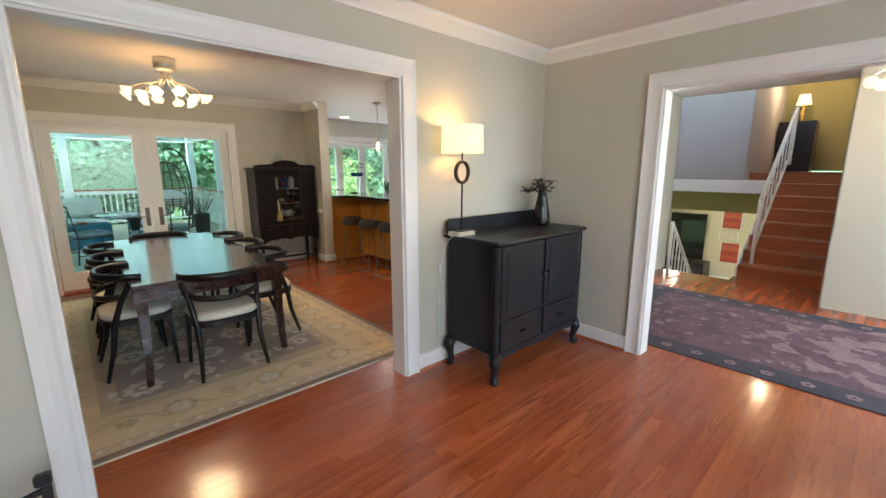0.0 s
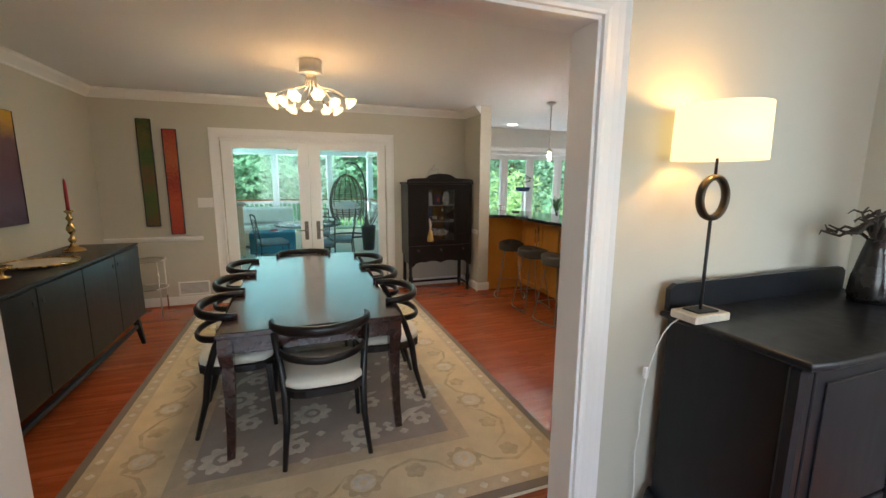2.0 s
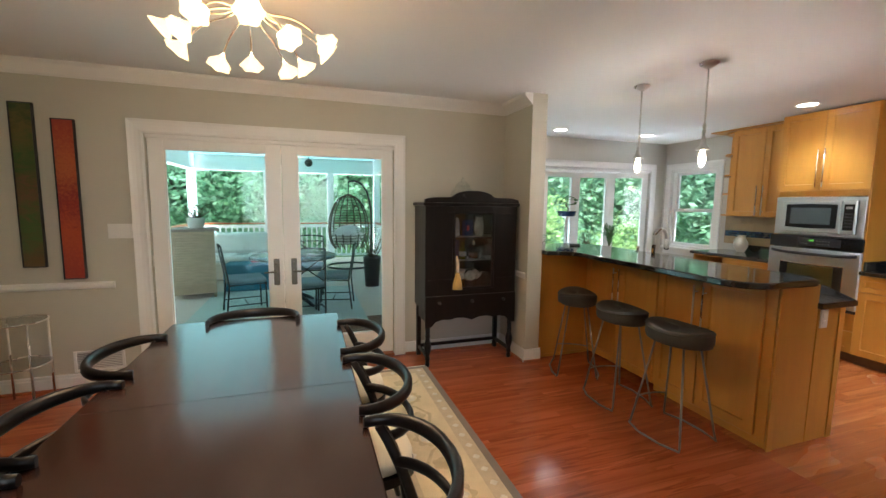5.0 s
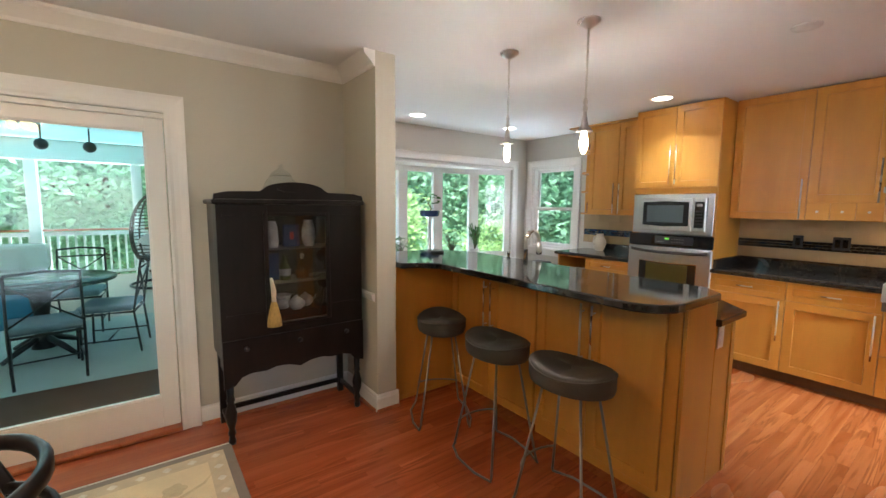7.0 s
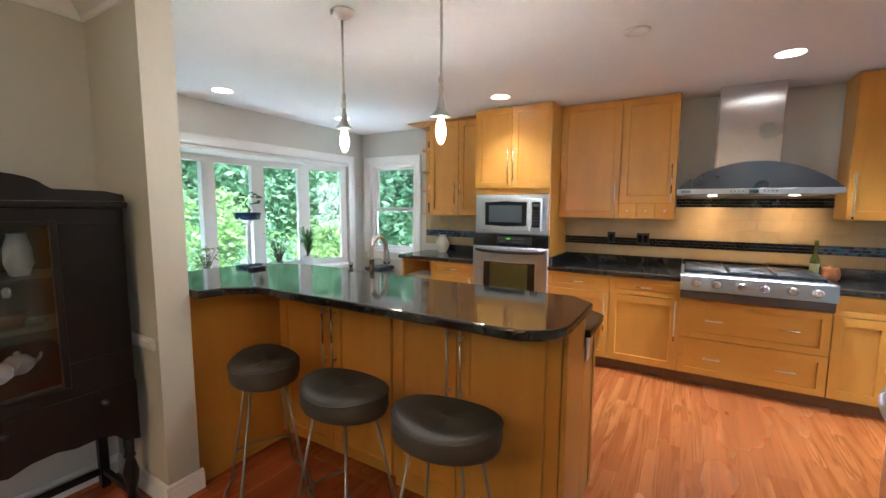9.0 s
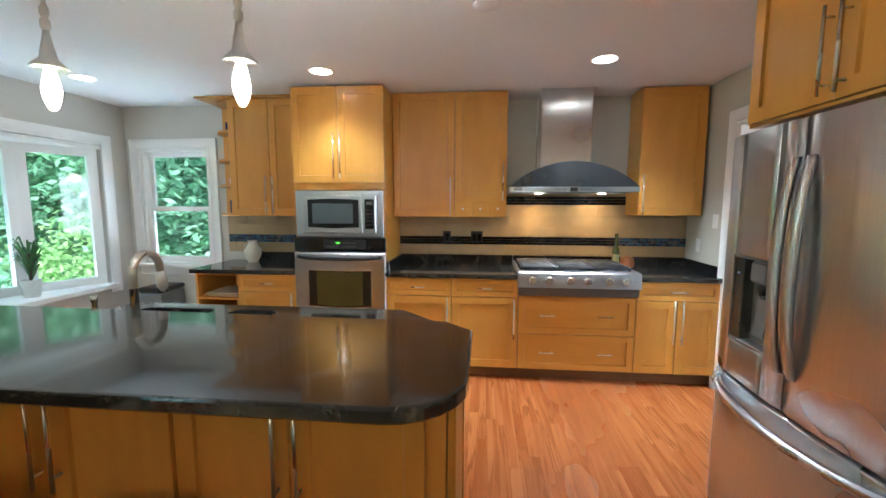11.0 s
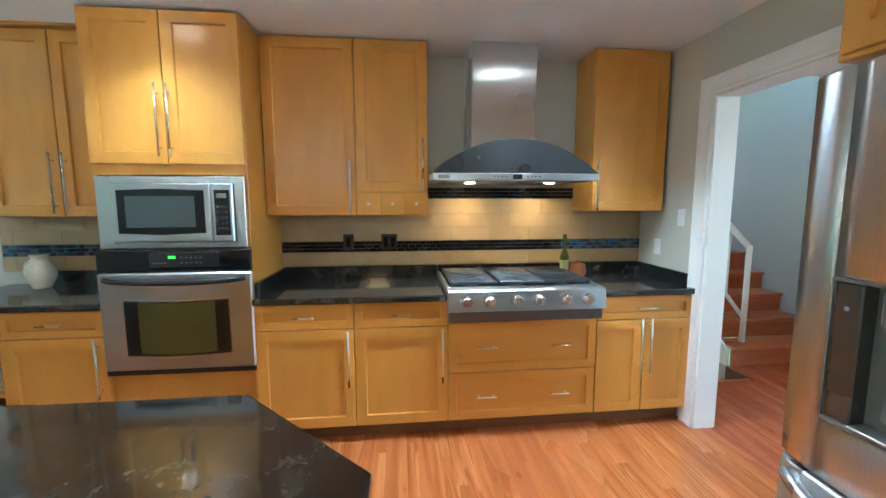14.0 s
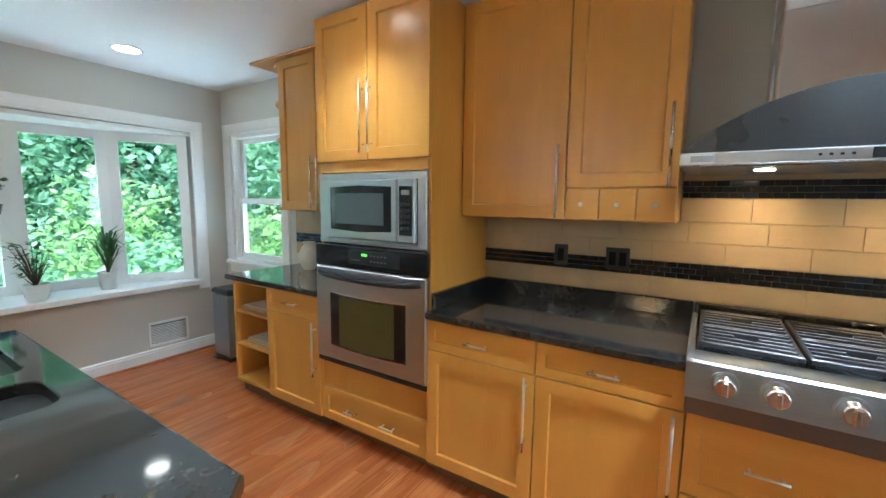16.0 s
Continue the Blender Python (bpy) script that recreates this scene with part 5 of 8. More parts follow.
# ---------------------------------------------------------------- peninsula with raised bar
PX = 3.70
c = cabinet("bar_cabinet", EASTWARD(PX, 6.058), 0.898, 0.30, 0.05, 1.03, [(0.02, 0.06, 0.468, 1.02, 0.433, 0.76, 0.36), (0.468, 0.06, 0.893, 1.02, 0.503, 0.76, 0.36)], [], False, "honey maple bar cabinet with two tall doors", "bar cabinets")
c = cabinet("bar_cabinet", EASTWARD(PX, 5.16), 0.86, 0.30, 0.05, 1.03, [(0.005, 0.06, 0.38, 1.02, 0.345, 0.76, 0.36), (0.38, 0.06, 0.80, 1.02, 0.415, 0.76, 0.36)], [], False, "honey maple bar cabinet with two tall doors", "bar cabinets")
part("plinth", Build().box(0.0, 0.004, 0.0, 0.86, 0.05, 0.049, 0), MAPLE_H, c)
c = cabinet("peninsula_cabinet", pose(4.69, 4.655, 0, 0, 0, 90), 1.575, 0.66, 0.105, 0.69, [], [], True, "honey maple kitchen-side cabinet under the sink")
for k in range(4):
    d = part("door", shaker(Build(), 0.393 * k + 0.004, 0.11, 0.393 * (k + 1) - 0.002, 0.868), MAPLE, c)
    part("handle", pull(0.393 * k + (0.353 if k % 2 == 0 else 0.04), 0.62, 0.3, True), NICKEL, d)
part("top_rail", Build().box(0.0, 0.0, 0.6905, 1.575, 0.025, 0.8735, 0.001).box(0.0, 0.0255, 0.6905, 0.02, 0.635, 0.8735, 0.001).box(0.0, 0.636, 0.6905, 1.575, 0.66, 0.8735, 0.001), MAPLE, c)
c = thing("end_panel", pose(3.70, 4.297, 0), "maple end panel of the peninsula with framed edges", "panel")
part("tall_panel", Build().box(0, -0.02, 0, 0.33, 0.0, 1.03, 0.003), MAPLE, c)
part("low_panel", Build().box(0.335, -0.02, 0, 0.60, 0.0, 0.873, 0.003), MAPLE, c)
part("angled_panel", Build().prism([(0.335, 0.001), (0.60, 0.001), (0.975, 0.35), (0.335, 0.35)], "z", 0.0, 0.873), MAPLE, c)
part("edge_strip", Build().box(-0.02, -0.026, 0, 0.03, -0.0205, 1.03, 0.002), MAPLE, c)
part("edge_strip", Build().box(0.535, -0.026, 0.0, 0.58, -0.0205, 0.873, 0.002), MAPLE, c)
c = thing("outlet", pose(4.085, 4.276, 0.81), "white outlet plate on the maple end panel", "outlet")
part("plate", Build().box(-0.035, -0.006, -0.058, 0.035, 0, 0.058, 0.003), WHITEPLASTIC, c)
for z in (-0.024, 0.024):
    part("socket", Build().box(-0.016, -0.009, z - 0.014, 0.016, -0.0065, z + 0.014, 0.002), WHITEPLASTIC, c)
# return panel between stub wall and bar
c = thing("bar_return_panel", pose(3.14, 6.06, 0), "maple panel closing the bar against the wall", "panel")
part("panel_board", Build().box(0.0, 0.0, 0.0, 0.86, 0.03, 1.03, 0.002), MAPLE, c)
part("plinth_strip", Build().box(0.017, -0.008, 0.0, 0.54, -0.0005, 0.03, 0.002), MAPLE_H, c)
part("inner_board", Build().box(0.0, 0.031, 0.0, 0.86, 0.50, 1.03, 0.002), MAPLE, c)

bar = [(3.14, 5.93), (3.26, 5.90)] + [(3.36, 5.78), (3.36, 4.41)] + [(3.36 + 0.18 * (1 - math.cos(radians(a))), 4.41 - 0.18 * math.sin(radians(a))) for a in (15, 30, 45, 60, 75, 90)] + [(3.92, 4.23), (4.02, 4.33), (4.06, 6.20), (3.90, 6.58), (3.14, 6.62)]
c = counter("bar_countertop", bar, 1.031, 1.072, "polished black granite raised bar top")
part("underside_cleat", Build().box(3.60, 4.40, 1.012, 3.675, 5.75, 1.030, 0.002), MAPLE_H, c)
lowc = thing("lower_countertop", pose(0, 0, 0), "polished black granite lower counter with sink cutouts", "countertop")


def holed(b, x0, y0, x1, y1, hx0, hy0, hx1, hy1, r, z0, z1):
    """A rectangle of slab with a round-cornered hole through it."""
    outer, inner = [], []
    for cx, cy, ox, oy, a0 in ((hx1 - r, hy1 - r, x1, y1, 0), (hx0 + r, hy1 - r, x0, y1, 90), (hx0 + r, hy0 + r, x0, y0, 180), (hx1 - r, hy0 + r, x1, y0, 270)):
        for k in range(7):
            a = radians(a0 + 15 * k)
            inner.append((cx + r * math.cos(a), cy + r * math.sin(a)))
            outer.append((ox, oy))
    e = 0.004
    n = len(inner)
    mx, my = (hx0 + hx1) / 2, (hy0 + hy1) / 2
    wide = [(mx + (x - mx) * 1.02, my + (y - my) * 1.02) for x, y in inner]
    for k in range(n):
        q = (k + 1) % n
        if outer[k] == outer[q]:
            b.face([(*outer[k], z1), (*wide[k], z1), (*wide[q], z1)][::-1])
        else:
            b.face([(*outer[k], z1), (*outer[q], z1), (*wide[q], z1), (*wide[k], z1)])
        b.face([(*wide[k], z1), (*wide[q], z1), (*inner[q], z1 - e), (*inner[k], z1 - e)], True)
        b.face([(*inner[k], z1 - e), (*inner[q], z1 - e), (*inner[q], z0), (*inner[k], z0)], True)
    return b


LX = 4.75
b = Build()
b.slab([(4.02, 4.25), (4.36, 4.25), (LX, 4.63), (LX, 5.20), (4.02, 5.20)], 0.876, 0.915, 0.007)
part("slab", b, GRANITE, lowc)
b = Build()
holed(b, 4.02, 5.193, LX - 0.006, 5.605, 4.22, 5.305, 4.655, 5.555, 0.06, 0.876, 0.915)
holed(b, 4.02, 5.605, LX - 0.006, 6.16, 4.22, 5.66, 4.655, 6.08, 0.06, 0.876, 0.915)
part("sink_slab", b, GRANITE, lowc, "granite with two round-cornered sink holes")
part("front_edge", Build().box(LX - 0.006, 5.194, 0.876, LX, 6.16, 0.915, 0.005), GRANITE, lowc)
part("end_slab", Build().box(4.02, 6.161, 0.876, LX, 6.25, 0.915, 0.004), GRANITE, lowc)
SINKGREY = plain("dark_sink_composite", (0.03, 0.03, 0.032), 0.35, var=0.1)
sk = thing("sink", pose(0, 0, 0), "undermount dark double-bowl sink with round corners", "sink")
for y0, y1 in ((5.305, 5.555), (5.66, 6.08)):
    b = Build()
    def bowl_ring(d, z):
        out = []
        for cx, cy, a0 in ((4.655, y1, 0), (4.22, y1, 90), (4.22, y0, 180), (4.655, y0, 270)):
            sx, sy = (1 if a0 in (0, 270) else -1), (1 if a0 in (0, 90) else -1)
            for k in range(5):
                a = radians(a0 + 22.5 * k)
                out.append((cx - sx * 0.06 + (0.06 - d) * math.cos(a), cy - sy * 0.06 + (0.06 - d) * math.sin(a), z))
        return out
    b.ring_strip([bowl_ring(-0.006, 0.875), bowl_ring(0.0, 0.874), bowl_ring(0.004, 0.74), bowl_ring(0.03, 0.708), bowl_ring(0.055, 0.705)])
    part("bowl", b, SINKGREY, sk)
    part("drain", Build().lathe([(0.04, 0.7055), (0.04, 0.708), (0.02, 0.709)], 14, (4.44, (y0 + y1) / 2, 0)), CHROME, sk)
f = thing("faucet", pose(4.15, 5.69, 0.9155), "tall stainless pull-down kitchen faucet", "faucet")
part("base_ring", Build().lathe([(0.032, 0), (0.032, 0.01), (0.022, 0.05), (0.017, 0.06)], 16), NICKEL, f)
part("spout", Build().tube([(0, 0, 0.05), (0, 0, 0.28)] + [(0.075 - 0.075 * math.cos(radians(a)), 0, 0.28 + 0.085 * math.sin(radians(a))) for a in range(20, 181, 20)] + [(0.155, 0, 0.22)], 0.017, 10), NICKEL, f)
part("spray_head", Build().tube([(0.153, 0, 0.27), (0.157, 0, 0.20), (0.158, 0, 0.17)], [0.020, 0.025, 0.021], 10), NICKEL, f)
part("lever", Build().tube([(0, 0.015, 0.07), (0, 0.05, 0.08), (-0.005, 0.075, 0.14)], [0.009, 0.008, 0.006], 8), NICKEL, f)
f = thing("soap_dispenser", pose(4.12, 5.85, 0.9155), "slim stainless soap dispenser beside the faucet", "dispenser")
part("stem", Build().lathe([(0.018, 0), (0.018, 0.012), (0.011, 0.02), (0.011, 0.16), (0.014, 0.17), (0.014, 0.19)], 12), NICKEL, f)

# stools
def stool(m):
    s = thing("bar_stool", m, "backless bar stool with dark leather seat and steel rod legs", "stool", "stools at the bar")
    ring = lambda sc, z: [(0.165 * sc * math.cos(2 * math.pi * j / 24), 0.215 * sc * math.sin(2 * math.pi * j / 24), z + (0.022 * (math.sin(2 * math.pi * j / 24) ** 2) if z > 0.695 else 0)) for j in range(24)]
    b = Build()
    b.ring_strip([ring(0.90, 0.630), ring(0.97, 0.637), ring(1.0, 0.66), ring(1.0, 0.697), ring(0.97, 0.713), ring(0.88, 0.719), ring(0.6, 0.711), ring(0.25, 0.706), ring(0.01, 0.705)])
    se = part("seat", b, LEATHER, s, "dished oval dark leather seat")
    part("seat_welt", Build().tube([(p[0], p[1], p[2]) for p in ring(0.992, 0.703)], 0.005, 6, loop=True), LEATHER, se)
    for sx in (-1, 1):
        pts = [(sx * 0.075, -0.10, 0.630), (sx * 0.16, -0.185, 0.03)] + [(sx * (0.16 + 0.008), -0.19 + 0.0 * k, 0.012) for k in (0,)] + [(sx * 0.20, -0.08, 0.010), (sx * 0.205, 0.08, 0.010), (sx * 0.168, 0.19, 0.012), (sx * 0.16, 0.185, 0.03), (sx * 0.075, 0.10, 0.630)]
        part("leg_frame", Build().tube(pts, 0.0065, 8), LEGSTEEL, s, "bent steel rod leg loop")
    part("footrest", Build().tube(bezier((-0.145, 0.165, 0.18), (-0.07, 0.24, 0.17), (0.07, 0.24, 0.17), (0.145, 0.165, 0.18), 8), 0.0055, 8), LEGSTEEL, s)
    part("brace", Build().tube([(-0.08, 0.0, 0.625), (0.08, 0.0, 0.625)], 0.012, 6), LEGSTEEL, s)
    return s


st = stool(pose(3.315, 5.685, 0.0, 0, 0, -28))
copy_thing(st, pose(3.30, 5.125, 0.0, 0, 0, -6))
copy_thing(st, pose(3.305, 4.62, 0.0, 0, 0, 4))

# pendants
def pendant(x, y):
    p = thing("pendant_lamp", pose(x, y, 0), "slim nickel pendant lamp with a bare glowing bulb", "pendant lamp", "pendants over the bar")
    part("canopy", Build().lathe([(0.062, H - 0.002), (0.062, H - 0.012), (0.04, H - 0.03), (0.012, H - 0.045)], 20), NICKEL, p)
    part("rod", Build().tube([(0, 0, H - 0.04), (0, 0, 2.06)], 0.006, 8), NICKEL, p)
    part("knuckle", Build().lathe([(0.006, 2.00), (0.013, 2.012), (0.013, 2.03), (0.007, 2.04), (0.012, 2.05), (0.012, 2.065), (0.006, 2.08)], 12), NICKEL, p)
    part("socket", Build().lathe([(0.045, 1.895), (0.047, 1.90), (0.022, 1.925), (0.017, 1.955), (0.012, 1.98), (0.008, 2.005)], 16), NICKEL, p)
    bu = part("bulb", Build().lathe([(0.006, 1.775), (0.014, 1.785), (0.022, 1.81), (0.025, 1.835), (0.020, 1.865), (0.013, 1.893)], 14), BULB, p, "glowing clear bulb")
    bu.visible_shadow = False
    return p


pendant(3.71, 5.49)
pendant(3.71, 4.89)
for lx, ly in ((4.26, 7.46), (5.64, 7.38), (5.66, 5.43), (5.59, 3.38)):
    r = thing("recessed_light", pose(lx, ly, H), "round glowing recessed ceiling light", "ceiling light", "recessed ceiling lights")
    part("trim_ring", Build().ring_strip([[(q * math.cos(j * math.pi / 14), q * math.sin(j * math.pi / 14), z) for j in range(28)] for q, z in ((0.098, -0.001), (0.096, -0.006), (0.080, -0.004), (0.078, -0.001))], caps=False), TRIM, r)
    d = part("lens", Build().lathe([(0.079, -0.0035), (0.001, -0.003)], 28), DISC, r, "glowing white lens")
    d.visible_shadow = False

# fridge
WESTBACK = pose(4.57, 3.03, 0, 0, 0, 180)
c = thing("refrigerator", WESTBACK, "stainless French-door refrigerator with dispenser and bottom freezer", "refrigerator")
part("body", Build().box(-0.016, 0.0, 0.03, 0.906, 0.70, 1.775, 0.004), GREYPLASTIC, c)
def bowed(b, x0, x1, z0, z1, bow=0.03, ease0=True, ease1=True):
    n = max(3, round((x1 - x0) / 0.04))
    rings = []
    for i in range(n + 1):
        x = x0 + (x1 - x0) * i / n
        u = x / 0.91 * 2 - 1
        f = -0.045 - bow * (1 - u * u)
        e = 0.010 if (i == 0 and ease0) or (i == n and ease1) else 0.0
        rings.append([(x, -0.004, z0), (x, f + e + 0.006, z0), (x, f + e, z0 + 0.008), (x, f + e, z1 - 0.008), (x, f + e + 0.006, z1), (x, -0.004, z1)])
    return b.ring_strip(rings, smooth=True)


b = Build()
bowed(b, -0.020, 0.095, 0.738, 1.80, ease1=False)
bowed(b, 0.345, 0.452, 0.738, 1.80, ease0=False)
bowed(b, 0.095, 0.345, 0.738, 0.905, ease0=False, ease1=False)
bowed(b, 0.095, 0.345, 1.28, 1.80, ease0=False, ease1=False)
part("left_door", b, STEEL_V, c)
part("right_door", bowed(Build(), 0.458, 0.907, 0.738, 1.80), STEEL_V, c)
dz = part("freezer_drawer", bowed(Build(), -0.020, 0.907, 0.06, 0.725), STEEL_V, c)
for x in (0.430, 0.505):
    pts = bezier((x, -0.080, 0.88), (x, -0.135, 1.02), (x, -0.135, 1.48), (x, -0.080, 1.665), 16)
    b = Build()
    rings = []
    for k, p in enumerate(pts):
        hw = 0.017 + 0.007 * math.sin(math.pi * k / 16)
        rings.append([(p.x - hw, p.y + 0.012, p.z), (p.x - hw, p.y, p.z), (p.x - hw * 0.6, p.y - 0.008, p.z), (p.x + hw * 0.6, p.y - 0.008, p.z), (p.x + hw, p.y, p.z), (p.x + hw, p.y + 0.012, p.z)])
    b.ring_strip(rings)
    part("door_handle", b, STEEL_V, c, "long bowed flat stainless handle")
part("drawer_handle", Build().tube(bezier((0.02, -0.055, 0.695), (0.22, -0.175, 0.67), (0.69, -0.175, 0.67), (0.89, -0.055, 0.695), 16), 0.020, 10, flat=0.9), STEEL_V, dz, "long bowed stainless drawer handle")
d = part("dispenser", Build().box(0.095, -0.010, 0.905, 0.345, -0.004, 1.28, 0).box(0.095, -0.062, 0.905, 0.100, -0.010, 1.28, 0).box(0.340, -0.068, 0.905, 0.345, -0.010, 1.28, 0).box(0.100, -0.062, 1.272, 0.340, -0.010, 1.28, 0).box(0.100, -0.066, 0.905, 0.340, -0.010, 0.915, 0), DISPENSER, c, "grey recessed water dispenser")
part("control_strip", Build().box(0.101, -0.058, 0.916, 0.165, -0.0105, 1.271, 0.004), plain("dark_steel_strip", (0.16, 0.15, 0.14), 0.25, 0.8, var=0.06), d, "dark steel control strip")
part("indicator", Build().box(0.128, -0.060, 1.20, 0.138, -0.0585, 1.21, 0), plain("pale_blue_mark", (0.35, 0.42, 0.62), 0.4), d)
part("nozzle", Build().box(0.195, -0.055, 1.175, 0.305, -0.0105, 1.268, 0.012), GREYPLASTIC, d)
part("spout", Build().lathe([(0.016, 1.13), (0.020, 1.174)], 12, (0.25, -0.032, 0)), BLACK, d)
part("paddle", Build().prism([(-0.0105, 1.12), (-0.022, 1.11), (-0.040, 0.96), (-0.030, 0.95), (-0.0105, 0.95)], "x", 0.215, 0.285), GREYPLASTIC, d)
part("drip_tray", Build().box(0.168, -0.070, 0.9155, 0.339, -0.0105, 0.922, 0.002), STEEL, d)
part("toe_grille", Build().box(0.01, -0.02, 0.005, 0.90, 0.02, 0.055, 0.004), BLACK, c)
for x in (0.06, 0.85):
    part("hinge_cover", Build().box(x - 0.04, 0.0, 1.776, x + 0.04, 0.10, 1.80, 0.005), GREYPLASTIC, c)
cabinet("over_fridge_cabinet", pose(4.60, 3.00, 0, 0, 0, 180), 0.97, 0.69, 1.84, 2.486, [(0.02, 1.85, 0.485, 2.48, 0.45, 2.02, 0.30), (0.485, 1.85, 0.95, 2.48, 0.52, 2.02, 0.30)], [], False, "deep honey maple cabinet above the refrigerator")
c = thing("fridge_side_panel", pose(3.63, 3.00, 0), "tall maple side panel beside the refrigerator", "panel")
part("panel_board", Build().box(-0.02, -0.69, 0, 0.0, 0.0, 2.486, 0.002), MAPLE, c)


# ---------------------------------------------------------------- dining room
def bar_between(b, a, c, w, d, w2=None, d2=None):
    """A tapered rectangular member from a to c; w along x, d along y."""
    w2, d2 = w2 or w, d2 or d
    rings = []
    for p, ww, dd in ((a, w, d), (c, w2, d2)):
        rings.append([(p[0] - ww / 2, p[1] - dd / 2, p[2]), (p[0] + ww / 2, p[1] - dd / 2, p[2]), (p[0] + ww / 2, p[1] + dd / 2, p[2]), (p[0] - ww / 2, p[1] + dd / 2, p[2])])
    return b.ring_strip(rings, smooth=False)


def band(b, pts, h, t, z_of):
    """A bent wooden band; pts in plan, h its height, t its thickness."""
    rings = []
    n = len(pts)
    for i, p in enumerate(pts):
        a, c = Vector(pts[max(0, i - 1)]), Vector(pts[min(n - 1, i + 1)])
        d = (c - a).normalized()
        q = Vector((-d.y, d.x))
        u = i / (n - 1)
        hh, tt = h(u), t(u)
        z = z_of(u)
        P = Vector(p)
        i0, o0 = P + q * tt / 2, P - q * tt / 2
        e = 0.25
        rings.append([(i0.x, i0.y, z + hh * e), (i0.x, i0.y, z + hh * (1 - e)), ((i0 * .7 + o0 * .3).x, (i0 * .7 + o0 * .3).y, z + hh), ((i0 * .3 + o0 * .7).x, (i0 * .3 + o0 * .7).y, z + hh),
                      (o0.x, o0.y, z + hh * (1 - e)), (o0.x, o0.y, z + hh * e), ((i0 * .3 + o0 * .7).x, (i0 * .3 + o0 * .7).y, z), ((i0 * .7 + o0 * .3).x, (i0 * .7 + o0 * .3).y, z)])
    return b.ring_strip(rings)


def dining_chair(m):
    """The sitter looks along +y; the bent rails close behind."""
    c = thing("dining_chair", m, "dark bentwood dining chair with curved rails and a cream seat", "chair", "chairs round the dining table")
    se = Build()
    def pad(sc, z, hump=0.0):
        out = []
        for j in range(28):
            a = 2 * math.pi * j / 28
            x, y = math.cos(a), math.sin(a)
            k = (abs(x) ** 4 + abs(y) ** 4) ** -0.25
            out.append((0.225 * sc * x * k * (1 + 0.06 * y), 0.215 * sc * y * k, z))
        return out
    se.ring_strip([pad(0.95, 0.425), pad(1.0, 0.435), pad(1.0, 0.455), pad(0.96, 0.470), pad(0.75, 0.482), pad(0.3, 0.486), pad(0.01, 0.486)])
    part("seat", se, CREAM, c, "cream upholstered seat pad")
    part("seat_frame", Build().ring_strip([pad(0.97, 0.375), pad(1.02, 0.38), pad(1.02, 0.42), pad(0.97, 0.424)], smooth=False), EBONY, c)
    for s in (-1, 1):
        b = Build()
        bar_between(b, (s * 0.20, 0.175, 0.40), (s * 0.215, 0.195, 0.0), 0.036, 0.036, 0.022, 0.022)
        part("front_leg", b, EBONY, c)
        b = Build().tube([(s * 0.225, -0.235, 0.0), (s * 0.205, -0.175, 0.22), (s * 0.205, -0.15, 0.40), (s * 0.225, -0.10, 0.56), (s * 0.248, -0.05, 0.67), (s * 0.257, -0.02, 0.722)], [0.013, 0.019, 0.022, 0.019, 0.018, 0.016], 8)
        part("back_leg", b, EBONY, c)
    crest = [(0.262 * math.cos(radians(a)), -0.01 + 0.20 * math.sin(radians(a))) for a in range(168, 373, 12)]
    part("crest_rail", band(Build(), crest, lambda u: 0.034 + 0.024 * math.sin(math.pi * u), lambda u: 0.022 + 0.012 * math.sin(math.pi * u), lambda u: 0.706 + 0.016 * abs(2 * u - 1)), EBONY, c, "horseshoe-shaped bent crest rail")
    mid = [(0.225 * math.cos(radians(a)), -0.06 + 0.165 * math.sin(radians(a))) for a in range(186, 355, 12)]
    part("lower_rail", band(Build(), mid, lambda u: 0.040, lambda u: 0.022, lambda u: 0.560 + 0.02 * abs(2 * u - 1)), EBONY, c)
    return c


ch = dining_chair(pose(0.765, 3.27, 0.012, 0, 0, 0))
for k, y in enumerate((3.72, 4.32, 4.94)):
    copy_thing(ch, pose(0.275, y, 0.012, 0, 0, -90 + (2, -3, 2)[k]))
    copy_thing(ch, pose(1.225, y + 0.02, 0.012, 0, 0, 90 + (-3, 2, -2)[k]))
copy_thing(ch, pose(0.71, 5.42, 0.012, 0, 0, 180))

# table
t = thing("dining_table", pose(0.73, 4.375, 0.012), "long dark walnut dining table with tapered legs", "table")
w, l = 0.495, 1.155
out = [(-w, -l), (w, -l), (w, l), (-w, l)]
part("tabletop", Build().slab(out, 0.690, 0.722, 0.006), WALNUT, t)
for s in (-1, 1):
    part("apron", Build().box(s * (w - 0.03), -l + 0.075, 0.595, s * (w - 0.055), l - 0.075, 0.689, 0.002), WALNUT, t)
    part("apron", Build().box(-w + 0.075, s * (l - 0.03), 0.595, w - 0.075, s * (l - 0.055), 0.689, 0.002), WALNUT, t)
    for q in (-1, 1):
        b = Build()
        rings = []
        for z, o, h in ((0.689, 0.040, 0.036), (0.60, 0.040, 0.036), (0.52, 0.044, 0.031), (0.35, 0.043, 0.026), (0.15, 0.036, 0.022), (0.0, 0.026, 0.020)):
            cx, cy = s * (w - o), q * (l - o)
            rings.append([(cx - h, cy - h, z), (cx + h, cy - h, z), (cx + h, cy + h, z), (cx - h, cy + h, z)])
        part("leg", b.ring_strip(rings[::-1], smooth=False), WALNUT, t, "tapered leg with a gentle outward curve")
part("leaf_seam", Build().box(-w + 0.002, -0.0015, 0.7215, w - 0.002, 0.0015, 0.7226, 0), EBONY, t)

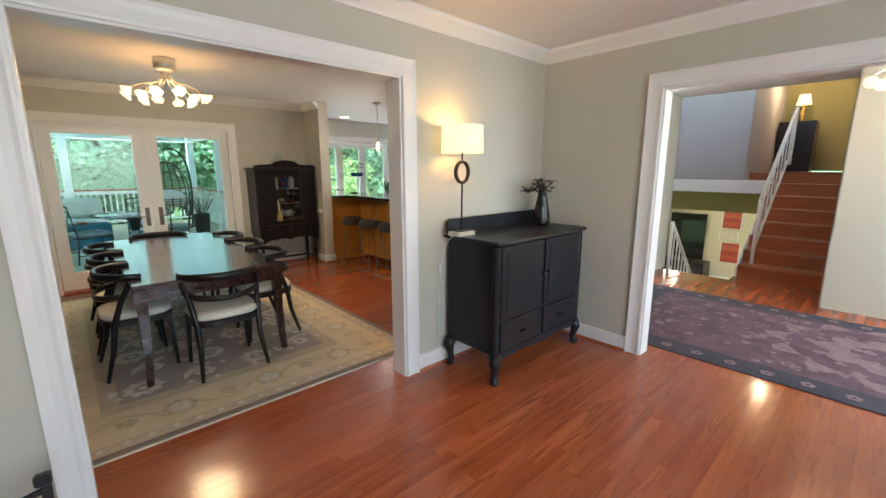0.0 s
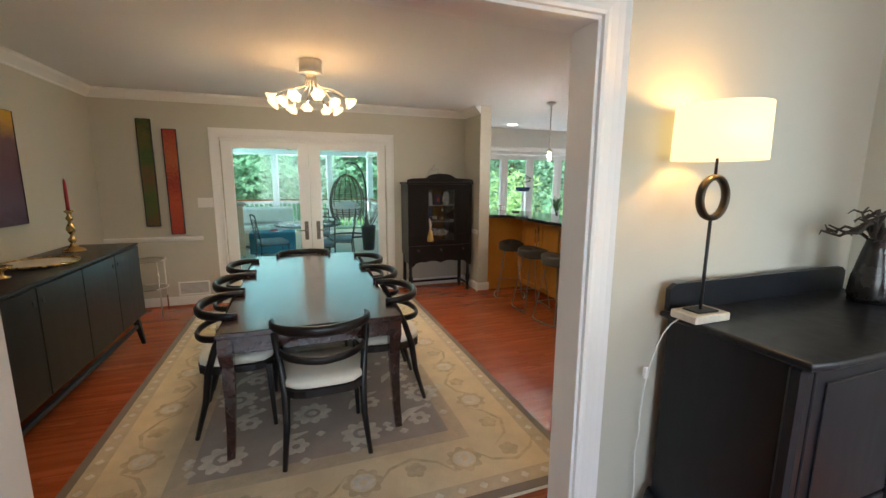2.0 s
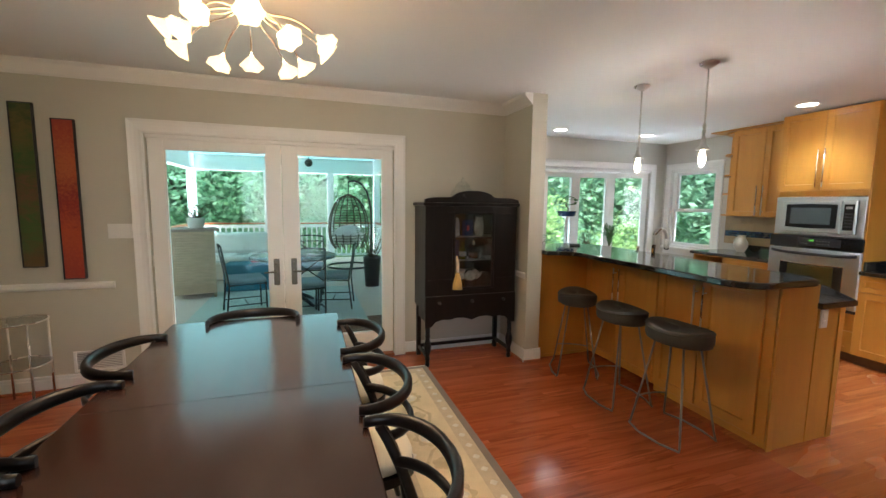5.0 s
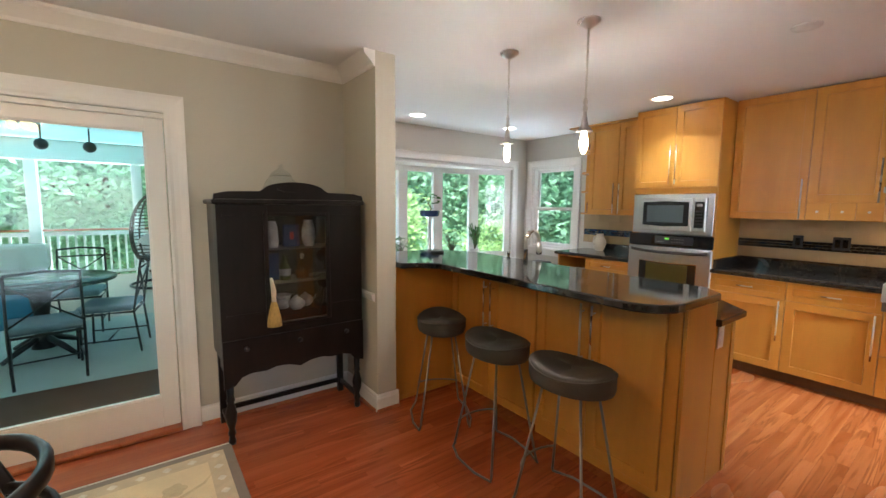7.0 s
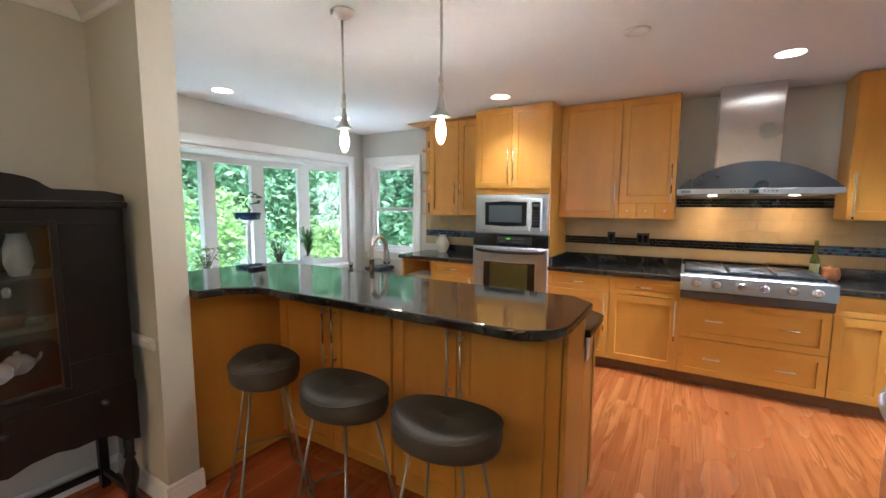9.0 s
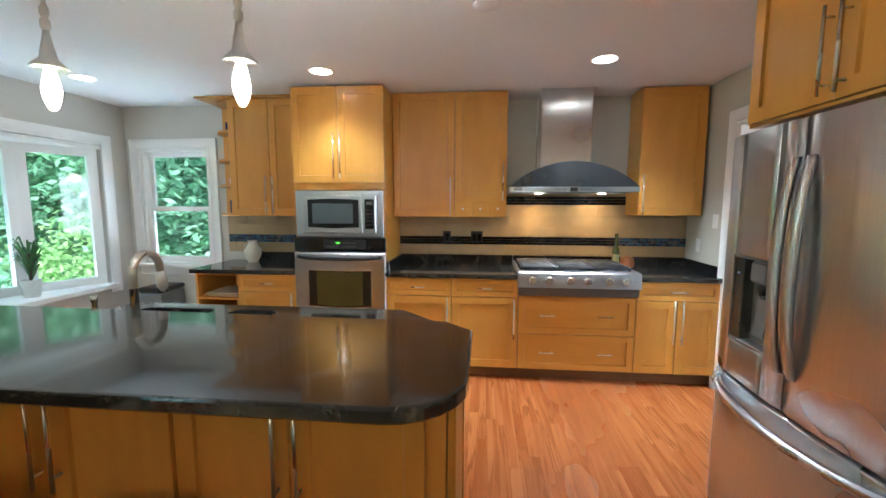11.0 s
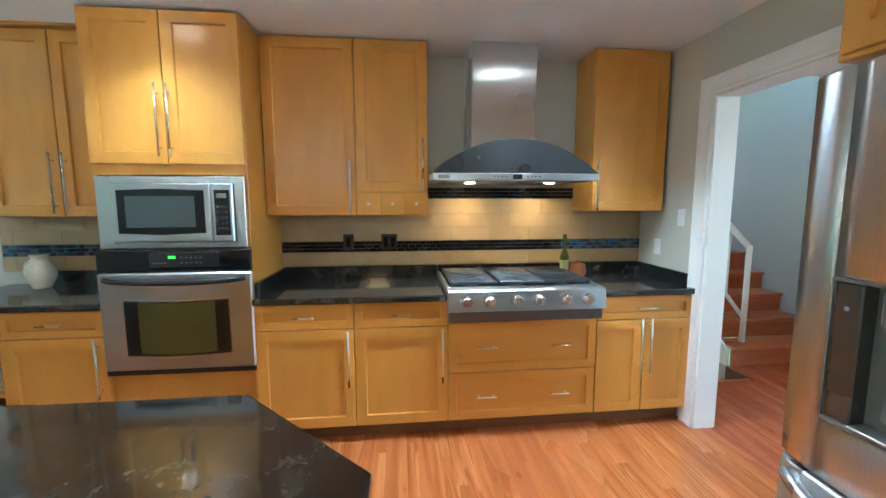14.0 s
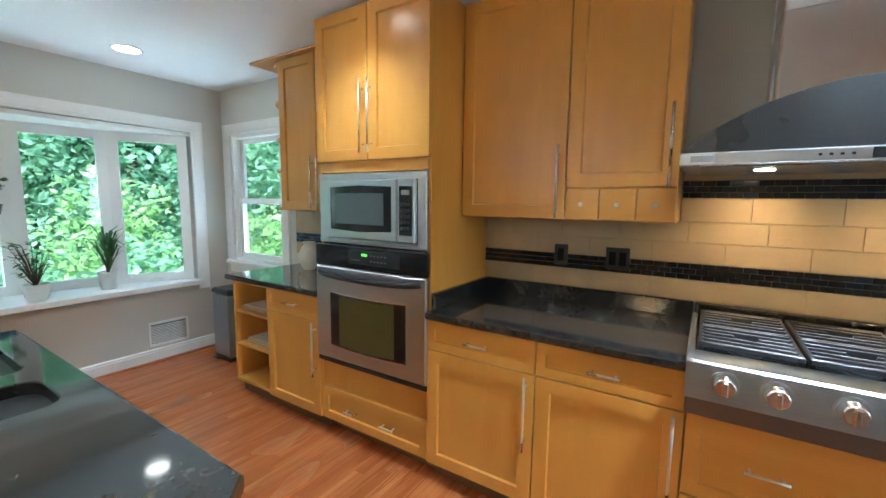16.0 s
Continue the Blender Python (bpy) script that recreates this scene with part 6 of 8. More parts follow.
# rug
def motif(b, x, y, r, petals, z, seed=0, inner=0.0):
    n = petals * 6
    pts = []
    for j in range(n):
        a = 2 * math.pi * j / n + seed
        k = r * (0.72 + 0.28 * abs(math.cos(petals * a / 2)))
        pts.append((x + k * math.cos(a), y + k * math.sin(a), z))
    if inner:
        c = [(x + r * inner * math.cos(2 * math.pi * j / n + seed), y + r * inner * math.sin(2 * math.pi * j / n + seed), z) for j in range(n)]
        for j in range(n):
            q = (j + 1) % n
            b.face([c[j], pts[j], pts[q], c[q]])
    else:
        b.face(pts)


def stroke(b, pts, w, z):
    pts = [Vector(p) for p in pts]
    n = len(pts)
    e = []
    for i, p in enumerate(pts):
        d = (pts[min(n - 1, i + 1)] - pts[max(0, i - 1)]).normalized()
        q = Vector((-d.y, d.x)) * w * (0.25 + math.sin(math.pi * i / (n - 1)))
        e.append((p + q, p - q))
    for (a, c), (d, f) in zip(e, e[1:]):
        b.face([(c.x, c.y, z), (f.x, f.y, z), (d.x, d.y, z), (a.x, a.y, z)])


r = thing("dining_rug", pose(0, 0, 0), "large taupe and gold floral wool rug under the table", "rug")
X0, X1, Y0, Y1 = -0.50, 2.055, 2.51, 6.16
part("rug_edge", Build().box(X0, Y0, 0.0005, X1, Y1, 0.0085, 0.003), RUG_EDGE, r)
part("fringe", Build().box(X0 + 0.01, Y0 - 0.018, 0.0005, X1 - 0.01, Y0 - 0.001, 0.006, 0.002), FRINGE, r, "pale rug fringe")
part("fringe", Build().box(X0 + 0.01, Y1 + 0.001, 0.0005, X1 - 0.01, Y1 + 0.018, 0.006, 0.002), FRINGE, r, "pale rug fringe")
part("guard_band", Build().box(X0 + 0.05, Y0 + 0.05, 0.0086, X1 - 0.05, Y1 - 0.05, 0.0098, 0), RUG_BAND, r)
part("border", Build().box(X0 + 0.14, Y0 + 0.14, 0.0099, X1 - 0.14, Y1 - 0.14, 0.0106, 0), RUG_BORDER, r, "gold-beige rug border")
part("inner_band", Build().box(X0 + 0.48, Y0 + 0.48, 0.0107, X1 - 0.48, Y1 - 0.48, 0.0112, 0), RUG_BAND, r)
part("field", Build().box(X0 + 0.58, Y0 + 0.58, 0.0113, X1 - 0.58, Y1 - 0.58, 0.0118, 0), RUG_FIELD, r, "dark taupe rug field")
rng = random.Random(11)
fl, br, bi = Build(), Build(), Build()
for iy in range(8):
    for ix in range(4):
        x = X0 + 0.76 + ix * 0.375 + (0.06 if iy % 2 else -0.04)
        y = Y0 + 0.74 + iy * 0.31 + rng.uniform(-0.03, 0.03)
        if (ix + iy) % 2 == 0:
            motif(fl, x, y, 0.125, 9, 0.0124, rng.random(), 0.42)
            motif(fl, x, y, 0.030, 6, 0.0124, rng.random())
        else:
            motif(fl, x, y, 0.075, 6, 0.0124, rng.random(), 0.3)
            stroke(fl, [(x - 0.14, y - 0.04), (x - 0.10, y + 0.04), (x - 0.03, y + 0.10), (x + 0.07, y + 0.13)], 0.026, 0.0124)
        for _ in range(3):
            a = rng.uniform(0, 6.3)
            motif(fl, x + 0.17 * math.cos(a), y + 0.15 * math.sin(a), 0.028, 4, 0.0124, a)
tagged(part("flower_pattern", fl, RUG_FLOWER, r, "ivory woven flower pattern"), kind="stuff")
def round_border(step, off, fn):
    L, M = X1 - X0 - 2 * off, Y1 - Y0 - 2 * off
    nx, ny = round(L / step), round(M / step)
    for i in range(nx + 1):
        for y in (Y0 + off, Y1 - off):
            fn(X0 + off + L * i / nx, y, True, i)
    for i in range(1, ny):
        for x in (X0 + off, X1 - off):
            fn(x, Y0 + off + M * i / ny, False, i)
def bordermotif(x, y, flat, i):
    if i % 2 == 0:
        motif(br, x, y, 0.105, 8, 0.0112, 0.3, 0.62)
        motif(bi, x, y, 0.06, 7, 0.0113, 0.1, 0.3)
    else:
        motif(br, x, y, 0.06, 5, 0.0112, 0.9)
        s = 1 if i % 4 == 1 else -1
        if flat:
            stroke(br, [(x - 0.22, y - s * 0.06), (x - 0.13, y + s * 0.05), (x, y + s * 0.09), (x + 0.13, y + s * 0.02), (x + 0.2, y - s * 0.08)], 0.010, 0.0113)
        else:
            stroke(br, [(x - s * 0.06, y - 0.22), (x + s * 0.05, y - 0.13), (x + s * 0.09, y), (x + s * 0.02, y + 0.13), (x - s * 0.08, y + 0.2)], 0.010, 0.0113)
round_border(0.27, 0.31, bordermotif)
round_border(0.12, 0.095, lambda x, y, f, i: motif(bi, x, y, 0.022, 4, 0.0103, 0.4 * i))
tagged(part("scroll_pattern", br, RUG_BROWN, r, "brown woven scroll pattern"), kind="stuff")
tagged(part("rosette_pattern", bi, RUG_FLOWER, r), kind="stuff")

# chandelier
c = thing("chandelier", pose(0.83, 4.66, 0), "nickel ceiling chandelier with many small lit glass cups", "chandelier")
part("canopy", Build().lathe([(0.088, H - 0.002), (0.090, H - 0.006), (0.090, H - 0.085), (0.084, H - 0.095), (0.10, H - 0.10), (0.10, H - 0.108), (0.03, H - 0.112)], 28), NICKEL, c)
na = 12
for k in range(na):
    a = 2 * math.pi * k / na + 0.1
    ro = (0.285, 0.24, 0.30)[k % 3]
    zt = (2.20, 2.16, 2.18)[k % 3]
    ca, sa = math.cos(a), math.sin(a)
    p = bezier((0.035 * ca, 0.035 * sa, H - 0.11), (0.05 * ca, 0.05 * sa, 2.20), (ro * 0.5 * ca, ro * 0.5 * sa, 2.31 + 0.03 * (k % 2)), (ro * ca, ro * sa, zt), 12)
    arm = part("arm", Build().tube(p, 0.005, 6), CHROME, c)
    tl = Vector((ca * 0.62, sa * 0.62, -0.55)).normalized()
    b0 = Vector((ro * ca, ro * sa, zt))
    side = tl.cross(Vector((0, 0, 1))).normalized()
    up = side.cross(tl)
    rings = []
    for dist, r0 in ((-0.006, 0.009), (0.008, 0.014), (0.024, 0.028), (0.042, 0.042), (0.055, 0.051)):
        ring = []
        for j in range(24):
            th = 2 * math.pi * j / 24
            rr = r0 * (1 + (0.10 * math.cos(6 * th) if dist > 0.03 else 0.0))
            ring.append(b0 + tl * dist + (side * math.cos(th) + up * math.sin(th)) * rr)
        rings.append(ring)
    q = part("glass_cup", Build().ring_strip(rings, caps=False), BULBGLASS, arm, "scalloped lit glass cup")
    q.visible_shadow = False
    bu = part("bulb", Build().ball(tuple(b0 + tl * 0.030), 0.016, 8), CUPBULB, arm)
    bu.visible_shadow = False

# sideboard
s = thing("sideboard", pose(-1.22, 4.30, 0), "long dark brown sideboard on slanted legs against the wall", "sideboard")
part("body", Build().box(-0.0, -1.06, 0.27, 0.485, 1.06, 0.93, 0.006), EBONY, s)
part("top", Build().box(-0.01, -1.07, 0.9305, 0.495, 1.07, 0.95, 0.004), EBONY, s)
for k in range(4):
    y0 = -1.05 + k * 0.525
    d = part("door", Build().box(0.4855, y0 + 0.004, 0.285, 0.50, y0 + 0.521, 0.922, 0.003), EBONY, s)
    part("finger_pull", Build().box(0.5005, y0 + (0.47 if k % 2 == 0 else 0.035), 0.83, 0.507, y0 + (0.49 if k % 2 == 0 else 0.055), 0.86, 0.002), IRON, d)
for y in (-0.98, 0.98):
    for x in (0.05, 0.44):
        part("leg", bar_between(Build(), (x, y, 0.269), (x + (0.03 if x > 0.2 else -0.03), y + (0.04 if y > 0 else -0.04), 0.0), 0.05, 0.05, 0.028, 0.028), EBONY, s)
part("stretcher", Build().box(0.43, -0.96, 0.17, 0.46, 0.96, 0.20, 0.003), EBONY, s)
part("stretcher", Build().box(0.03, -0.96, 0.17, 0.06, 0.96, 0.20, 0.003), EBONY, s)

# things on the sideboard
c = thing("candlestick", pose(-1.03, 4.97, 0.951), "turned brass candlestick with a tall red candle", "candlestick")
part("stick", Build().lathe([(0.075, 0), (0.078, 0.008), (0.07, 0.018), (0.045, 0.032), (0.022, 0.05), (0.016, 0.07), (0.026, 0.085), (0.028, 0.10), (0.015, 0.115), (0.012, 0.135), (0.024, 0.15), (0.033, 0.175), (0.028, 0.20), (0.014, 0.225), (0.012, 0.24), (0.023, 0.255), (0.024, 0.27), (0.012, 0.285), (0.016, 0.305), (0.030, 0.315), (0.030, 0.322), (0.015, 0.33)], 20), BRASS, c)
part("candle", Build().lathe([(0.0125, 0.325), (0.011, 0.50), (0.008, 0.555), (0.002, 0.572)], 12), CANDLE, c, "tapered red wax candle")
c = thing("serving_tray", pose(-1.0, 4.42, 0.951), "round cream and brass serving tray on the sideboard", "tray")
part("tray_plate", Build().lathe([(0.20, 0), (0.215, 0.006), (0.19, 0.010), (0.001, 0.010)], 32), CERAMIC, c)
part("tray_rim", Build().tube([(0.212 * math.cos(j * math.pi / 16), 0.212 * math.sin(j * math.pi / 16), 0.012) for j in range(32)], 0.008, 6, loop=True), BRASS, c)
c = thing("brass_dish", pose(-0.97, 3.98, 0.951), "small brass footed dish on the sideboard", "dish")
part("bowl", Build().lathe([(0.04, 0), (0.045, 0.005), (0.015, 0.015), (0.015, 0.04), (0.05, 0.055), (0.055, 0.07), (0.045, 0.062)], 18), BRASS, c)

# wall art, plates and vents
def canvas(name, m, w, h, mat, edge, label, frame_w=0.008, depth=0.03):
    c = thing(name, m, label, "wall art")
    part("canvas", Build().box(-w / 2, -depth + 0.004, -h / 2, w / 2, -depth + 0.010, h / 2, 0.001), mat, c)
    b = Build()
    b.box(-w / 2 - frame_w, -depth, -h / 2 - frame_w, -w / 2 - 0.0005, -0.001, h / 2 + frame_w, 0.002).box(w / 2 + 0.0005, -depth, -h / 2 - frame_w, w / 2 + frame_w, -0.001, h / 2 + frame_w, 0.002)
    b.box(-w / 2, -depth, h / 2 + 0.0005, w / 2, -0.001, h / 2 + frame_w, 0.002).box(-w / 2, -depth, -h / 2 - frame_w, w / 2, -0.001, -h / 2 - 0.0005, 0.002)
    part("frame", b, edge, c)
    return c


canvas("narrow_panel", pose(-0.905, 6.529, 1.585), 0.125, 1.19, GREENART, IRON, "tall narrow green and brown framed art panel")
canvas("narrow_panel", pose(-0.665, 6.529, 1.485), 0.125, 1.19, REDART, IRON, "tall narrow red mosaic framed art panel")
canvas("painting", pose(-1.399, 4.565, 1.60, 0, 0, 90), 1.15, 0.86, SUNSETART, EBONY, "unframed abstract canvas in purple with a yellow sky", 0.003, 0.035)
def plate(m, w, label, toggles):
    c = thing("switch_plate", m, label, "light switch")
    part("plate", Build().box(-w / 2, -0.006, -0.058, w / 2, -0.0005, 0.058, 0.003), WHITEPLASTIC, c)
    for k in range(toggles):
        x = (k - (toggles - 1) / 2) * 0.046
        part("toggle", Build().box(x - 0.016, -0.010, -0.033, x + 0.016, -0.0065, 0.033, 0.002), WHITEPLASTIC, c)
    return c


plate(pose(-0.36, 6.529, 1.25), 0.165, "white three-gang switch plate on the wall", 3)
plate(pose(6.12, 2.301, 1.36, 0, 0, 180), 0.075, "white switch plate by the doorway", 1)
plate(pose(6.36, 2.301, 1.14, 0, 0, 180), 0.075, "white outlet plate above the counter", 1)
def vent(m, w, h, label):
    c = thing("wall_vent", m, label, "vent")
    b = Build().box(-w / 2, -0.010, -h / 2, -w / 2 + 0.02, 0, h / 2, 0.002).box(w / 2 - 0.02, -0.010, -h / 2, w / 2, 0, h / 2, 0.002)
    b.box(-w / 2 + 0.02, -0.010, h / 2 - 0.02, w / 2 - 0.02, 0, h / 2, 0.002).box(-w / 2 + 0.02, -0.010, -h / 2, w / 2 - 0.02, 0, -h / 2 + 0.02, 0.002)
    part("frame", b, TRIM, c)
    part("backing", Build().box(-w / 2 + 0.02, -0.003, -h / 2 + 0.02, w / 2 - 0.02, -0.001, h / 2 - 0.02, 0), GREYPLASTIC, c)
    n = int((h - 0.04) / 0.014)
    for i in range(n):
        z = -h / 2 + 0.024 + i * 0.014
        part("slat", Build().box(-w / 2 + 0.02, -0.008, z, w / 2 - 0.02, -0.004, z + 0.006, 0), TRIM, c)
    return c


vent(pose(-0.56, 6.529, 0.215), 0.34, 0.17, "white louvred wall vent near the floor")
vent(pose(6.02, 7.944, 0.25), 0.33, 0.22, "white louvred wall vent below the bow window")

# glass side table in the corner
c = thing("glass_side_table", pose(-0.95, 6.32, 0), "small round glass and metal side table in the corner", "side table")
for z in (0.30, 0.62):
    part("glass_shelf", Build().lathe([(0.17, z), (0.17, z + 0.008)], 24), VESSEL, c)
    part("ring", Build().tube([(0.172 * math.cos(j * math.pi / 12), 0.172 * math.sin(j * math.pi / 12), z + 0.004) for j in range(24)], 0.006, 6, loop=True), NICKEL, c)
for k in range(4):
    a = radians(45 + 90 * k)
    part("leg", Build().tube([(0.172 * math.cos(a), 0.172 * math.sin(a), 0), (0.172 * math.cos(a), 0.172 * math.sin(a), 0.63)], 0.008, 6), NICKEL, c)

# ---------------------------------------------------------------- china cabinet
CM = pose(2.03, 6.13, 0)
c = thing("china_cabinet", CM, "black-painted antique china cabinet with a glazed centre door", "cabinet")
W, D, ZB, ZT = 0.90, 0.37, 0.52, 1.475
b = Build()
b.box(0, 0.012, ZB, 0.02, D, ZT, 0.003).box(W - 0.02, 0.012, ZB, W, D, ZT, 0.003).box(0.02, D - 0.015, ZB, W - 0.02, D, ZT, 0).box(0.02, 0.012, ZB, W - 0.02, D - 0.015, ZB + 0.02, 0).box(0.02, 0.012, ZT - 0.02, W - 0.02, D - 0.015, ZT, 0)
part("body", b, EBONY, c)
b = Build()
gx0, gx1, gz0, gz1 = 0.278, 0.642, 0.73, 1.405
b.box(0.0, -0.002, 0.52, gx0, 0.012, ZT, 0.002).box(gx1, -0.002, 0.52, W, 0.012, ZT, 0.002).box(gx0, -0.002, 0.52, gx1, 0.012, gz0, 0).box(gx0, -0.002, gz1, gx1, 0.012, ZT, 0)
part("front", b, EBONY, c)
d = part("glass_door", Build().box(gx0 - 0.025, -0.016, gz0 - 0.02, gx0, -0.003, gz1 + 0.02, 0.004).box(gx1, -0.016, gz0 - 0.02, gx1 + 0.025, -0.003, gz1 + 0.02, 0.004).box(gx0, -0.016, gz1, gx1, -0.003, gz1 + 0.02, 0.004).box(gx0, -0.016, gz0 - 0.02, gx1, -0.003, gz0, 0.004), EBONY, c)
g = part("pane", Build().box(gx0, -0.010, gz0, gx1, -0.006, gz1, 0), VESSEL, d)
g.visible_shadow = False
for z in (0.955, 1.175):
    part("shelf", Build().box(0.021, 0.03, z, W - 0.021, D - 0.02, z + 0.015, 0.002), EBONY, c)
for x0, x1 in ((0.03, 0.26), (0.66, 0.87)):
    for z in (0.80, 1.40):
        part("side_moulding", Build().box(x0, -0.007, z, x1, -0.0025, z + 0.012, 0.001), EBONY, c)
part("cornice", Build().box(-0.02, -0.02, ZT + 0.001, W + 0.02, D + 0.01, ZT + 0.03, 0.008), EBONY, c)
crest = [(-0.01, ZT + 0.031), (W + 0.01, ZT + 0.031), (W + 0.005, ZT + 0.06), (W - 0.06, ZT + 0.075), (0.66, ZT + 0.08)] + [(0.45 + 0.19 * math.cos(radians(a)), ZT + 0.085 + 0.055 * math.sin(radians(a))) for a in range(10, 171, 16)] + [(0.24, ZT + 0.08), (0.06, ZT + 0.075), (-0.005, ZT + 0.06)]
part("crest", Build().prism(crest, "y", -0.012, 0.02), EBONY, c, "arched black crest board")
part("crest_carving", Build().prism([(0.45 + 0.11 * math.cos(radians(a)), ZT + 0.095 + 0.02 * math.sin(radians(a))) for a in range(0, 360, 24)], "y", -0.020, -0.0125), EBONY, c)
apron = [(0.0, 0.660), (0.0, 0.365), (0.06, 0.380), (0.10, 0.425), (0.16, 0.440), (0.24, 0.435), (0.30, 0.450), (0.38, 0.445), (0.45, 0.420), (0.52, 0.445), (0.60, 0.450), (0.66, 0.435), (0.74, 0.440), (0.80, 0.425), (0.84, 0.380), (W, 0.365), (W, 0.660)]
part("drawer_front", Build().prism(apron, "y", -0.014, -0.0025), EBONY, c, "scalloped black drawer front")
for x in (0.13, 0.45, 0.77):
    part("drawer_pull", Build().lathe([(0.014, 0), (0.010, 0.008), (0.016, 0.018), (0.001, 0.024)], 10, (0, 0, 0)), IRON, c).matrix_local = pose(x, -0.014, 0.60, 90)
for x in (0.035, W - 0.035):
    part("front_leg", Build().lathe([(0.018, 0), (0.022, 0.02), (0.016, 0.05), (0.024, 0.07), (0.016, 0.10), (0.030, 0.15), (0.034, 0.20), (0.022, 0.25), (0.018, 0.27), (0.026, 0.28), (0.020, 0.30), (0.026, 0.515)], 14, (x, 0.025, 0)), EBONY, c)
    part("back_leg", Build().box(x - 0.02, D - 0.045, 0, x + 0.02, D - 0.005, 0.519, 0.003), EBONY, c)
    part("side_stretcher", Build().box(x - 0.012, 0.03, 0.075, x + 0.012, D - 0.045, 0.105, 0.003), EBONY, c)
    part("side_apron", Build().box(x - 0.008, 0.0, 0.40, x + 0.008, D - 0.005, 0.519, 0.002), EBONY, c)
part("back_stretcher", Build().box(0.05, D - 0.035, 0.075, W - 0.05, D - 0.01, 0.105, 0.003), EBONY, c)

def vessel(name, x, z, prof, mat, label, cat, y=0.17):
    v = thing(name, CM @ pose(x, y, z), label, cat, "things in the china cabinet")
    part("vessel_body", Build().lathe(prof, 16), mat, v)
    return v


vessel("tall_mug", 0.34, 1.191, [(0.035, 0), (0.045, 0.03), (0.042, 0.12), (0.028, 0.17), (0.024, 0.175)], CHINA, "tall pinkish ceramic tankard in the cabinet", "mug")
vessel("ceramic_vase", 0.585, 1.191, [(0.03, 0), (0.048, 0.05), (0.045, 0.12), (0.03, 0.17), (0.035, 0.18)], CHINA, "white ceramic vase in the cabinet", "vase")
v = thing("dark_box", CM @ pose(0.47, 0.2, 1.191), "dark box with a red label in the cabinet", "box", "things in the china cabinet")
part("box_body", Build().box(-0.055, -0.03, 0, 0.055, 0.03, 0.15, 0.004), BLUEPOT, v)
part("label_patch", Build().box(-0.012, -0.033, 0.05, 0.014, -0.0305, 0.10, 0.001), CANDLE, v)
v = vessel("green_bottle", 0.42, 0.971, [(0.034, 0), (0.036, 0.01), (0.036, 0.09), (0.016, 0.12), (0.013, 0.16), (0.015, 0.165)], OLIVEGLASS, "dark green bottle with a white label", "bottle")
part("label_band", Build().lathe([(0.0368, 0.03), (0.0368, 0.075)], 16, caps=False), CHINA, v)
for x in (0.53, 0.61):
    vessel("decanter", x, 0.971, [(0.04, 0), (0.05, 0.015), (0.045, 0.06), (0.014, 0.10), (0.012, 0.13), (0.02, 0.14), (0.012, 0.16), (0.02, 0.185), (0.002, 0.2)], VESSEL, "stoppered clear glass decanter", "decanter")
for x in (0.40, 0.47, 0.55):
    v = vessel("teapot", x, 0.776, [(0.03, 0), (0.05, 0.02), (0.052, 0.05), (0.03, 0.075), (0.012, 0.08), (0.012, 0.09), (0.002, 0.096)], CHINA, "small white and blue china pot", "teapot", 0.10 if x == 0.47 else 0.17)
    part("spout", Build().tube([(0.045, 0, 0.03), (0.07, 0, 0.05), (0.075, 0, 0.07)], [0.012, 0.008, 0.006], 6), CHINA, v)
v = thing("navy_box", CM @ pose(0.345, 0.2, 0.971), "upright navy blue box in the cabinet", "box", "things in the china cabinet")
part("box_body", Build().box(-0.038, -0.03, 0, 0.038, 0.03, 0.17, 0.003), BLUEPOT, v)
part("box_lid", Build().box(-0.039, -0.031, 0.1705, 0.039, 0.031, 0.182, 0.002), BLUEPOT, v)
AMBER = plain("amber_spirit", (0.16, 0.05, 0.012), 0.12, var=0.1, bump=0)
v = thing("decanter", CM @ pose(0.545, 0.2, 0.971), "round glass decanter half full of amber spirit", "decanter", "things in the china cabinet")
part("liquid", Build().lathe([(0.001, 0.003), (0.040, 0.003), (0.050, 0.03), (0.048, 0.05), (0.001, 0.051)], 18), AMBER, v, "amber liquid")
part("decanter_body", Build().lathe([(0.042, 0), (0.053, 0.03), (0.050, 0.06), (0.030, 0.085), (0.013, 0.10), (0.013, 0.125), (0.018, 0.13)], 18), VESSEL, v)
part("stopper", Build().lathe([(0.011, 0.1305), (0.013, 0.14), (0.016, 0.155), (0.008, 0.17), (0.001, 0.172)], 12), CERAMIC, v)
vessel("stem_glass", 0.625, 0.971, [(0.025, 0), (0.006, 0.008), (0.004, 0.06), (0.02, 0.08), (0.026, 0.12), (0.024, 0.15)], VESSEL, "clear stemmed glass in the cabinet", "glass")
for dz in (0.0, 0.047):
    vessel("china_bowl", 0.40, 0.776 + dz, [(0.022, 0), (0.026, 0.006), (0.048, 0.030), (0.056, 0.046), (0.052, 0.046), (0.02, 0.010)], CHINA, "white and blue china bowl stacked in the cabinet", "bowl")
t = thing("tassel", CM @ pose(0.285, -0.066, 0.73), "gold and cream tassel hanging on the cabinet door", "tassel")
part("skirt", Build().lathe([(0.045, 0.0), (0.040, 0.05), (0.022, 0.13), (0.014, 0.15)], 12), plain("gold_thread", (0.50, 0.33, 0.10), 0.7, var=0.3, scale=30, stretch=(6, 6, 1)), t)
part("cord", Build().tube([(0, 0, 0.15), (0.0, 0, 0.22), (-0.012, 0.004, 0.30)], [0.012, 0.016, 0.008], 8), CERAMIC, t)
j = thing("glass_jar", CM @ pose(0.42, 0.20, ZT + 0.0305), "clear lidded glass jar on top of the cabinet", "jar")
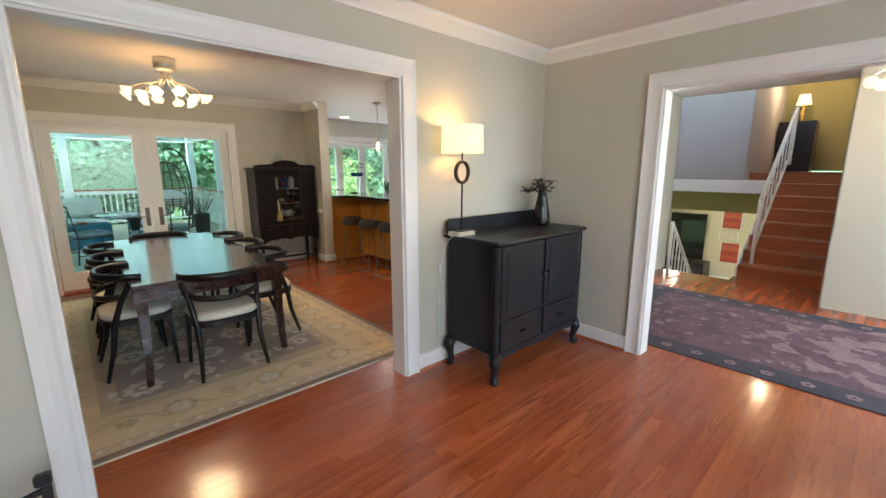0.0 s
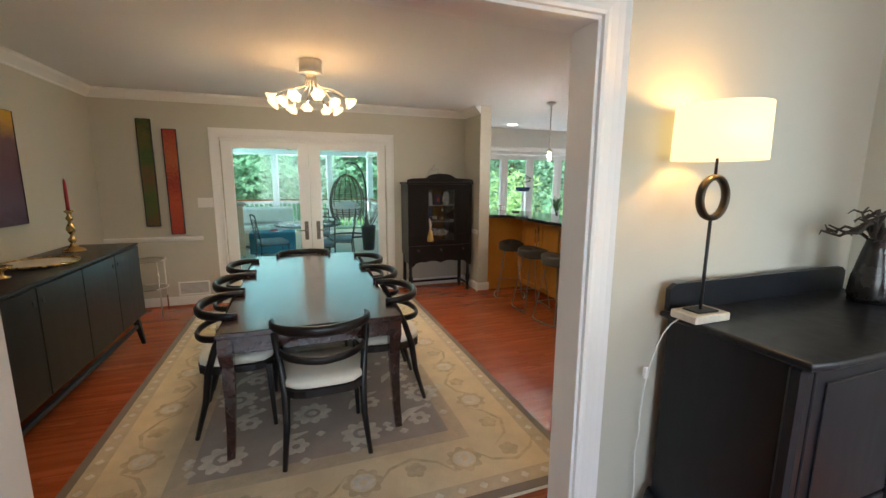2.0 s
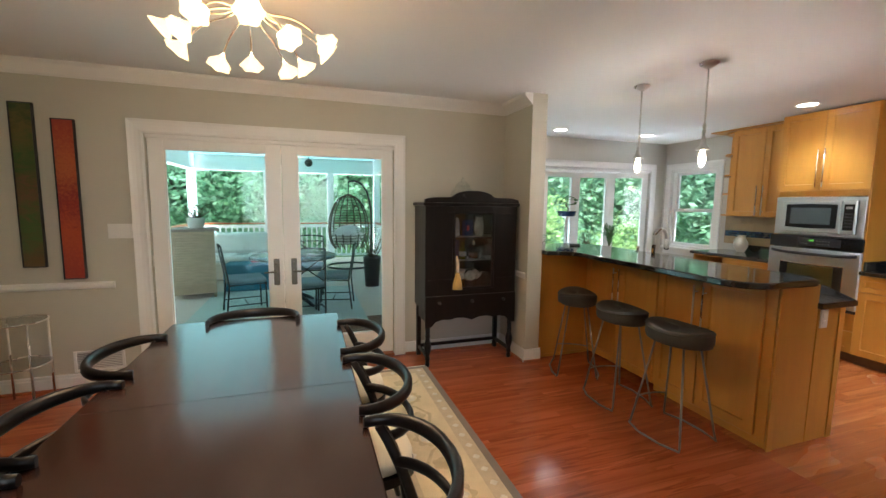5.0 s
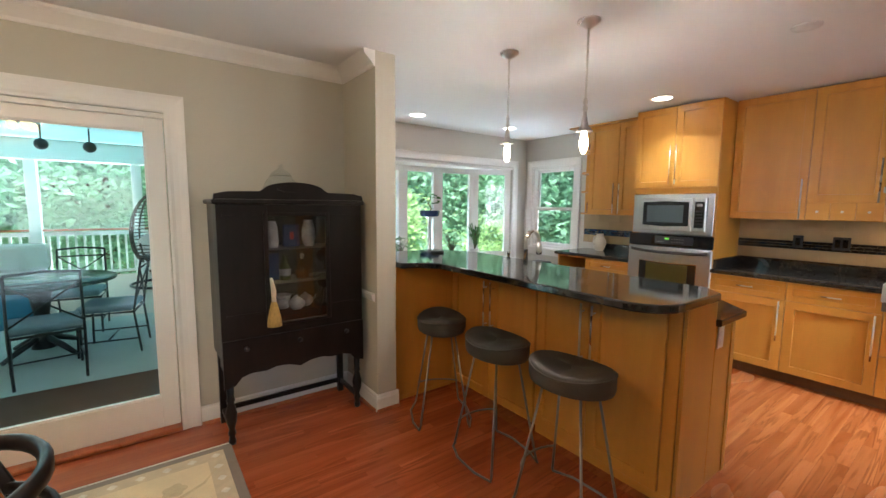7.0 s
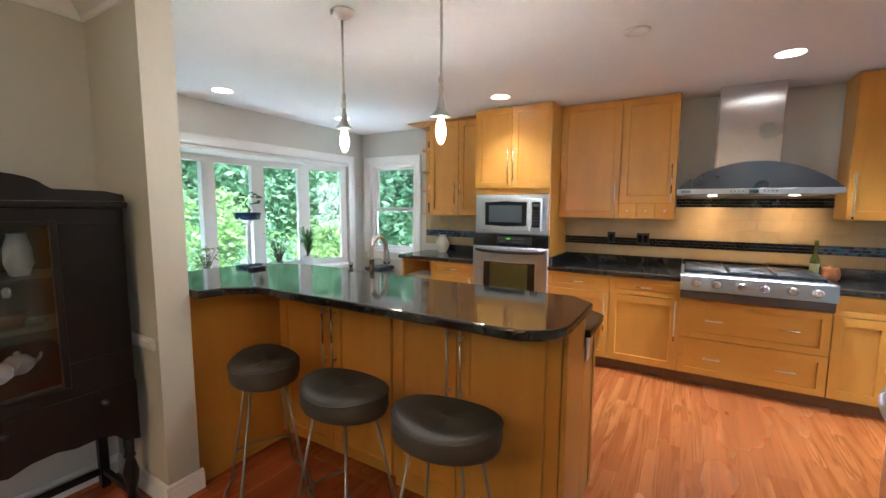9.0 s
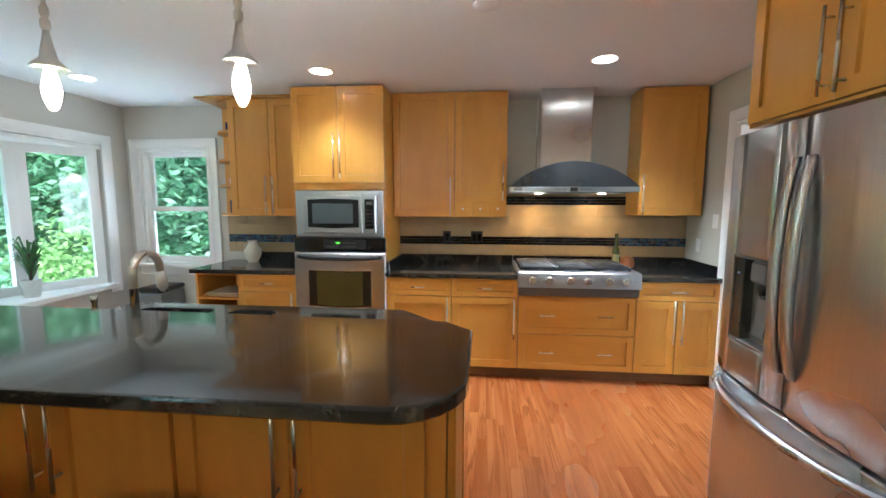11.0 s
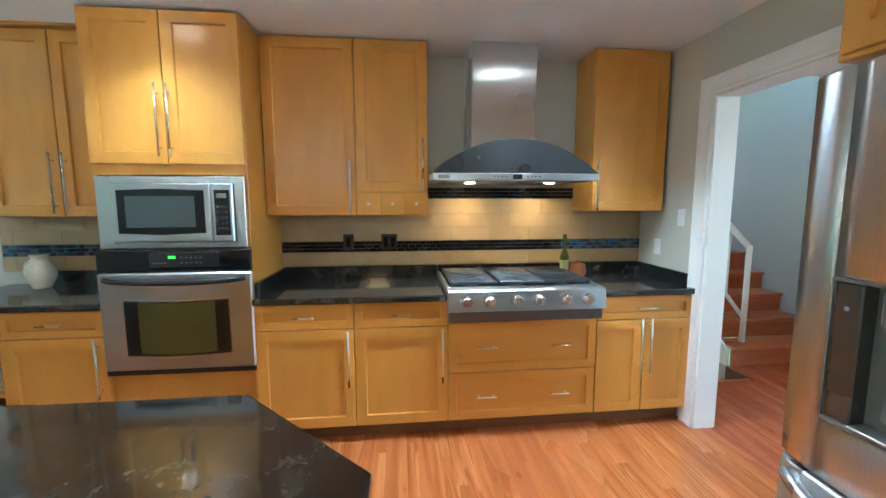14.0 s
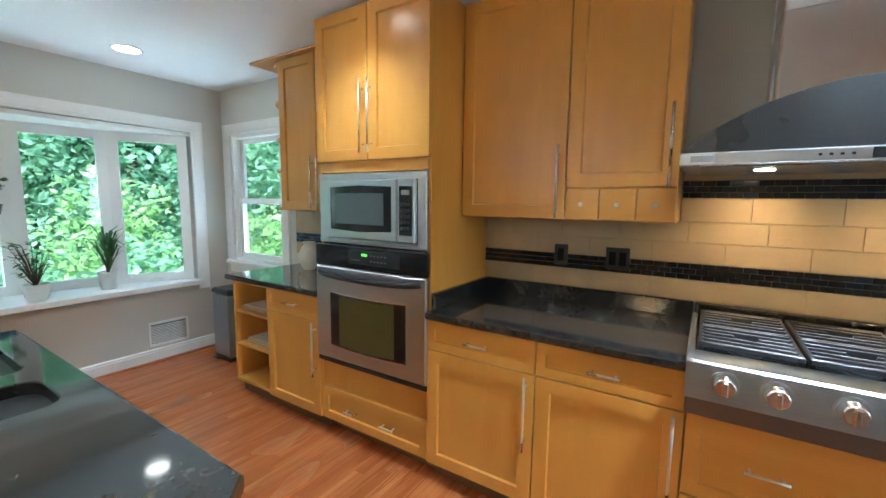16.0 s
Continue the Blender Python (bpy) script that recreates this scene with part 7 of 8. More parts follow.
part("jar_body", Build().lathe([(0.07, 0), (0.10, 0.02), (0.115, 0.07), (0.095, 0.12), (0.065, 0.15), (0.07, 0.16)], 24), VESSEL, j)
part("lid", Build().lathe([(0.068, 0.161), (0.05, 0.185), (0.02, 0.20), (0.012, 0.21), (0.02, 0.225), (0.002, 0.24)], 20), VESSEL, j)

# ---------------------------------------------------------------- front room
KM = pose(2.02, 1.63, 0) @ Matrix.Diagonal((1, 1, 1.037, 1))
c = thing("black_commode", KM, "black-painted antique commode with two doors and cabriole legs", "cabinet")
W, D = 1.10, 0.49
part("body", Build().box(0.02, 0.02, 0.20, W - 0.02, D, 0.955, 0.004), BLACKPAINT, c)
part("top", Build().slab([(-0.015, -0.02), (0.08, -0.035), (W - 0.08, -0.035), (W + 0.015, -0.02), (W + 0.015, D + 0.005), (-0.015, D + 0.005)], 0.957, 0.985, 0.009), BLACKPAINT, c)
part("backsplash", Build().prism([(0.0, 0.986), (W, 0.986), (W, 1.07), (W - 0.03, 1.09), (0.03, 1.09), (0.0, 1.07)], "y", D - 0.022, D), BLACKPAINT, c)
for x in (0.0, W - 0.05):
    part("corner_post", Build().box(x, 0.0, 0.19, x + 0.05, 0.05, 0.956, 0.012), BLACKPAINT, c)
    for k in range(9 if x else 0):
        part("rope_bead", Build().ball((x + 0.046, 0.02, 0.30 + k * 0.065), 0.014, 6, 1.7), BLACKPAINT, c)
for x0, x1 in ((0.06, 0.555), (0.575, W - 0.06)):
    d = part("door", Build().box(x0, 0.004, 0.44, x1, 0.0195, 0.945, 0.003), BLACKPAINT, c)
    part("door_panel", Build().box(x0 + 0.05, -0.002, 0.50, x1 - 0.05, 0.0035, 0.90, 0.004), BLACKPAINT, d)
    part("knob", Build().tube([(0.535 if x0 < 0.3 else 0.60, 0.004, 0.70), (0.535 if x0 < 0.3 else 0.60, -0.012, 0.70), (0.535 if x0 < 0.3 else 0.60, -0.026, 0.70)], [0.008, 0.008, 0.018], 10), IRON, d, "round black knob")
    dr = part("drawer", Build().box(x0, 0.002, 0.23, x1, 0.0195, 0.43, 0.003), BLACKPAINT, c)
    part("drawer_moulding", Build().box(x0 + 0.03, -0.004, 0.395, x1 - 0.03, 0.0015, 0.412, 0.003), BLACKPAINT, dr)
    for q in (-0.02, 0.02):
        part("knob", Build().tube([((x0 + x1) / 2 + q, 0.002, 0.32), ((x0 + x1) / 2 + q, -0.014, 0.32), ((x0 + x1) / 2 + q, -0.024, 0.32)], [0.007, 0.007, 0.014], 8), IRON, dr)
part("centre_moulding", Build().box(0.552, -0.012, 0.46, 0.578, 0.0195, 0.945, 0.006), BLACKPAINT, c)
part("skirt", Build().prism([(0.03, 0.20), (0.12, 0.165), (0.30, 0.185), (0.565, 0.16), (0.83, 0.185), (1.01, 0.165), (W - 0.03, 0.20), (W - 0.03, 0.225), (0.03, 0.225)], "y", 0.0, 0.0195), BLACKPAINT, c)
for x, sx in ((0.03, -1), (W - 0.03, 1)):
    for y, sy in ((0.03, -1), (D - 0.03, 1)):
        k = 1.0 if sy < 0 else 0.5
        part("leg", Build().tube([(x, y, 0.205), (x + sx * 0.018, y + sy * 0.02 * k, 0.15), (x + sx * 0.008, y + sy * 0.01 * k, 0.09), (x, y, 0.05), (x + sx * 0.010, y + sy * 0.012 * k, 0.022), (x + sx * 0.012, y + sy * 0.014 * k, 0.0)], [0.045, 0.040, 0.026, 0.022, 0.036, 0.030], 10), BLACKPAINT, c, "curved cabriole leg")

l = thing("table_lamp", pose(2.06, 2.0, 1.0225), "black ring-stem table lamp with a lit drum shade", "lamp")
part("base_block", Build().box(-0.085, -0.055, 0, 0.085, 0.055, 0.03, 0.004), CERAMIC, l, "cream stone base")
part("base_plate", Build().box(-0.05, -0.035, 0.0305, 0.05, 0.035, 0.036, 0.002), IRON, l)
part("stem", Build().tube([(0, 0, 0.036), (0, 0, 0.385)], 0.006, 8), IRON, l)
part("ring", Build().tube([(0.062 * math.cos(a * math.pi / 16), 0, 0.445 + 0.072 * math.sin(a * math.pi / 16)) for a in range(32)], 0.011, 8, loop=True, flat=1.6), plain("bronze_ring", (0.06, 0.045, 0.03), 0.35, 0.7, var=0.2), l, "bronze ring in the stem")
part("upper_stem", Build().tube([(0, 0, 0.517), (0, 0, 0.75)], 0.005, 8), IRON, l)
sh = Build()
n = 32
sh.ring_strip([[(q * math.cos(2 * math.pi * j / n), q * math.sin(2 * math.pi * j / n), z) for j in range(n)] for q, z in ((0.145, 0.575), (0.142, 0.758), (0.140, 0.758), (0.143, 0.575))], caps=False, loop=True)
part("shade", sh, SHADE, l, "glowing white drum shade")
part("shade_fitter", Build().tube([(-0.141, 0, 0.745), (0, 0, 0.745), (0.141, 0, 0.745)], 0.003, 6), IRON, l)
k = thing("lamp_cord", pose(1.985, 2.12, 0), "white lamp cord with inline switch hanging by the wall", "cord")
part("wire", Build().tube(bezier((0.03, -0.11, 1.026), (-0.02, -0.02, 1.02), (-0.03, 0.01, 0.7), (-0.025, 0.015, 0.55), 10) + bezier((-0.02, 0.015, 0.5), (-0.05, 0.02, 0.35), (0.0, 0.02, 0.3), (-0.02, 0.02, 0.14), 8), 0.003, 6), WHITEPLASTIC, k)
part("inline_switch", Build().box(-0.037, -0.004, 0.74, -0.015, 0.012, 0.79, 0.004), WHITEPLASTIC, k)

v = thing("twig_vase", pose(2.95, 1.93, 1.0225), "tall dark bronze vase holding curly driftwood twigs", "vase")
part("vase_body", Build().lathe([(0.065, 0), (0.072, 0.03), (0.066, 0.10), (0.045, 0.21), (0.034, 0.265), (0.038, 0.27), (0.030, 0.266)], 20), VASE, v)
rng = random.Random(8)
for k in range(11):
    a = rng.uniform(0, 6.3)
    r1 = rng.uniform(0.10, 0.20)
    z1 = rng.uniform(0.28, 0.37)
    pts = [Vector((0, 0, 0.24)), Vector((0.03 * math.cos(a), 0.03 * math.sin(a), 0.29))]
    for i in range(1, 6):
        u = i / 5
        pts.append(Vector((r1 * u * math.cos(a + 0.5 * math.sin(3 * u)), r1 * u * math.sin(a + 0.5 * math.sin(3 * u)), z1 + 0.025 * math.sin(7 * u + k))))
    tw = Build().tube(pts, [0.007, 0.007, 0.008, 0.007, 0.006, 0.005, 0.003], 6)
    e = pts[-2]
    for q in (-1, 1):
        tw.tube([e, e + Vector((0.03 * math.cos(a + q), 0.03 * math.sin(a + q), 0.012)), e + Vector((0.045 * math.cos(a + 1.4 * q), 0.045 * math.sin(a + 1.4 * q), -0.005))], [0.005, 0.004, 0.002], 5)
    part("twig", tw, DRIFT, v, "curly dark driftwood twig")
s = thing("black_stand", pose(-0.20, 1.93, 0), "black metal stand with a clamp by the wall", "stand")
part("upright", Build().box(-0.016, -0.012, 0.02, 0.016, 0.012, 0.34, 0.004), BLACK, s)
part("clamp", Build().box(-0.03, -0.02, 0.34, 0.02, 0.02, 0.385, 0.008), BLACK, s)
part("cross_arm", Build().tube([(-0.25, 0.0, 0.28), (0.0, 0.0, 0.32)], 0.012, 8), BLACK, s)
part("foot", Build().box(-0.22, -0.10, 0.0, 0.10, 0.10, 0.0205, 0.004), BLACK, s)

# ---------------------------------------------------------------- hall
r = thing("hall_rug", pose(0, 0, 0), "plum and slate oriental rug on the hall floor", "rug")
HX0, HX1, HY0, HY1 = 3.52, 5.52, -2.3, 1.86
part("rug_edge", Build().box(HX0, HY0, 0.0005, HX1, HY1, 0.0085, 0.003), PLUM_D, r)
part("field", Build().box(HX0 + 0.24, HY0 + 0.24, 0.0086, HX1 - 0.24, HY1 - 0.24, 0.0098, 0), PLUM, r)
mo = Build()
motif(mo, 4.61, -0.2, 0.75, 12, 0.0103, 0.2, 0.80)
motif(mo, 4.61, -0.2, 0.42, 8, 0.0103, 0.1, 0.45)
rng = random.Random(4)
for k in range(240):
    motif(mo, rng.uniform(HX0 + 0.3, HX1 - 0.3), rng.uniform(HY0 + 0.3, HY1 - 0.3), rng.uniform(0.015, 0.05), rng.choice((4, 5, 6)), 0.0104, k, rng.choice((0.0, 0.5)))
for i in range(18):
    for x in (HX0 + 0.12, HX1 - 0.12):
        motif(mo, x, HY0 + 0.15 + i * 0.23, 0.045, 5, 0.0092, i, 0.3)
tagged(part("medallion_pattern", mo, PLUM_L, r, "pale rose woven medallion pattern"), kind="stuff")

c = thing("hall_ceiling_light", pose(4.95, 0.05, 0), "small ceiling light with three lit globes in the hall", "ceiling light")
part("canopy", Build().lathe([(0.09, H - 0.002), (0.09, H - 0.02), (0.02, H - 0.04)], 18), NICKEL, c)
part("stem", Build().tube([(0, 0, H - 0.03), (0, 0, 2.22)], 0.008, 8), NICKEL, c)
for k in range(4):
    a = radians(30 + 90 * k)
    ar = part("arm", Build().tube([(0, 0, 2.24), (0.09 * math.cos(a), 0.09 * math.sin(a), 2.26), (0.15 * math.cos(a), 0.15 * math.sin(a), 2.21)], 0.006, 6), NICKEL, c)
    g = part("globe", Build().ball((0.15 * math.cos(a), 0.15 * math.sin(a), 2.17), 0.045, 10), BULBGLASS, ar, "lit glass globe")
    g.visible_shadow = False

c = thing("television", pose(10.9, 3.11, -0.62), "flat black television in the lower room", "television")
part("screen", Build().box(-0.05, -0.38, 0.0, 0.0, 0.38, 1.07, 0.006), BLACKGLASS, c)
part("stand_foot", Build().box(-0.14, -0.2, -0.02, 0.05, 0.2, -0.001, 0.004), BLACK, c)
c = thing("media_console", pose(10.65, 3.0, -1.14), "dark media console below the television", "console")
part("body", Build().box(-0.22, -0.42, 0.0, 0.30, 0.55, 0.498, 0.01), EBONY, c)
# black sheet on the solid front stands in for a shaded shelf opening
part("shelf_gap", Build().box(-0.225, -0.36, 0.10, -0.2205, 0.49, 0.40, 0.0), BLACK, c)
for y, z, h in ((2.27, 0.16, 0.38), (2.30, -0.10, 0.18), (2.24, -0.62, 0.44)):
    q = thing("framed_picture", pose(10.998, y, z, 0, 0, -90), "small red and cream picture on the lower wall", "picture", "pictures in the lower room")
    part("picture_face", Build().box(-0.17, -0.02, 0.0, 0.17, -0.002, h, 0.003), REDART if h > 0.3 else CERAMIC, q)
    part("picture_frame", Build().box(-0.185, -0.016, -0.015, -0.171, -0.001, h + 0.015, 0.002).box(0.171, -0.016, -0.015, 0.185, -0.001, h + 0.015, 0.002), TRIM, q)
c = thing("landing_lamp", pose(10.6, 1.30, 1.42), "dark cabinet with a lit lamp on the landing", "lamp")
part("cabinet_body", Build().box(-0.2, -0.25, 0.0, 0.2, 0.30, 0.95, 0.01), EBONY, c)
part("lamp_stem", Build().lathe([(0.06, 0.951), (0.03, 0.97), (0.02, 1.25)], 12), BRASS, c)
g = part("lamp_shade", Build().lathe([(0.12, 1.26), (0.08, 1.45)], 18, caps=False), SHADE, c)

# ---------------------------------------------------------------- things on the kitchen counters and sills
c = thing("oil_bottle", pose(6.42, 2.985, 0.9155), "dark olive oil bottle with a pale label", "bottle")
part("bottle_body", Build().lathe([(0.028, 0), (0.031, 0.006), (0.031, 0.15), (0.024, 0.18), (0.013, 0.20), (0.012, 0.27), (0.014, 0.275), (0.014, 0.315), (0.003, 0.316)], 16), OLIVEGLASS, c)
part("label_band", Build().lathe([(0.0316, 0.035), (0.0316, 0.13)], 16, caps=False), plain("pale_green_label", (0.40, 0.42, 0.20), 0.6), c)
c = thing("terracotta_jar", pose(6.42, 2.885, 0.9155), "small orange terracotta jar with a lid", "jar")
part("jar_body", Build().lathe([(0.045, 0), (0.062, 0.02), (0.064, 0.06), (0.056, 0.085), (0.058, 0.09)], 20), TERRA, c)
part("lid", Build().lathe([(0.059, 0.091), (0.05, 0.102), (0.012, 0.108), (0.012, 0.118), (0.002, 0.122)], 18), TERRA, c)
c = thing("ceramic_jug", pose(6.44, 6.50, 0.9155), "cream ceramic jug on the counter by the window", "jug")
part("jug_body", Build().lathe([(0.045, 0), (0.05, 0.01), (0.078, 0.07), (0.08, 0.12), (0.05, 0.175), (0.04, 0.20), (0.052, 0.215), (0.04, 0.21)], 20), CERAMIC, c)
part("jug_handle", Build().tube(bezier((0, 0.05, 0.18), (0, 0.10, 0.18), (0, 0.11, 0.10), (0, 0.075, 0.09), 8), 0.007, 6), CERAMIC, c)
for y, w, h in ((4.555, 0.075, 0.115), (4.26, 0.115, 0.115)):
    c = thing("wall_outlet", pose(6.588, y, 1.175, 0, 0, -90), "black outlet plate on the tiled backsplash", "outlet", "backsplash outlets")
    part("plate", Build().box(-w / 2, -0.008, -h / 2, w / 2, 0, h / 2, 0.003), BLACK, c)
    for k in range(2 if w > 0.1 else 1):
        x = (k - 0.5) * 0.05 if w > 0.1 else 0
        part("socket", Build().box(x - 0.017, -0.011, -0.035, x + 0.017, -0.0085, 0.035, 0.002), BLACKGLASS, c)
c = thing("trash_can", pose(6.42, 7.50, 0), "slim brushed steel pedal bin by the wall", "bin")
part("bin_body", Build().slab([(-0.16, -0.12), (0.16, -0.12), (0.16, 0.12), (-0.16, 0.12)], 0.03, 0.60, 0.02), plain("bin_steel", (0.30, 0.32, 0.33), 0.35, 0.8, var=0.05), c)
part("bin_lid", Build().slab([(-0.165, -0.125), (0.165, -0.125), (0.165, 0.125), (-0.165, 0.125)], 0.601, 0.66, 0.02), BLACK, c)
part("bin_base", Build().slab([(-0.165, -0.125), (0.165, -0.125), (0.165, 0.125), (-0.165, 0.125)], 0.0, 0.029, 0.005), BLACK, c)
part("pedal", Build().tube([(-0.165, -0.04, 0.04), (-0.22, -0.03, 0.045), (-0.22, 0.03, 0.045), (-0.165, 0.04, 0.04)], 0.009, 6), BLACK, c)


def pot_plant(m, pr, ph, potmat, height, spread_r, n, style, label, seed):
    rng = random.Random(seed)
    p = thing("potted_plant", m, label, "plant")
    part("pot", Build().lathe([(pr * 0.72, 0), (pr * 0.78, 0.005), (pr, ph * 0.9), (pr, ph), (pr * 0.9, ph), (pr * 0.85, ph * 0.85)], 20), potmat, p)
    part("soil", Build().lathe([(pr * 0.86, ph * 0.84), (0.001, ph * 0.86)], 16), BARK, p)
    lv = Build()
    st = Build()
    for k in range(n):
        a = rng.uniform(0, 6.3)
        if style == "spiky":
            z0 = ph * 0.85 + rng.uniform(0.0, 0.35) * height
            l = height * rng.uniform(0.35, 0.7)
            d = Vector((math.cos(a) * spread_r, math.sin(a) * spread_r, 0))
            p0 = Vector((0, 0, z0))
            p1 = p0 + d * 0.5 + Vector((0, 0, l * 0.55))
            p2 = p0 + d + Vector((0, 0, l * rng.uniform(0.3, 0.8)))
            s = Vector((-d.y, d.x, 0)).normalized() * 0.0075
            lv.face([p0 - s, p0 + s, p1 + s, p1 - s]).face([p1 - s, p1 + s, p2])
        else:
            z = ph + height * rng.uniform(0.15, 1.0)
            rr = spread_r * math.sqrt(rng.random()) * (0.5 + 0.5 * z / (ph + height))
            c0 = Vector((rr * math.cos(a), rr * math.sin(a), z))
            if k % 5 == 0:
                st.tube([(0, 0, ph * 0.8), (rr * 0.5 * math.cos(a), rr * 0.5 * math.sin(a), z * 0.7), c0], [0.004, 0.003, 0.0015], 5)
            u = Vector((math.cos(a), math.sin(a), rng.uniform(-0.6, 0.5))).normalized()
            v = u.cross(Vector((0, 0, 1))).normalized()
            sz = rng.uniform(0.022, 0.045)
            lv.face([c0, c0 + u * sz * 0.6 + v * sz * 0.45, c0 + u * sz * 1.5, c0 + u * sz * 0.6 - v * sz * 0.45])
    if style == "spiky":
        st.tube([(0, 0, ph * 0.8), (0.005, 0, ph + height * 0.4)], 0.012, 6)
    part("stems", st, BARK, p)
    part("leaves", lv, HOUSEPLANT, p)
    return p


pot_plant(pose(5.635, 8.03, 0.7005), 0.07, 0.15, WHITEPOT, 0.56, 0.17, 64, "spiky", "spiky green plant in a white pot on the window seat", 1)
pot_plant(pose(5.19, 8.0, 0.7005), 0.08, 0.12, WHITEPOT, 0.34, 0.15, 150, "bushy", "leafy flowering plant in a white pot on the window seat", 2)
pot_plant(pose(4.36, 8.05, 0.7005), 0.07, 0.11, WHITEPOT, 0.26, 0.18, 140, "bushy", "small leafy plant on the window seat", 3)
pot_plant(pose(3.98, 7.98, 0.7005), 0.07, 0.12, TERRA, 0.30, 0.15, 140, "bushy", "bushy plant in a terracotta pot on the window seat", 4)
c = thing("bonsai_pedestal", pose(4.965, 8.24, 0.7005), "slim white pedestal on the window seat", "pedestal")
part("column", Build().lathe([(0.075, 0), (0.075, 0.015), (0.03, 0.03), (0.025, 0.58), (0.06, 0.605), (0.07, 0.62)], 18), WHITEPOT, c)
c = thing("bonsai", pose(4.965, 8.24, 1.322), "small bonsai tree in a blue glazed tray pot", "bonsai")
part("pot", Build().lathe([(0.12, 0), (0.13, 0.005), (0.145, 0.075), (0.15, 0.08), (0.135, 0.08), (0.11, 0.05), (0.001, 0.05)], 20), BLUEPOT, c)
part("trunk", Build().tube([(0, 0, 0.05), (0.035, 0, 0.11), (-0.02, 0.01, 0.18), (0.02, 0, 0.25)], [0.014, 0.011, 0.009, 0.005], 8), BARK, c)
lv = Build()
rng = random.Random(6)
for cx, cz, r in ((0.09, 0.19, 0.07), (-0.09, 0.22, 0.065), (0.02, 0.29, 0.09), (0.13, 0.26, 0.05)):
    leaf_cloud(lv, rng, cx, 0, cz, r, r * 0.5, 90, 0.014, 0.2)
part("foliage", lv, HOUSEPLANT, c)
c = thing("soap_tray", pose(3.72, 6.30, 1.0725), "small dark dish on the bar top", "dish")
part("dish_body", Build().slab([(-0.05, -0.025), (0.05, -0.025), (0.05, 0.025), (-0.05, 0.025)], 0, 0.018, 0.006), BLACK, c)
c = thing("smoke_detector_plate", pose(4.73, 4.2, H - 0.0005), "white round cover plate on the kitchen ceiling", "cover plate")
part("cover", Build().lathe([(0.07, 0), (0.068, -0.008), (0.001, -0.010)], 24), CEIL, c)

# ---------------------------------------------------------------- porch furniture
r = thing("porch_rug", pose(0.82, 9.0, -0.02), "pale blue-grey outdoor rug under the porch table", "rug")
part("rug_sheet", Build().box(-1.25, -1.15, 0.001, 0.95, 1.2, 0.010, 0.003), PORCHRUG, r)
t = thing("porch_table", pose(0.85, 8.95, -0.009), "round dark green pedestal table on the porch", "table")
part("tabletop", Build().lathe([(0.58, 0.70), (0.60, 0.71), (0.60, 0.73), (0.585, 0.74), (0.001, 0.742)], 36), plain("dark_green_stone", (0.03, 0.055, 0.05), 0.25, var=0.2), t)
part("pedestal", Build().lathe([(0.10, 0.06), (0.07, 0.15), (0.06, 0.4), (0.09, 0.6), (0.20, 0.699)], 18), IRON, t)
for k in range(4):
    a = radians(45 + 90 * k)
    part("foot", Build().tube([(0.05 * math.cos(a), 0.05 * math.sin(a), 0.16), (0.22 * math.cos(a), 0.22 * math.sin(a), 0.09), (0.36 * math.cos(a), 0.36 * math.sin(a), 0.02)], [0.03, 0.028, 0.02], 8), IRON, t)


def porch_chair(m):
    c = thing("porch_chair", m, "black iron porch chair with a blue-grey cushion", "chair", "chairs round the porch table")
    part("cushion", Build().slab([(-0.23, -0.22), (0.23, -0.22), (0.23, 0.23), (-0.23, 0.23)], 0.42, 0.49, 0.025), CUSHION, c)
    part("seat_frame", Build().tube([(-0.23, -0.22, 0.41), (0.23, -0.22, 0.41), (0.23, 0.23, 0.41), (-0.23, 0.23, 0.41)], 0.012, 6, loop=True), IRON, c)
    for s in (-1, 1):
        part("front_leg", Build().tube([(s * 0.23, 0.22, 0.41), (s * 0.23, 0.23, 0.0)], 0.011, 6), IRON, c)
        part("back_post", Build().tube([(s * 0.22, -0.26, 0.0), (s * 0.23, -0.22, 0.41), (s * 0.22, -0.30, 0.92)], 0.011, 6), IRON, c)
        part("back_cross", Build().tube([(s * 0.22, -0.23, 0.50), (-s * 0.22, -0.29, 0.84)], 0.008, 6), IRON, c)
        part("side_bar", Build().tube([(s * 0.23, -0.24, 0.14), (s * 0.23, 0.22, 0.14)], 0.008, 6), IRON, c)
    part("top_rail", Build().tube([(-0.22, -0.30, 0.92), (0, -0.31, 0.94), (0.22, -0.30, 0.92)], 0.012, 6), IRON, c)
    part("mid_rail", Build().tube([(-0.22, -0.285, 0.84), (0.22, -0.285, 0.84)], 0.009, 6), IRON, c)
    part("low_bar", Build().tube([(-0.23, 0.0, 0.14), (0.23, 0.0, 0.14)], 0.008, 6), IRON, c)
    return c


pc = porch_chair(pose(0.22, 8.75, -0.009, 0, 0, -75))
copy_thing(pc, pose(1.40, 8.75, -0.009, 0, 0, 80))
copy_thing(pc, pose(1.05, 9.75, -0.009, 0, 0, 175))
copy_thing(pc, pose(0.98, 8.22, -0.009, 0, 0, 10))

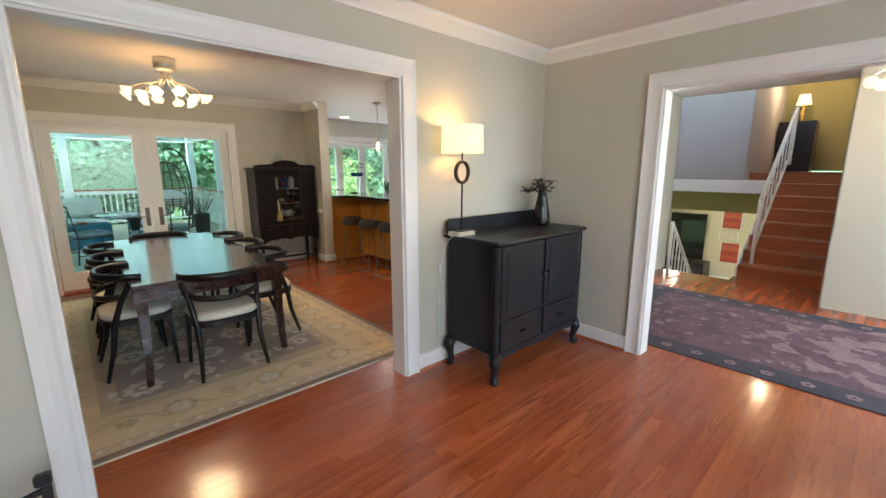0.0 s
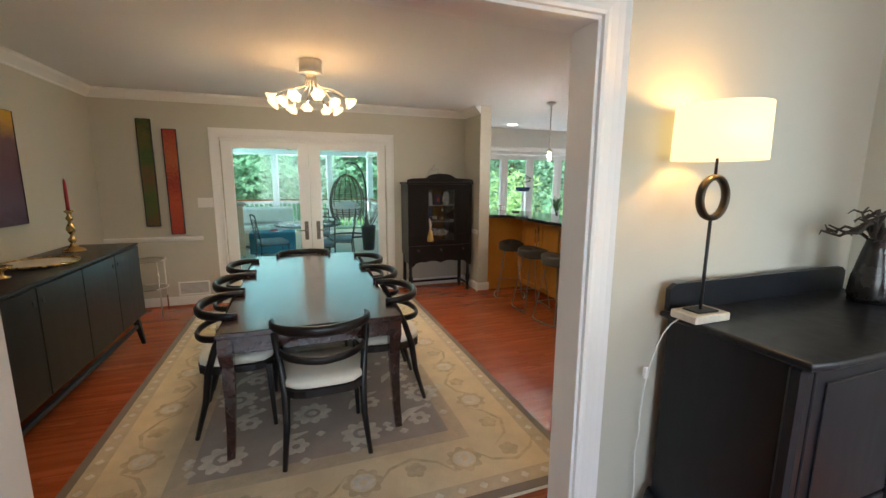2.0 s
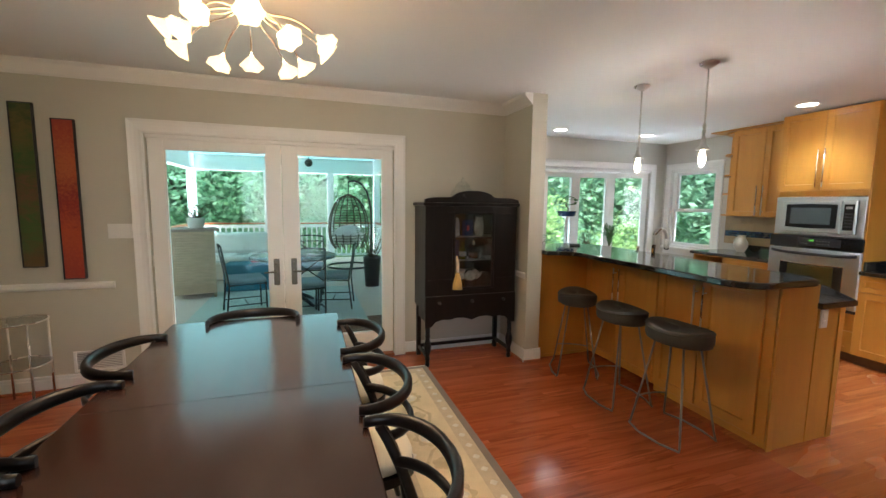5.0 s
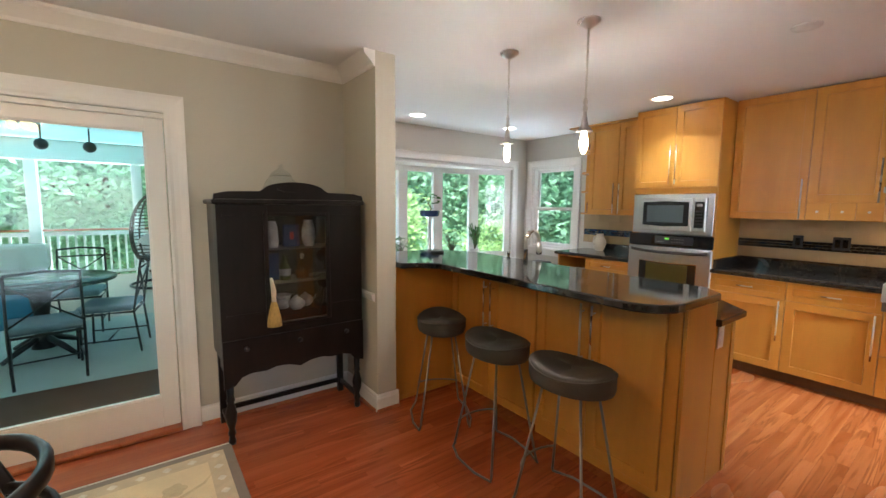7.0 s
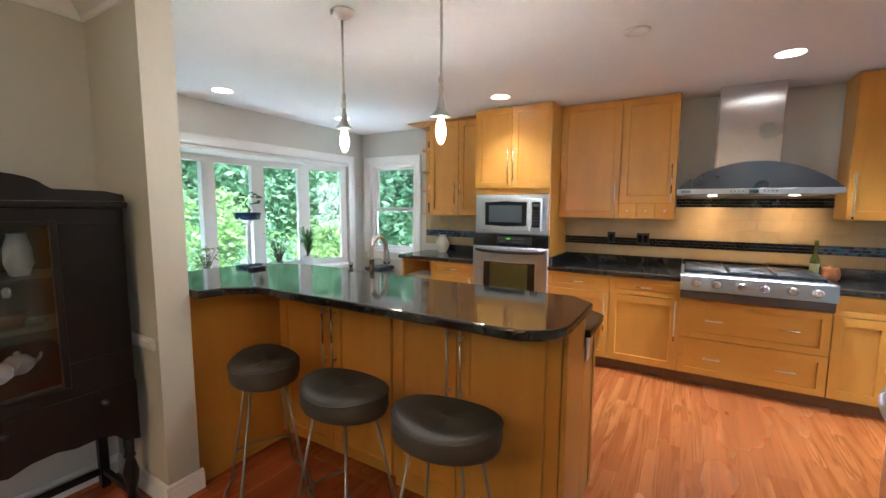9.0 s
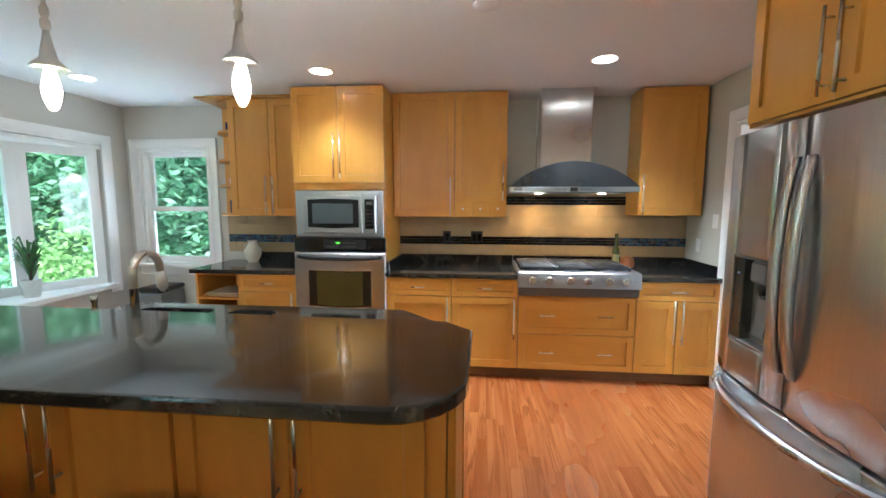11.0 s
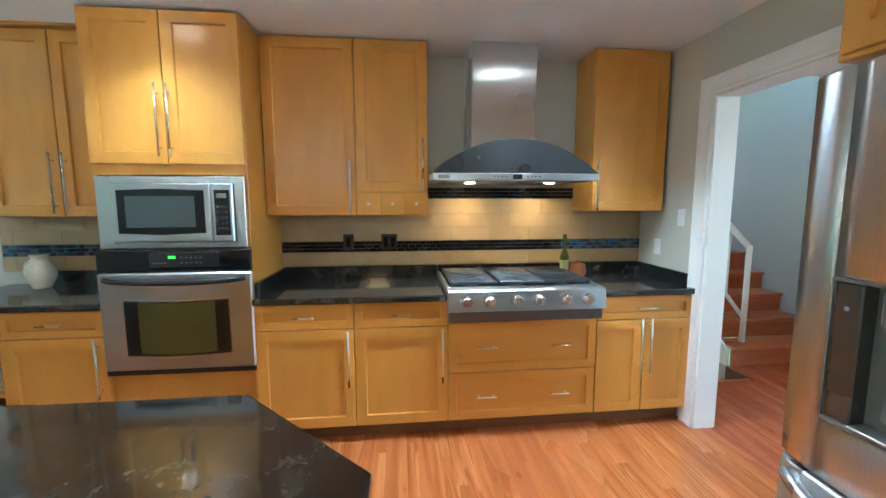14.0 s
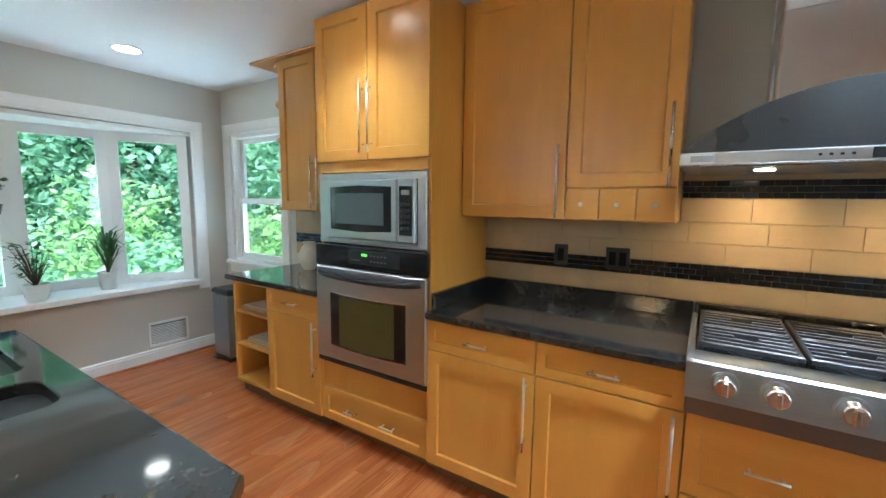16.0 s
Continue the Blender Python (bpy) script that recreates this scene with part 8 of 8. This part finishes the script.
c = thing("bamboo_bar", pose(-0.68, 9.95, -0.02, 0, 0, 14), "bamboo-fronted porch bar cabinet with a slatted front", "bar cabinet")
part("body", Build().box(-0.30, -0.22, 0.08, 0.30, 0.22, 1.05, 0.006), BAMBOO, c)
part("top", Build().box(-0.40, -0.30, 1.051, 0.36, 0.28, 1.09, 0.006), plain("weathered_top", (0.22, 0.17, 0.14), 0.6), c)
for k in range(22):
    part("slat", Build().box(-0.22, -0.232, 0.14 + k * 0.038, 0.22, -0.2205, 0.17 + k * 0.038, 0.004), BAMBOO, c)
for x in (-0.28, 0.28):
    for y in (-0.20, 0.20):
        part("leg", Build().box(x - 0.02, y - 0.02, 0, x + 0.02, y + 0.02, 0.079, 0.003), BAMBOO, c)
pot_plant(pose(-0.62, 9.98, 1.0705), 0.13, 0.16, WHITEPOT, 0.22, 0.30, 220, "bushy", "leafy plant in a white pot on the porch bar", 21)
pot_plant(pose(2.15, 10.1, -0.0195), 0.16, 0.55, IRON, 0.55, 0.36, 320, "bushy", "bushy fern in a tall dark pot on the porch", 22)

s = thing("porch_sofa", pose(-0.15, 11.4, -0.02), "cream porch loveseat with a teal cushion", "sofa")
part("sofa_base", Build().box(-0.75, -0.4, 0.06, 0.75, 0.4, 0.38, 0.03), WICKER, s)
part("seat_cushion", Build().slab([(-0.72, -0.38), (0.72, -0.38), (0.72, 0.28), (-0.72, 0.28)], 0.381, 0.50, 0.04), WHITEPOT, s)
part("back_cushion", Build().slab([(-0.72, 0.14), (0.72, 0.14), (0.72, 0.38), (-0.72, 0.38)], 0.501, 0.90, 0.06), WHITEPOT, s)
c = thing("blue_cooler", pose(0.15, 10.4, -0.02), "teal storage box with red things on top", "box")
part("box_body", Build().slab([(-0.45, -0.25), (0.45, -0.25), (0.45, 0.25), (-0.45, 0.25)], 0, 0.46, 0.03), TEAL, c)
part("red_item", Build().slab([(-0.05, -0.04), (0.10, -0.04), (0.10, 0.04), (-0.05, 0.04)], 0.461, 0.50, 0.01), CANDLE, c)

e = thing("egg_swing_chair", pose(1.97, 12.5, -0.02), "wicker hanging egg chair on a curved black stand", "swing chair")
part("base_ring", Build().tube([(0.50 * math.cos(j * math.pi / 16), 0.50 * math.sin(j * math.pi / 16), 0.03) for j in range(32)], 0.025, 8, loop=True), IRON, e)
part("stand_pole", Build().tube(bezier((0.48, 0.1, 0.03), (0.62, 0.1, 1.3), (0.55, 0.05, 2.15), (0.0, 0, 2.0), 14), 0.024, 8), IRON, e)
part("chain", Build().tube([(0, 0, 2.0), (0, 0, 1.72)], 0.01, 6), IRON, e)
wk = Build()
ribs = 16
def eggr(z):
    u = (z - 0.45) / 1.25
    return 0.46 * math.sqrt(max(0.0, 1 - (2 * u ** 0.85 - 0.85) ** 2 / 1.33)) if 0 <= u <= 1 else 0.0
for k in range(ribs):
    a = 2 * math.pi * k / ribs
    if 3.6 < a < 5.9:
        pts = [(eggr(z) * math.cos(a), eggr(z) * math.sin(a), z) for z in [0.45 + 0.05 * i for i in range(8)]]
    else:
        pts = [(eggr(z) * math.cos(a), eggr(z) * math.sin(a), z) for z in [0.45 + 0.0625 * i for i in range(21)]]
    wk.tube(pts, 0.015, 5)
for i in range(1, 20):
    z = 0.45 + 0.0625 * i
    a0, a1 = (0, 360) if z < 0.82 else (-22, 206)
    pts = [(eggr(z) * math.cos(radians(a0 + (a1 - a0) * j / 24)), eggr(z) * math.sin(radians(a0 + (a1 - a0) * j / 24)), z) for j in range(25)]
    wk.tube(pts, 0.009, 4)
part("basket", wk, plain("dark_wicker", (0.10, 0.075, 0.06), 0.7, var=0.3, scale=40, fine=120, bump=0.5), e, "open woven dark wicker basket")
part("cushion", Build().ball((0, -0.07, 0.76), 0.37, 12, 0.62), CUSHPINK, e, "pale round cushion")
f = thing("porch_fan", pose(0.75, 9.6, 0), "ceiling fan with lights on the porch ceiling", "fan")
part("rod", Build().tube([(0, 0, 2.61), (0, 0, 2.42)], 0.015, 8), IRON, f)
part("motor", Build().lathe([(0.06, 2.43), (0.11, 2.40), (0.11, 2.34), (0.05, 2.31)], 18), IRON, f)
for k in range(4):
    a = radians(20 + 90 * k)
    d = Vector((math.cos(a), math.sin(a), 0))
    q = Vector((-d.y, d.x, 0)) * 0.06
    o = Vector((0, 0, 2.375))
    bl = Build()
    bl.ring_strip([[o + d * s - q * w + Vector((0, 0, -0.008)), o + d * s + q * w + Vector((0, 0, 0.004)), o + d * s + q * w + Vector((0, 0, 0.012)), o + d * s - q * w] for s, w in ((0.10, 0.4), (0.2, 0.9), (0.6, 1.1), (0.64, 0.8))], smooth=False)
    part("blade", bl, BAMBOO, f)
for k in range(3):
    a = radians(50 + 120 * k)
    g = part("fan_lamp", Build().ball((0.09 * math.cos(a), 0.09 * math.sin(a), 2.27), 0.045, 8), BULBGLASS, f)
    g.visible_shadow = False
for x, y in ((0.55, 12.0), (1.1, 12.0)):
    h = thing("hanging_speaker", pose(x, y, 0), "small round black speaker under the porch ceiling", "speaker", "porch speakers")
    part("bracket", Build().tube([(0, 0, 2.615), (0, 0, 2.40)], 0.012, 6), IRON, h)
    part("speaker_body", Build().ball((0, 0, 2.33), 0.085, 10), BLACK, h)


# ---------------------------------------------------------------- backsplash tiles
def tile_field(host, y0, y1, z0, z1, tw, th, mat, gap=0.003, x=6.588, depth=0.009, stagger=0.0, as_parts=True, name="tile"):
    """Tiles on the range wall; alike tiles share one mesh."""
    made = {}
    joined = Build()
    rows = max(1, round((z1 - z0) / th))
    h = (z1 - z0) / rows
    for r in range(rows):
        y = y0 - (stagger * tw if r % 2 else 0)
        while y < y1 - 0.004:
            a, c = max(y, y0), min(y + tw, y1)
            if c - a > 0.012:
                w = round(c - a, 3)
                if as_parts:
                    if w not in made:
                        made[w] = Build().box(0, gap / 2, gap / 2, depth, w - gap / 2, h - gap / 2, 0.0012).mesh(name, mat)
                    ob = new(name, made[w])
                    ob.parent = host
                    ob.location = (x, a, z0 + r * h)
                else:
                    joined.box(x, a + gap / 2, z0 + r * h + gap / 2, x + depth, c - gap / 2, z0 + (r + 1) * h - gap / 2, 0.0008)
            y += tw
    if not as_parts:
        ob = part(name, joined, mat, host)
        ob["kind"] = "stuff"


sp = tagged(thing("backsplash", pose(0, 0, 0), "beige wall tiles with dark glass mosaic bands", "backsplash"), kind="structure")
GROUT = plain("tile_grout", (0.36, 0.27, 0.16), 0.85, var=0.08)
part("grout_bed", Build().box(6.5945, 2.303, 1.0, 6.5995, 5.028, 1.40, 0).box(6.5945, 2.80, 1.4005, 6.5995, 3.995, 1.66, 0).box(6.5945, 5.865, 1.0, 6.5995, 6.85, 1.385, 0), GROUT, sp)
for y0, y1 in ((2.304, 5.027), (5.866, 6.84)):
    tile_field(sp, y0, y1, 1.001, 1.10, 0.30, 0.10, TILE)
    tile_field(sp, y0, y1, 1.182, 1.378, 0.30, 0.10, TILE, stagger=0.5)
tile_field(sp, 2.82, 3.99, 1.379, 1.488, 0.30, 0.11, TILE)
tile_field(sp, 2.82, 3.99, 1.572, 1.66, 0.30, 0.10, TILE)
tile_field(sp, 2.95, 5.027, 1.102, 1.180, 0.052, 0.026, MOSAIC, 0.0018, 6.586, 0.009, 0.5, False, "mosaic_band")
tile_field(sp, 2.304, 2.95, 1.102, 1.180, 0.026, 0.026, MOSAIC_B, 0.0018, 6.586, 0.009, 0.0, False, "mosaic_band")
tile_field(sp, 5.866, 6.84, 1.102, 1.180, 0.026, 0.026, MOSAIC_B, 0.0018, 6.586, 0.009, 0.0, False, "mosaic_band")
tile_field(sp, 2.82, 3.99, 1.490, 1.570, 0.052, 0.027, MOSAIC, 0.0018, 6.586, 0.009, 0.5, False, "mosaic_band")

# ---------------------------------------------------------------- floor strips
STRIP = 0.062
rng = random.Random(17)
LENS = (0.62, 0.88, 1.15)


def strip_mesh(L, mat):
    b = Build()
    g = 0.0002
    y0, y1, c = g, STRIP - g, 0.0002
    b.v += [(g, y0, -0.011), (L - g, y0, -0.011), (L - g, y1, -0.011), (g, y1, -0.011), (g, y0, -c), (L - g, y0, -c), (L - g, y1, -c), (g, y1, -c),
            (g + c, y0 + c, 0), (L - g - c, y0 + c, 0), (L - g - c, y1 - c, 0), (g + c, y1 - c, 0)]
    b.f += [(8, 9, 10, 11), (0, 1, 5, 4), (1, 2, 6, 5), (2, 3, 7, 6), (3, 0, 4, 7), (4, 5, 9, 8), (5, 6, 10, 9), (6, 7, 11, 10), (7, 4, 8, 11)]
    b.s += [False] * 9
    return b


shared = {}
joined = {FLOOR_RED.name: [FLOOR_RED, [], []], FLOOR_OAK.name: [FLOOR_OAK, [], []]}
NEAR = ((1.0, 0.55, 3.0, 1.95, 95), (4.05, 3.15, 5.85, 4.25, 90), (2.15, 3.3, 3.1, 5.4, 80))
count = [0, 0, 0]


def lay(x0, x1, y0, y1, mat):
    y = y0
    while y < y1 - 0.005:
        x = x0 - rng.uniform(0, 0.8)
        while x < x1:
            L = rng.choice(LENS)
            a, c = max(x, x0), min(x + L, x1)
            if c - a > 0.02:
                whole = a == x and c == x + L and y + STRIP <= y1 + 1e-6
                zone = next((k for k, (u0, v0, u1, v1, n) in enumerate(NEAR) if u0 < a and c < u1 + 0.4 and v0 < y < v1 and count[k] < n), None)
                if whole and zone is not None:
                    key = (L, mat.name)
                    if key not in shared:
                        shared[key] = strip_mesh(L, mat).mesh("floor_strip", mat)
                    ob = new("floor_strip", shared[key])
                    ob.parent = floor
                    ob.location = (a, y, 0)
                    count[zone] += 1
                else:
                    m = strip_mesh(c - a, mat)
                    _, vs, fs = joined[mat.name]
                    k = len(vs)
                    top = min(STRIP, y1 - y)
                    vs += [(p[0] + a, min(p[1], top) + y, p[2]) for p in m.v]
                    fs += [tuple(k + i for i in f) for f in m.f]
            x += L
        y += STRIP


lay(-2.60, EX0 + 0.06, -2.60, NY0 + 0.07, FLOOR_RED)
lay(EX0 + 0.06, 6.50, -2.60, NY0 + 0.07, FLOOR_RED)
lay(6.50, 6.79, -0.2, 1.28, FLOOR_RED)
lay(-1.40, 3.64, NY0 + 0.07, 6.53, FLOOR_RED)
lay(3.64, 6.60, NY0 + 0.07, 7.945, FLOOR_OAK)
lay(3.135, 3.64, 6.53, 7.945, FLOOR_OAK)
for mat, vs, fs in joined.values():
    me = bpy.data.meshes.new("floor_strips")
    me.from_pydata(vs, [], fs)
    me.materials.append(mat)
    ob = new("floor_strips", me)
    ob.parent = floor
    tagged(ob, kind="stuff")
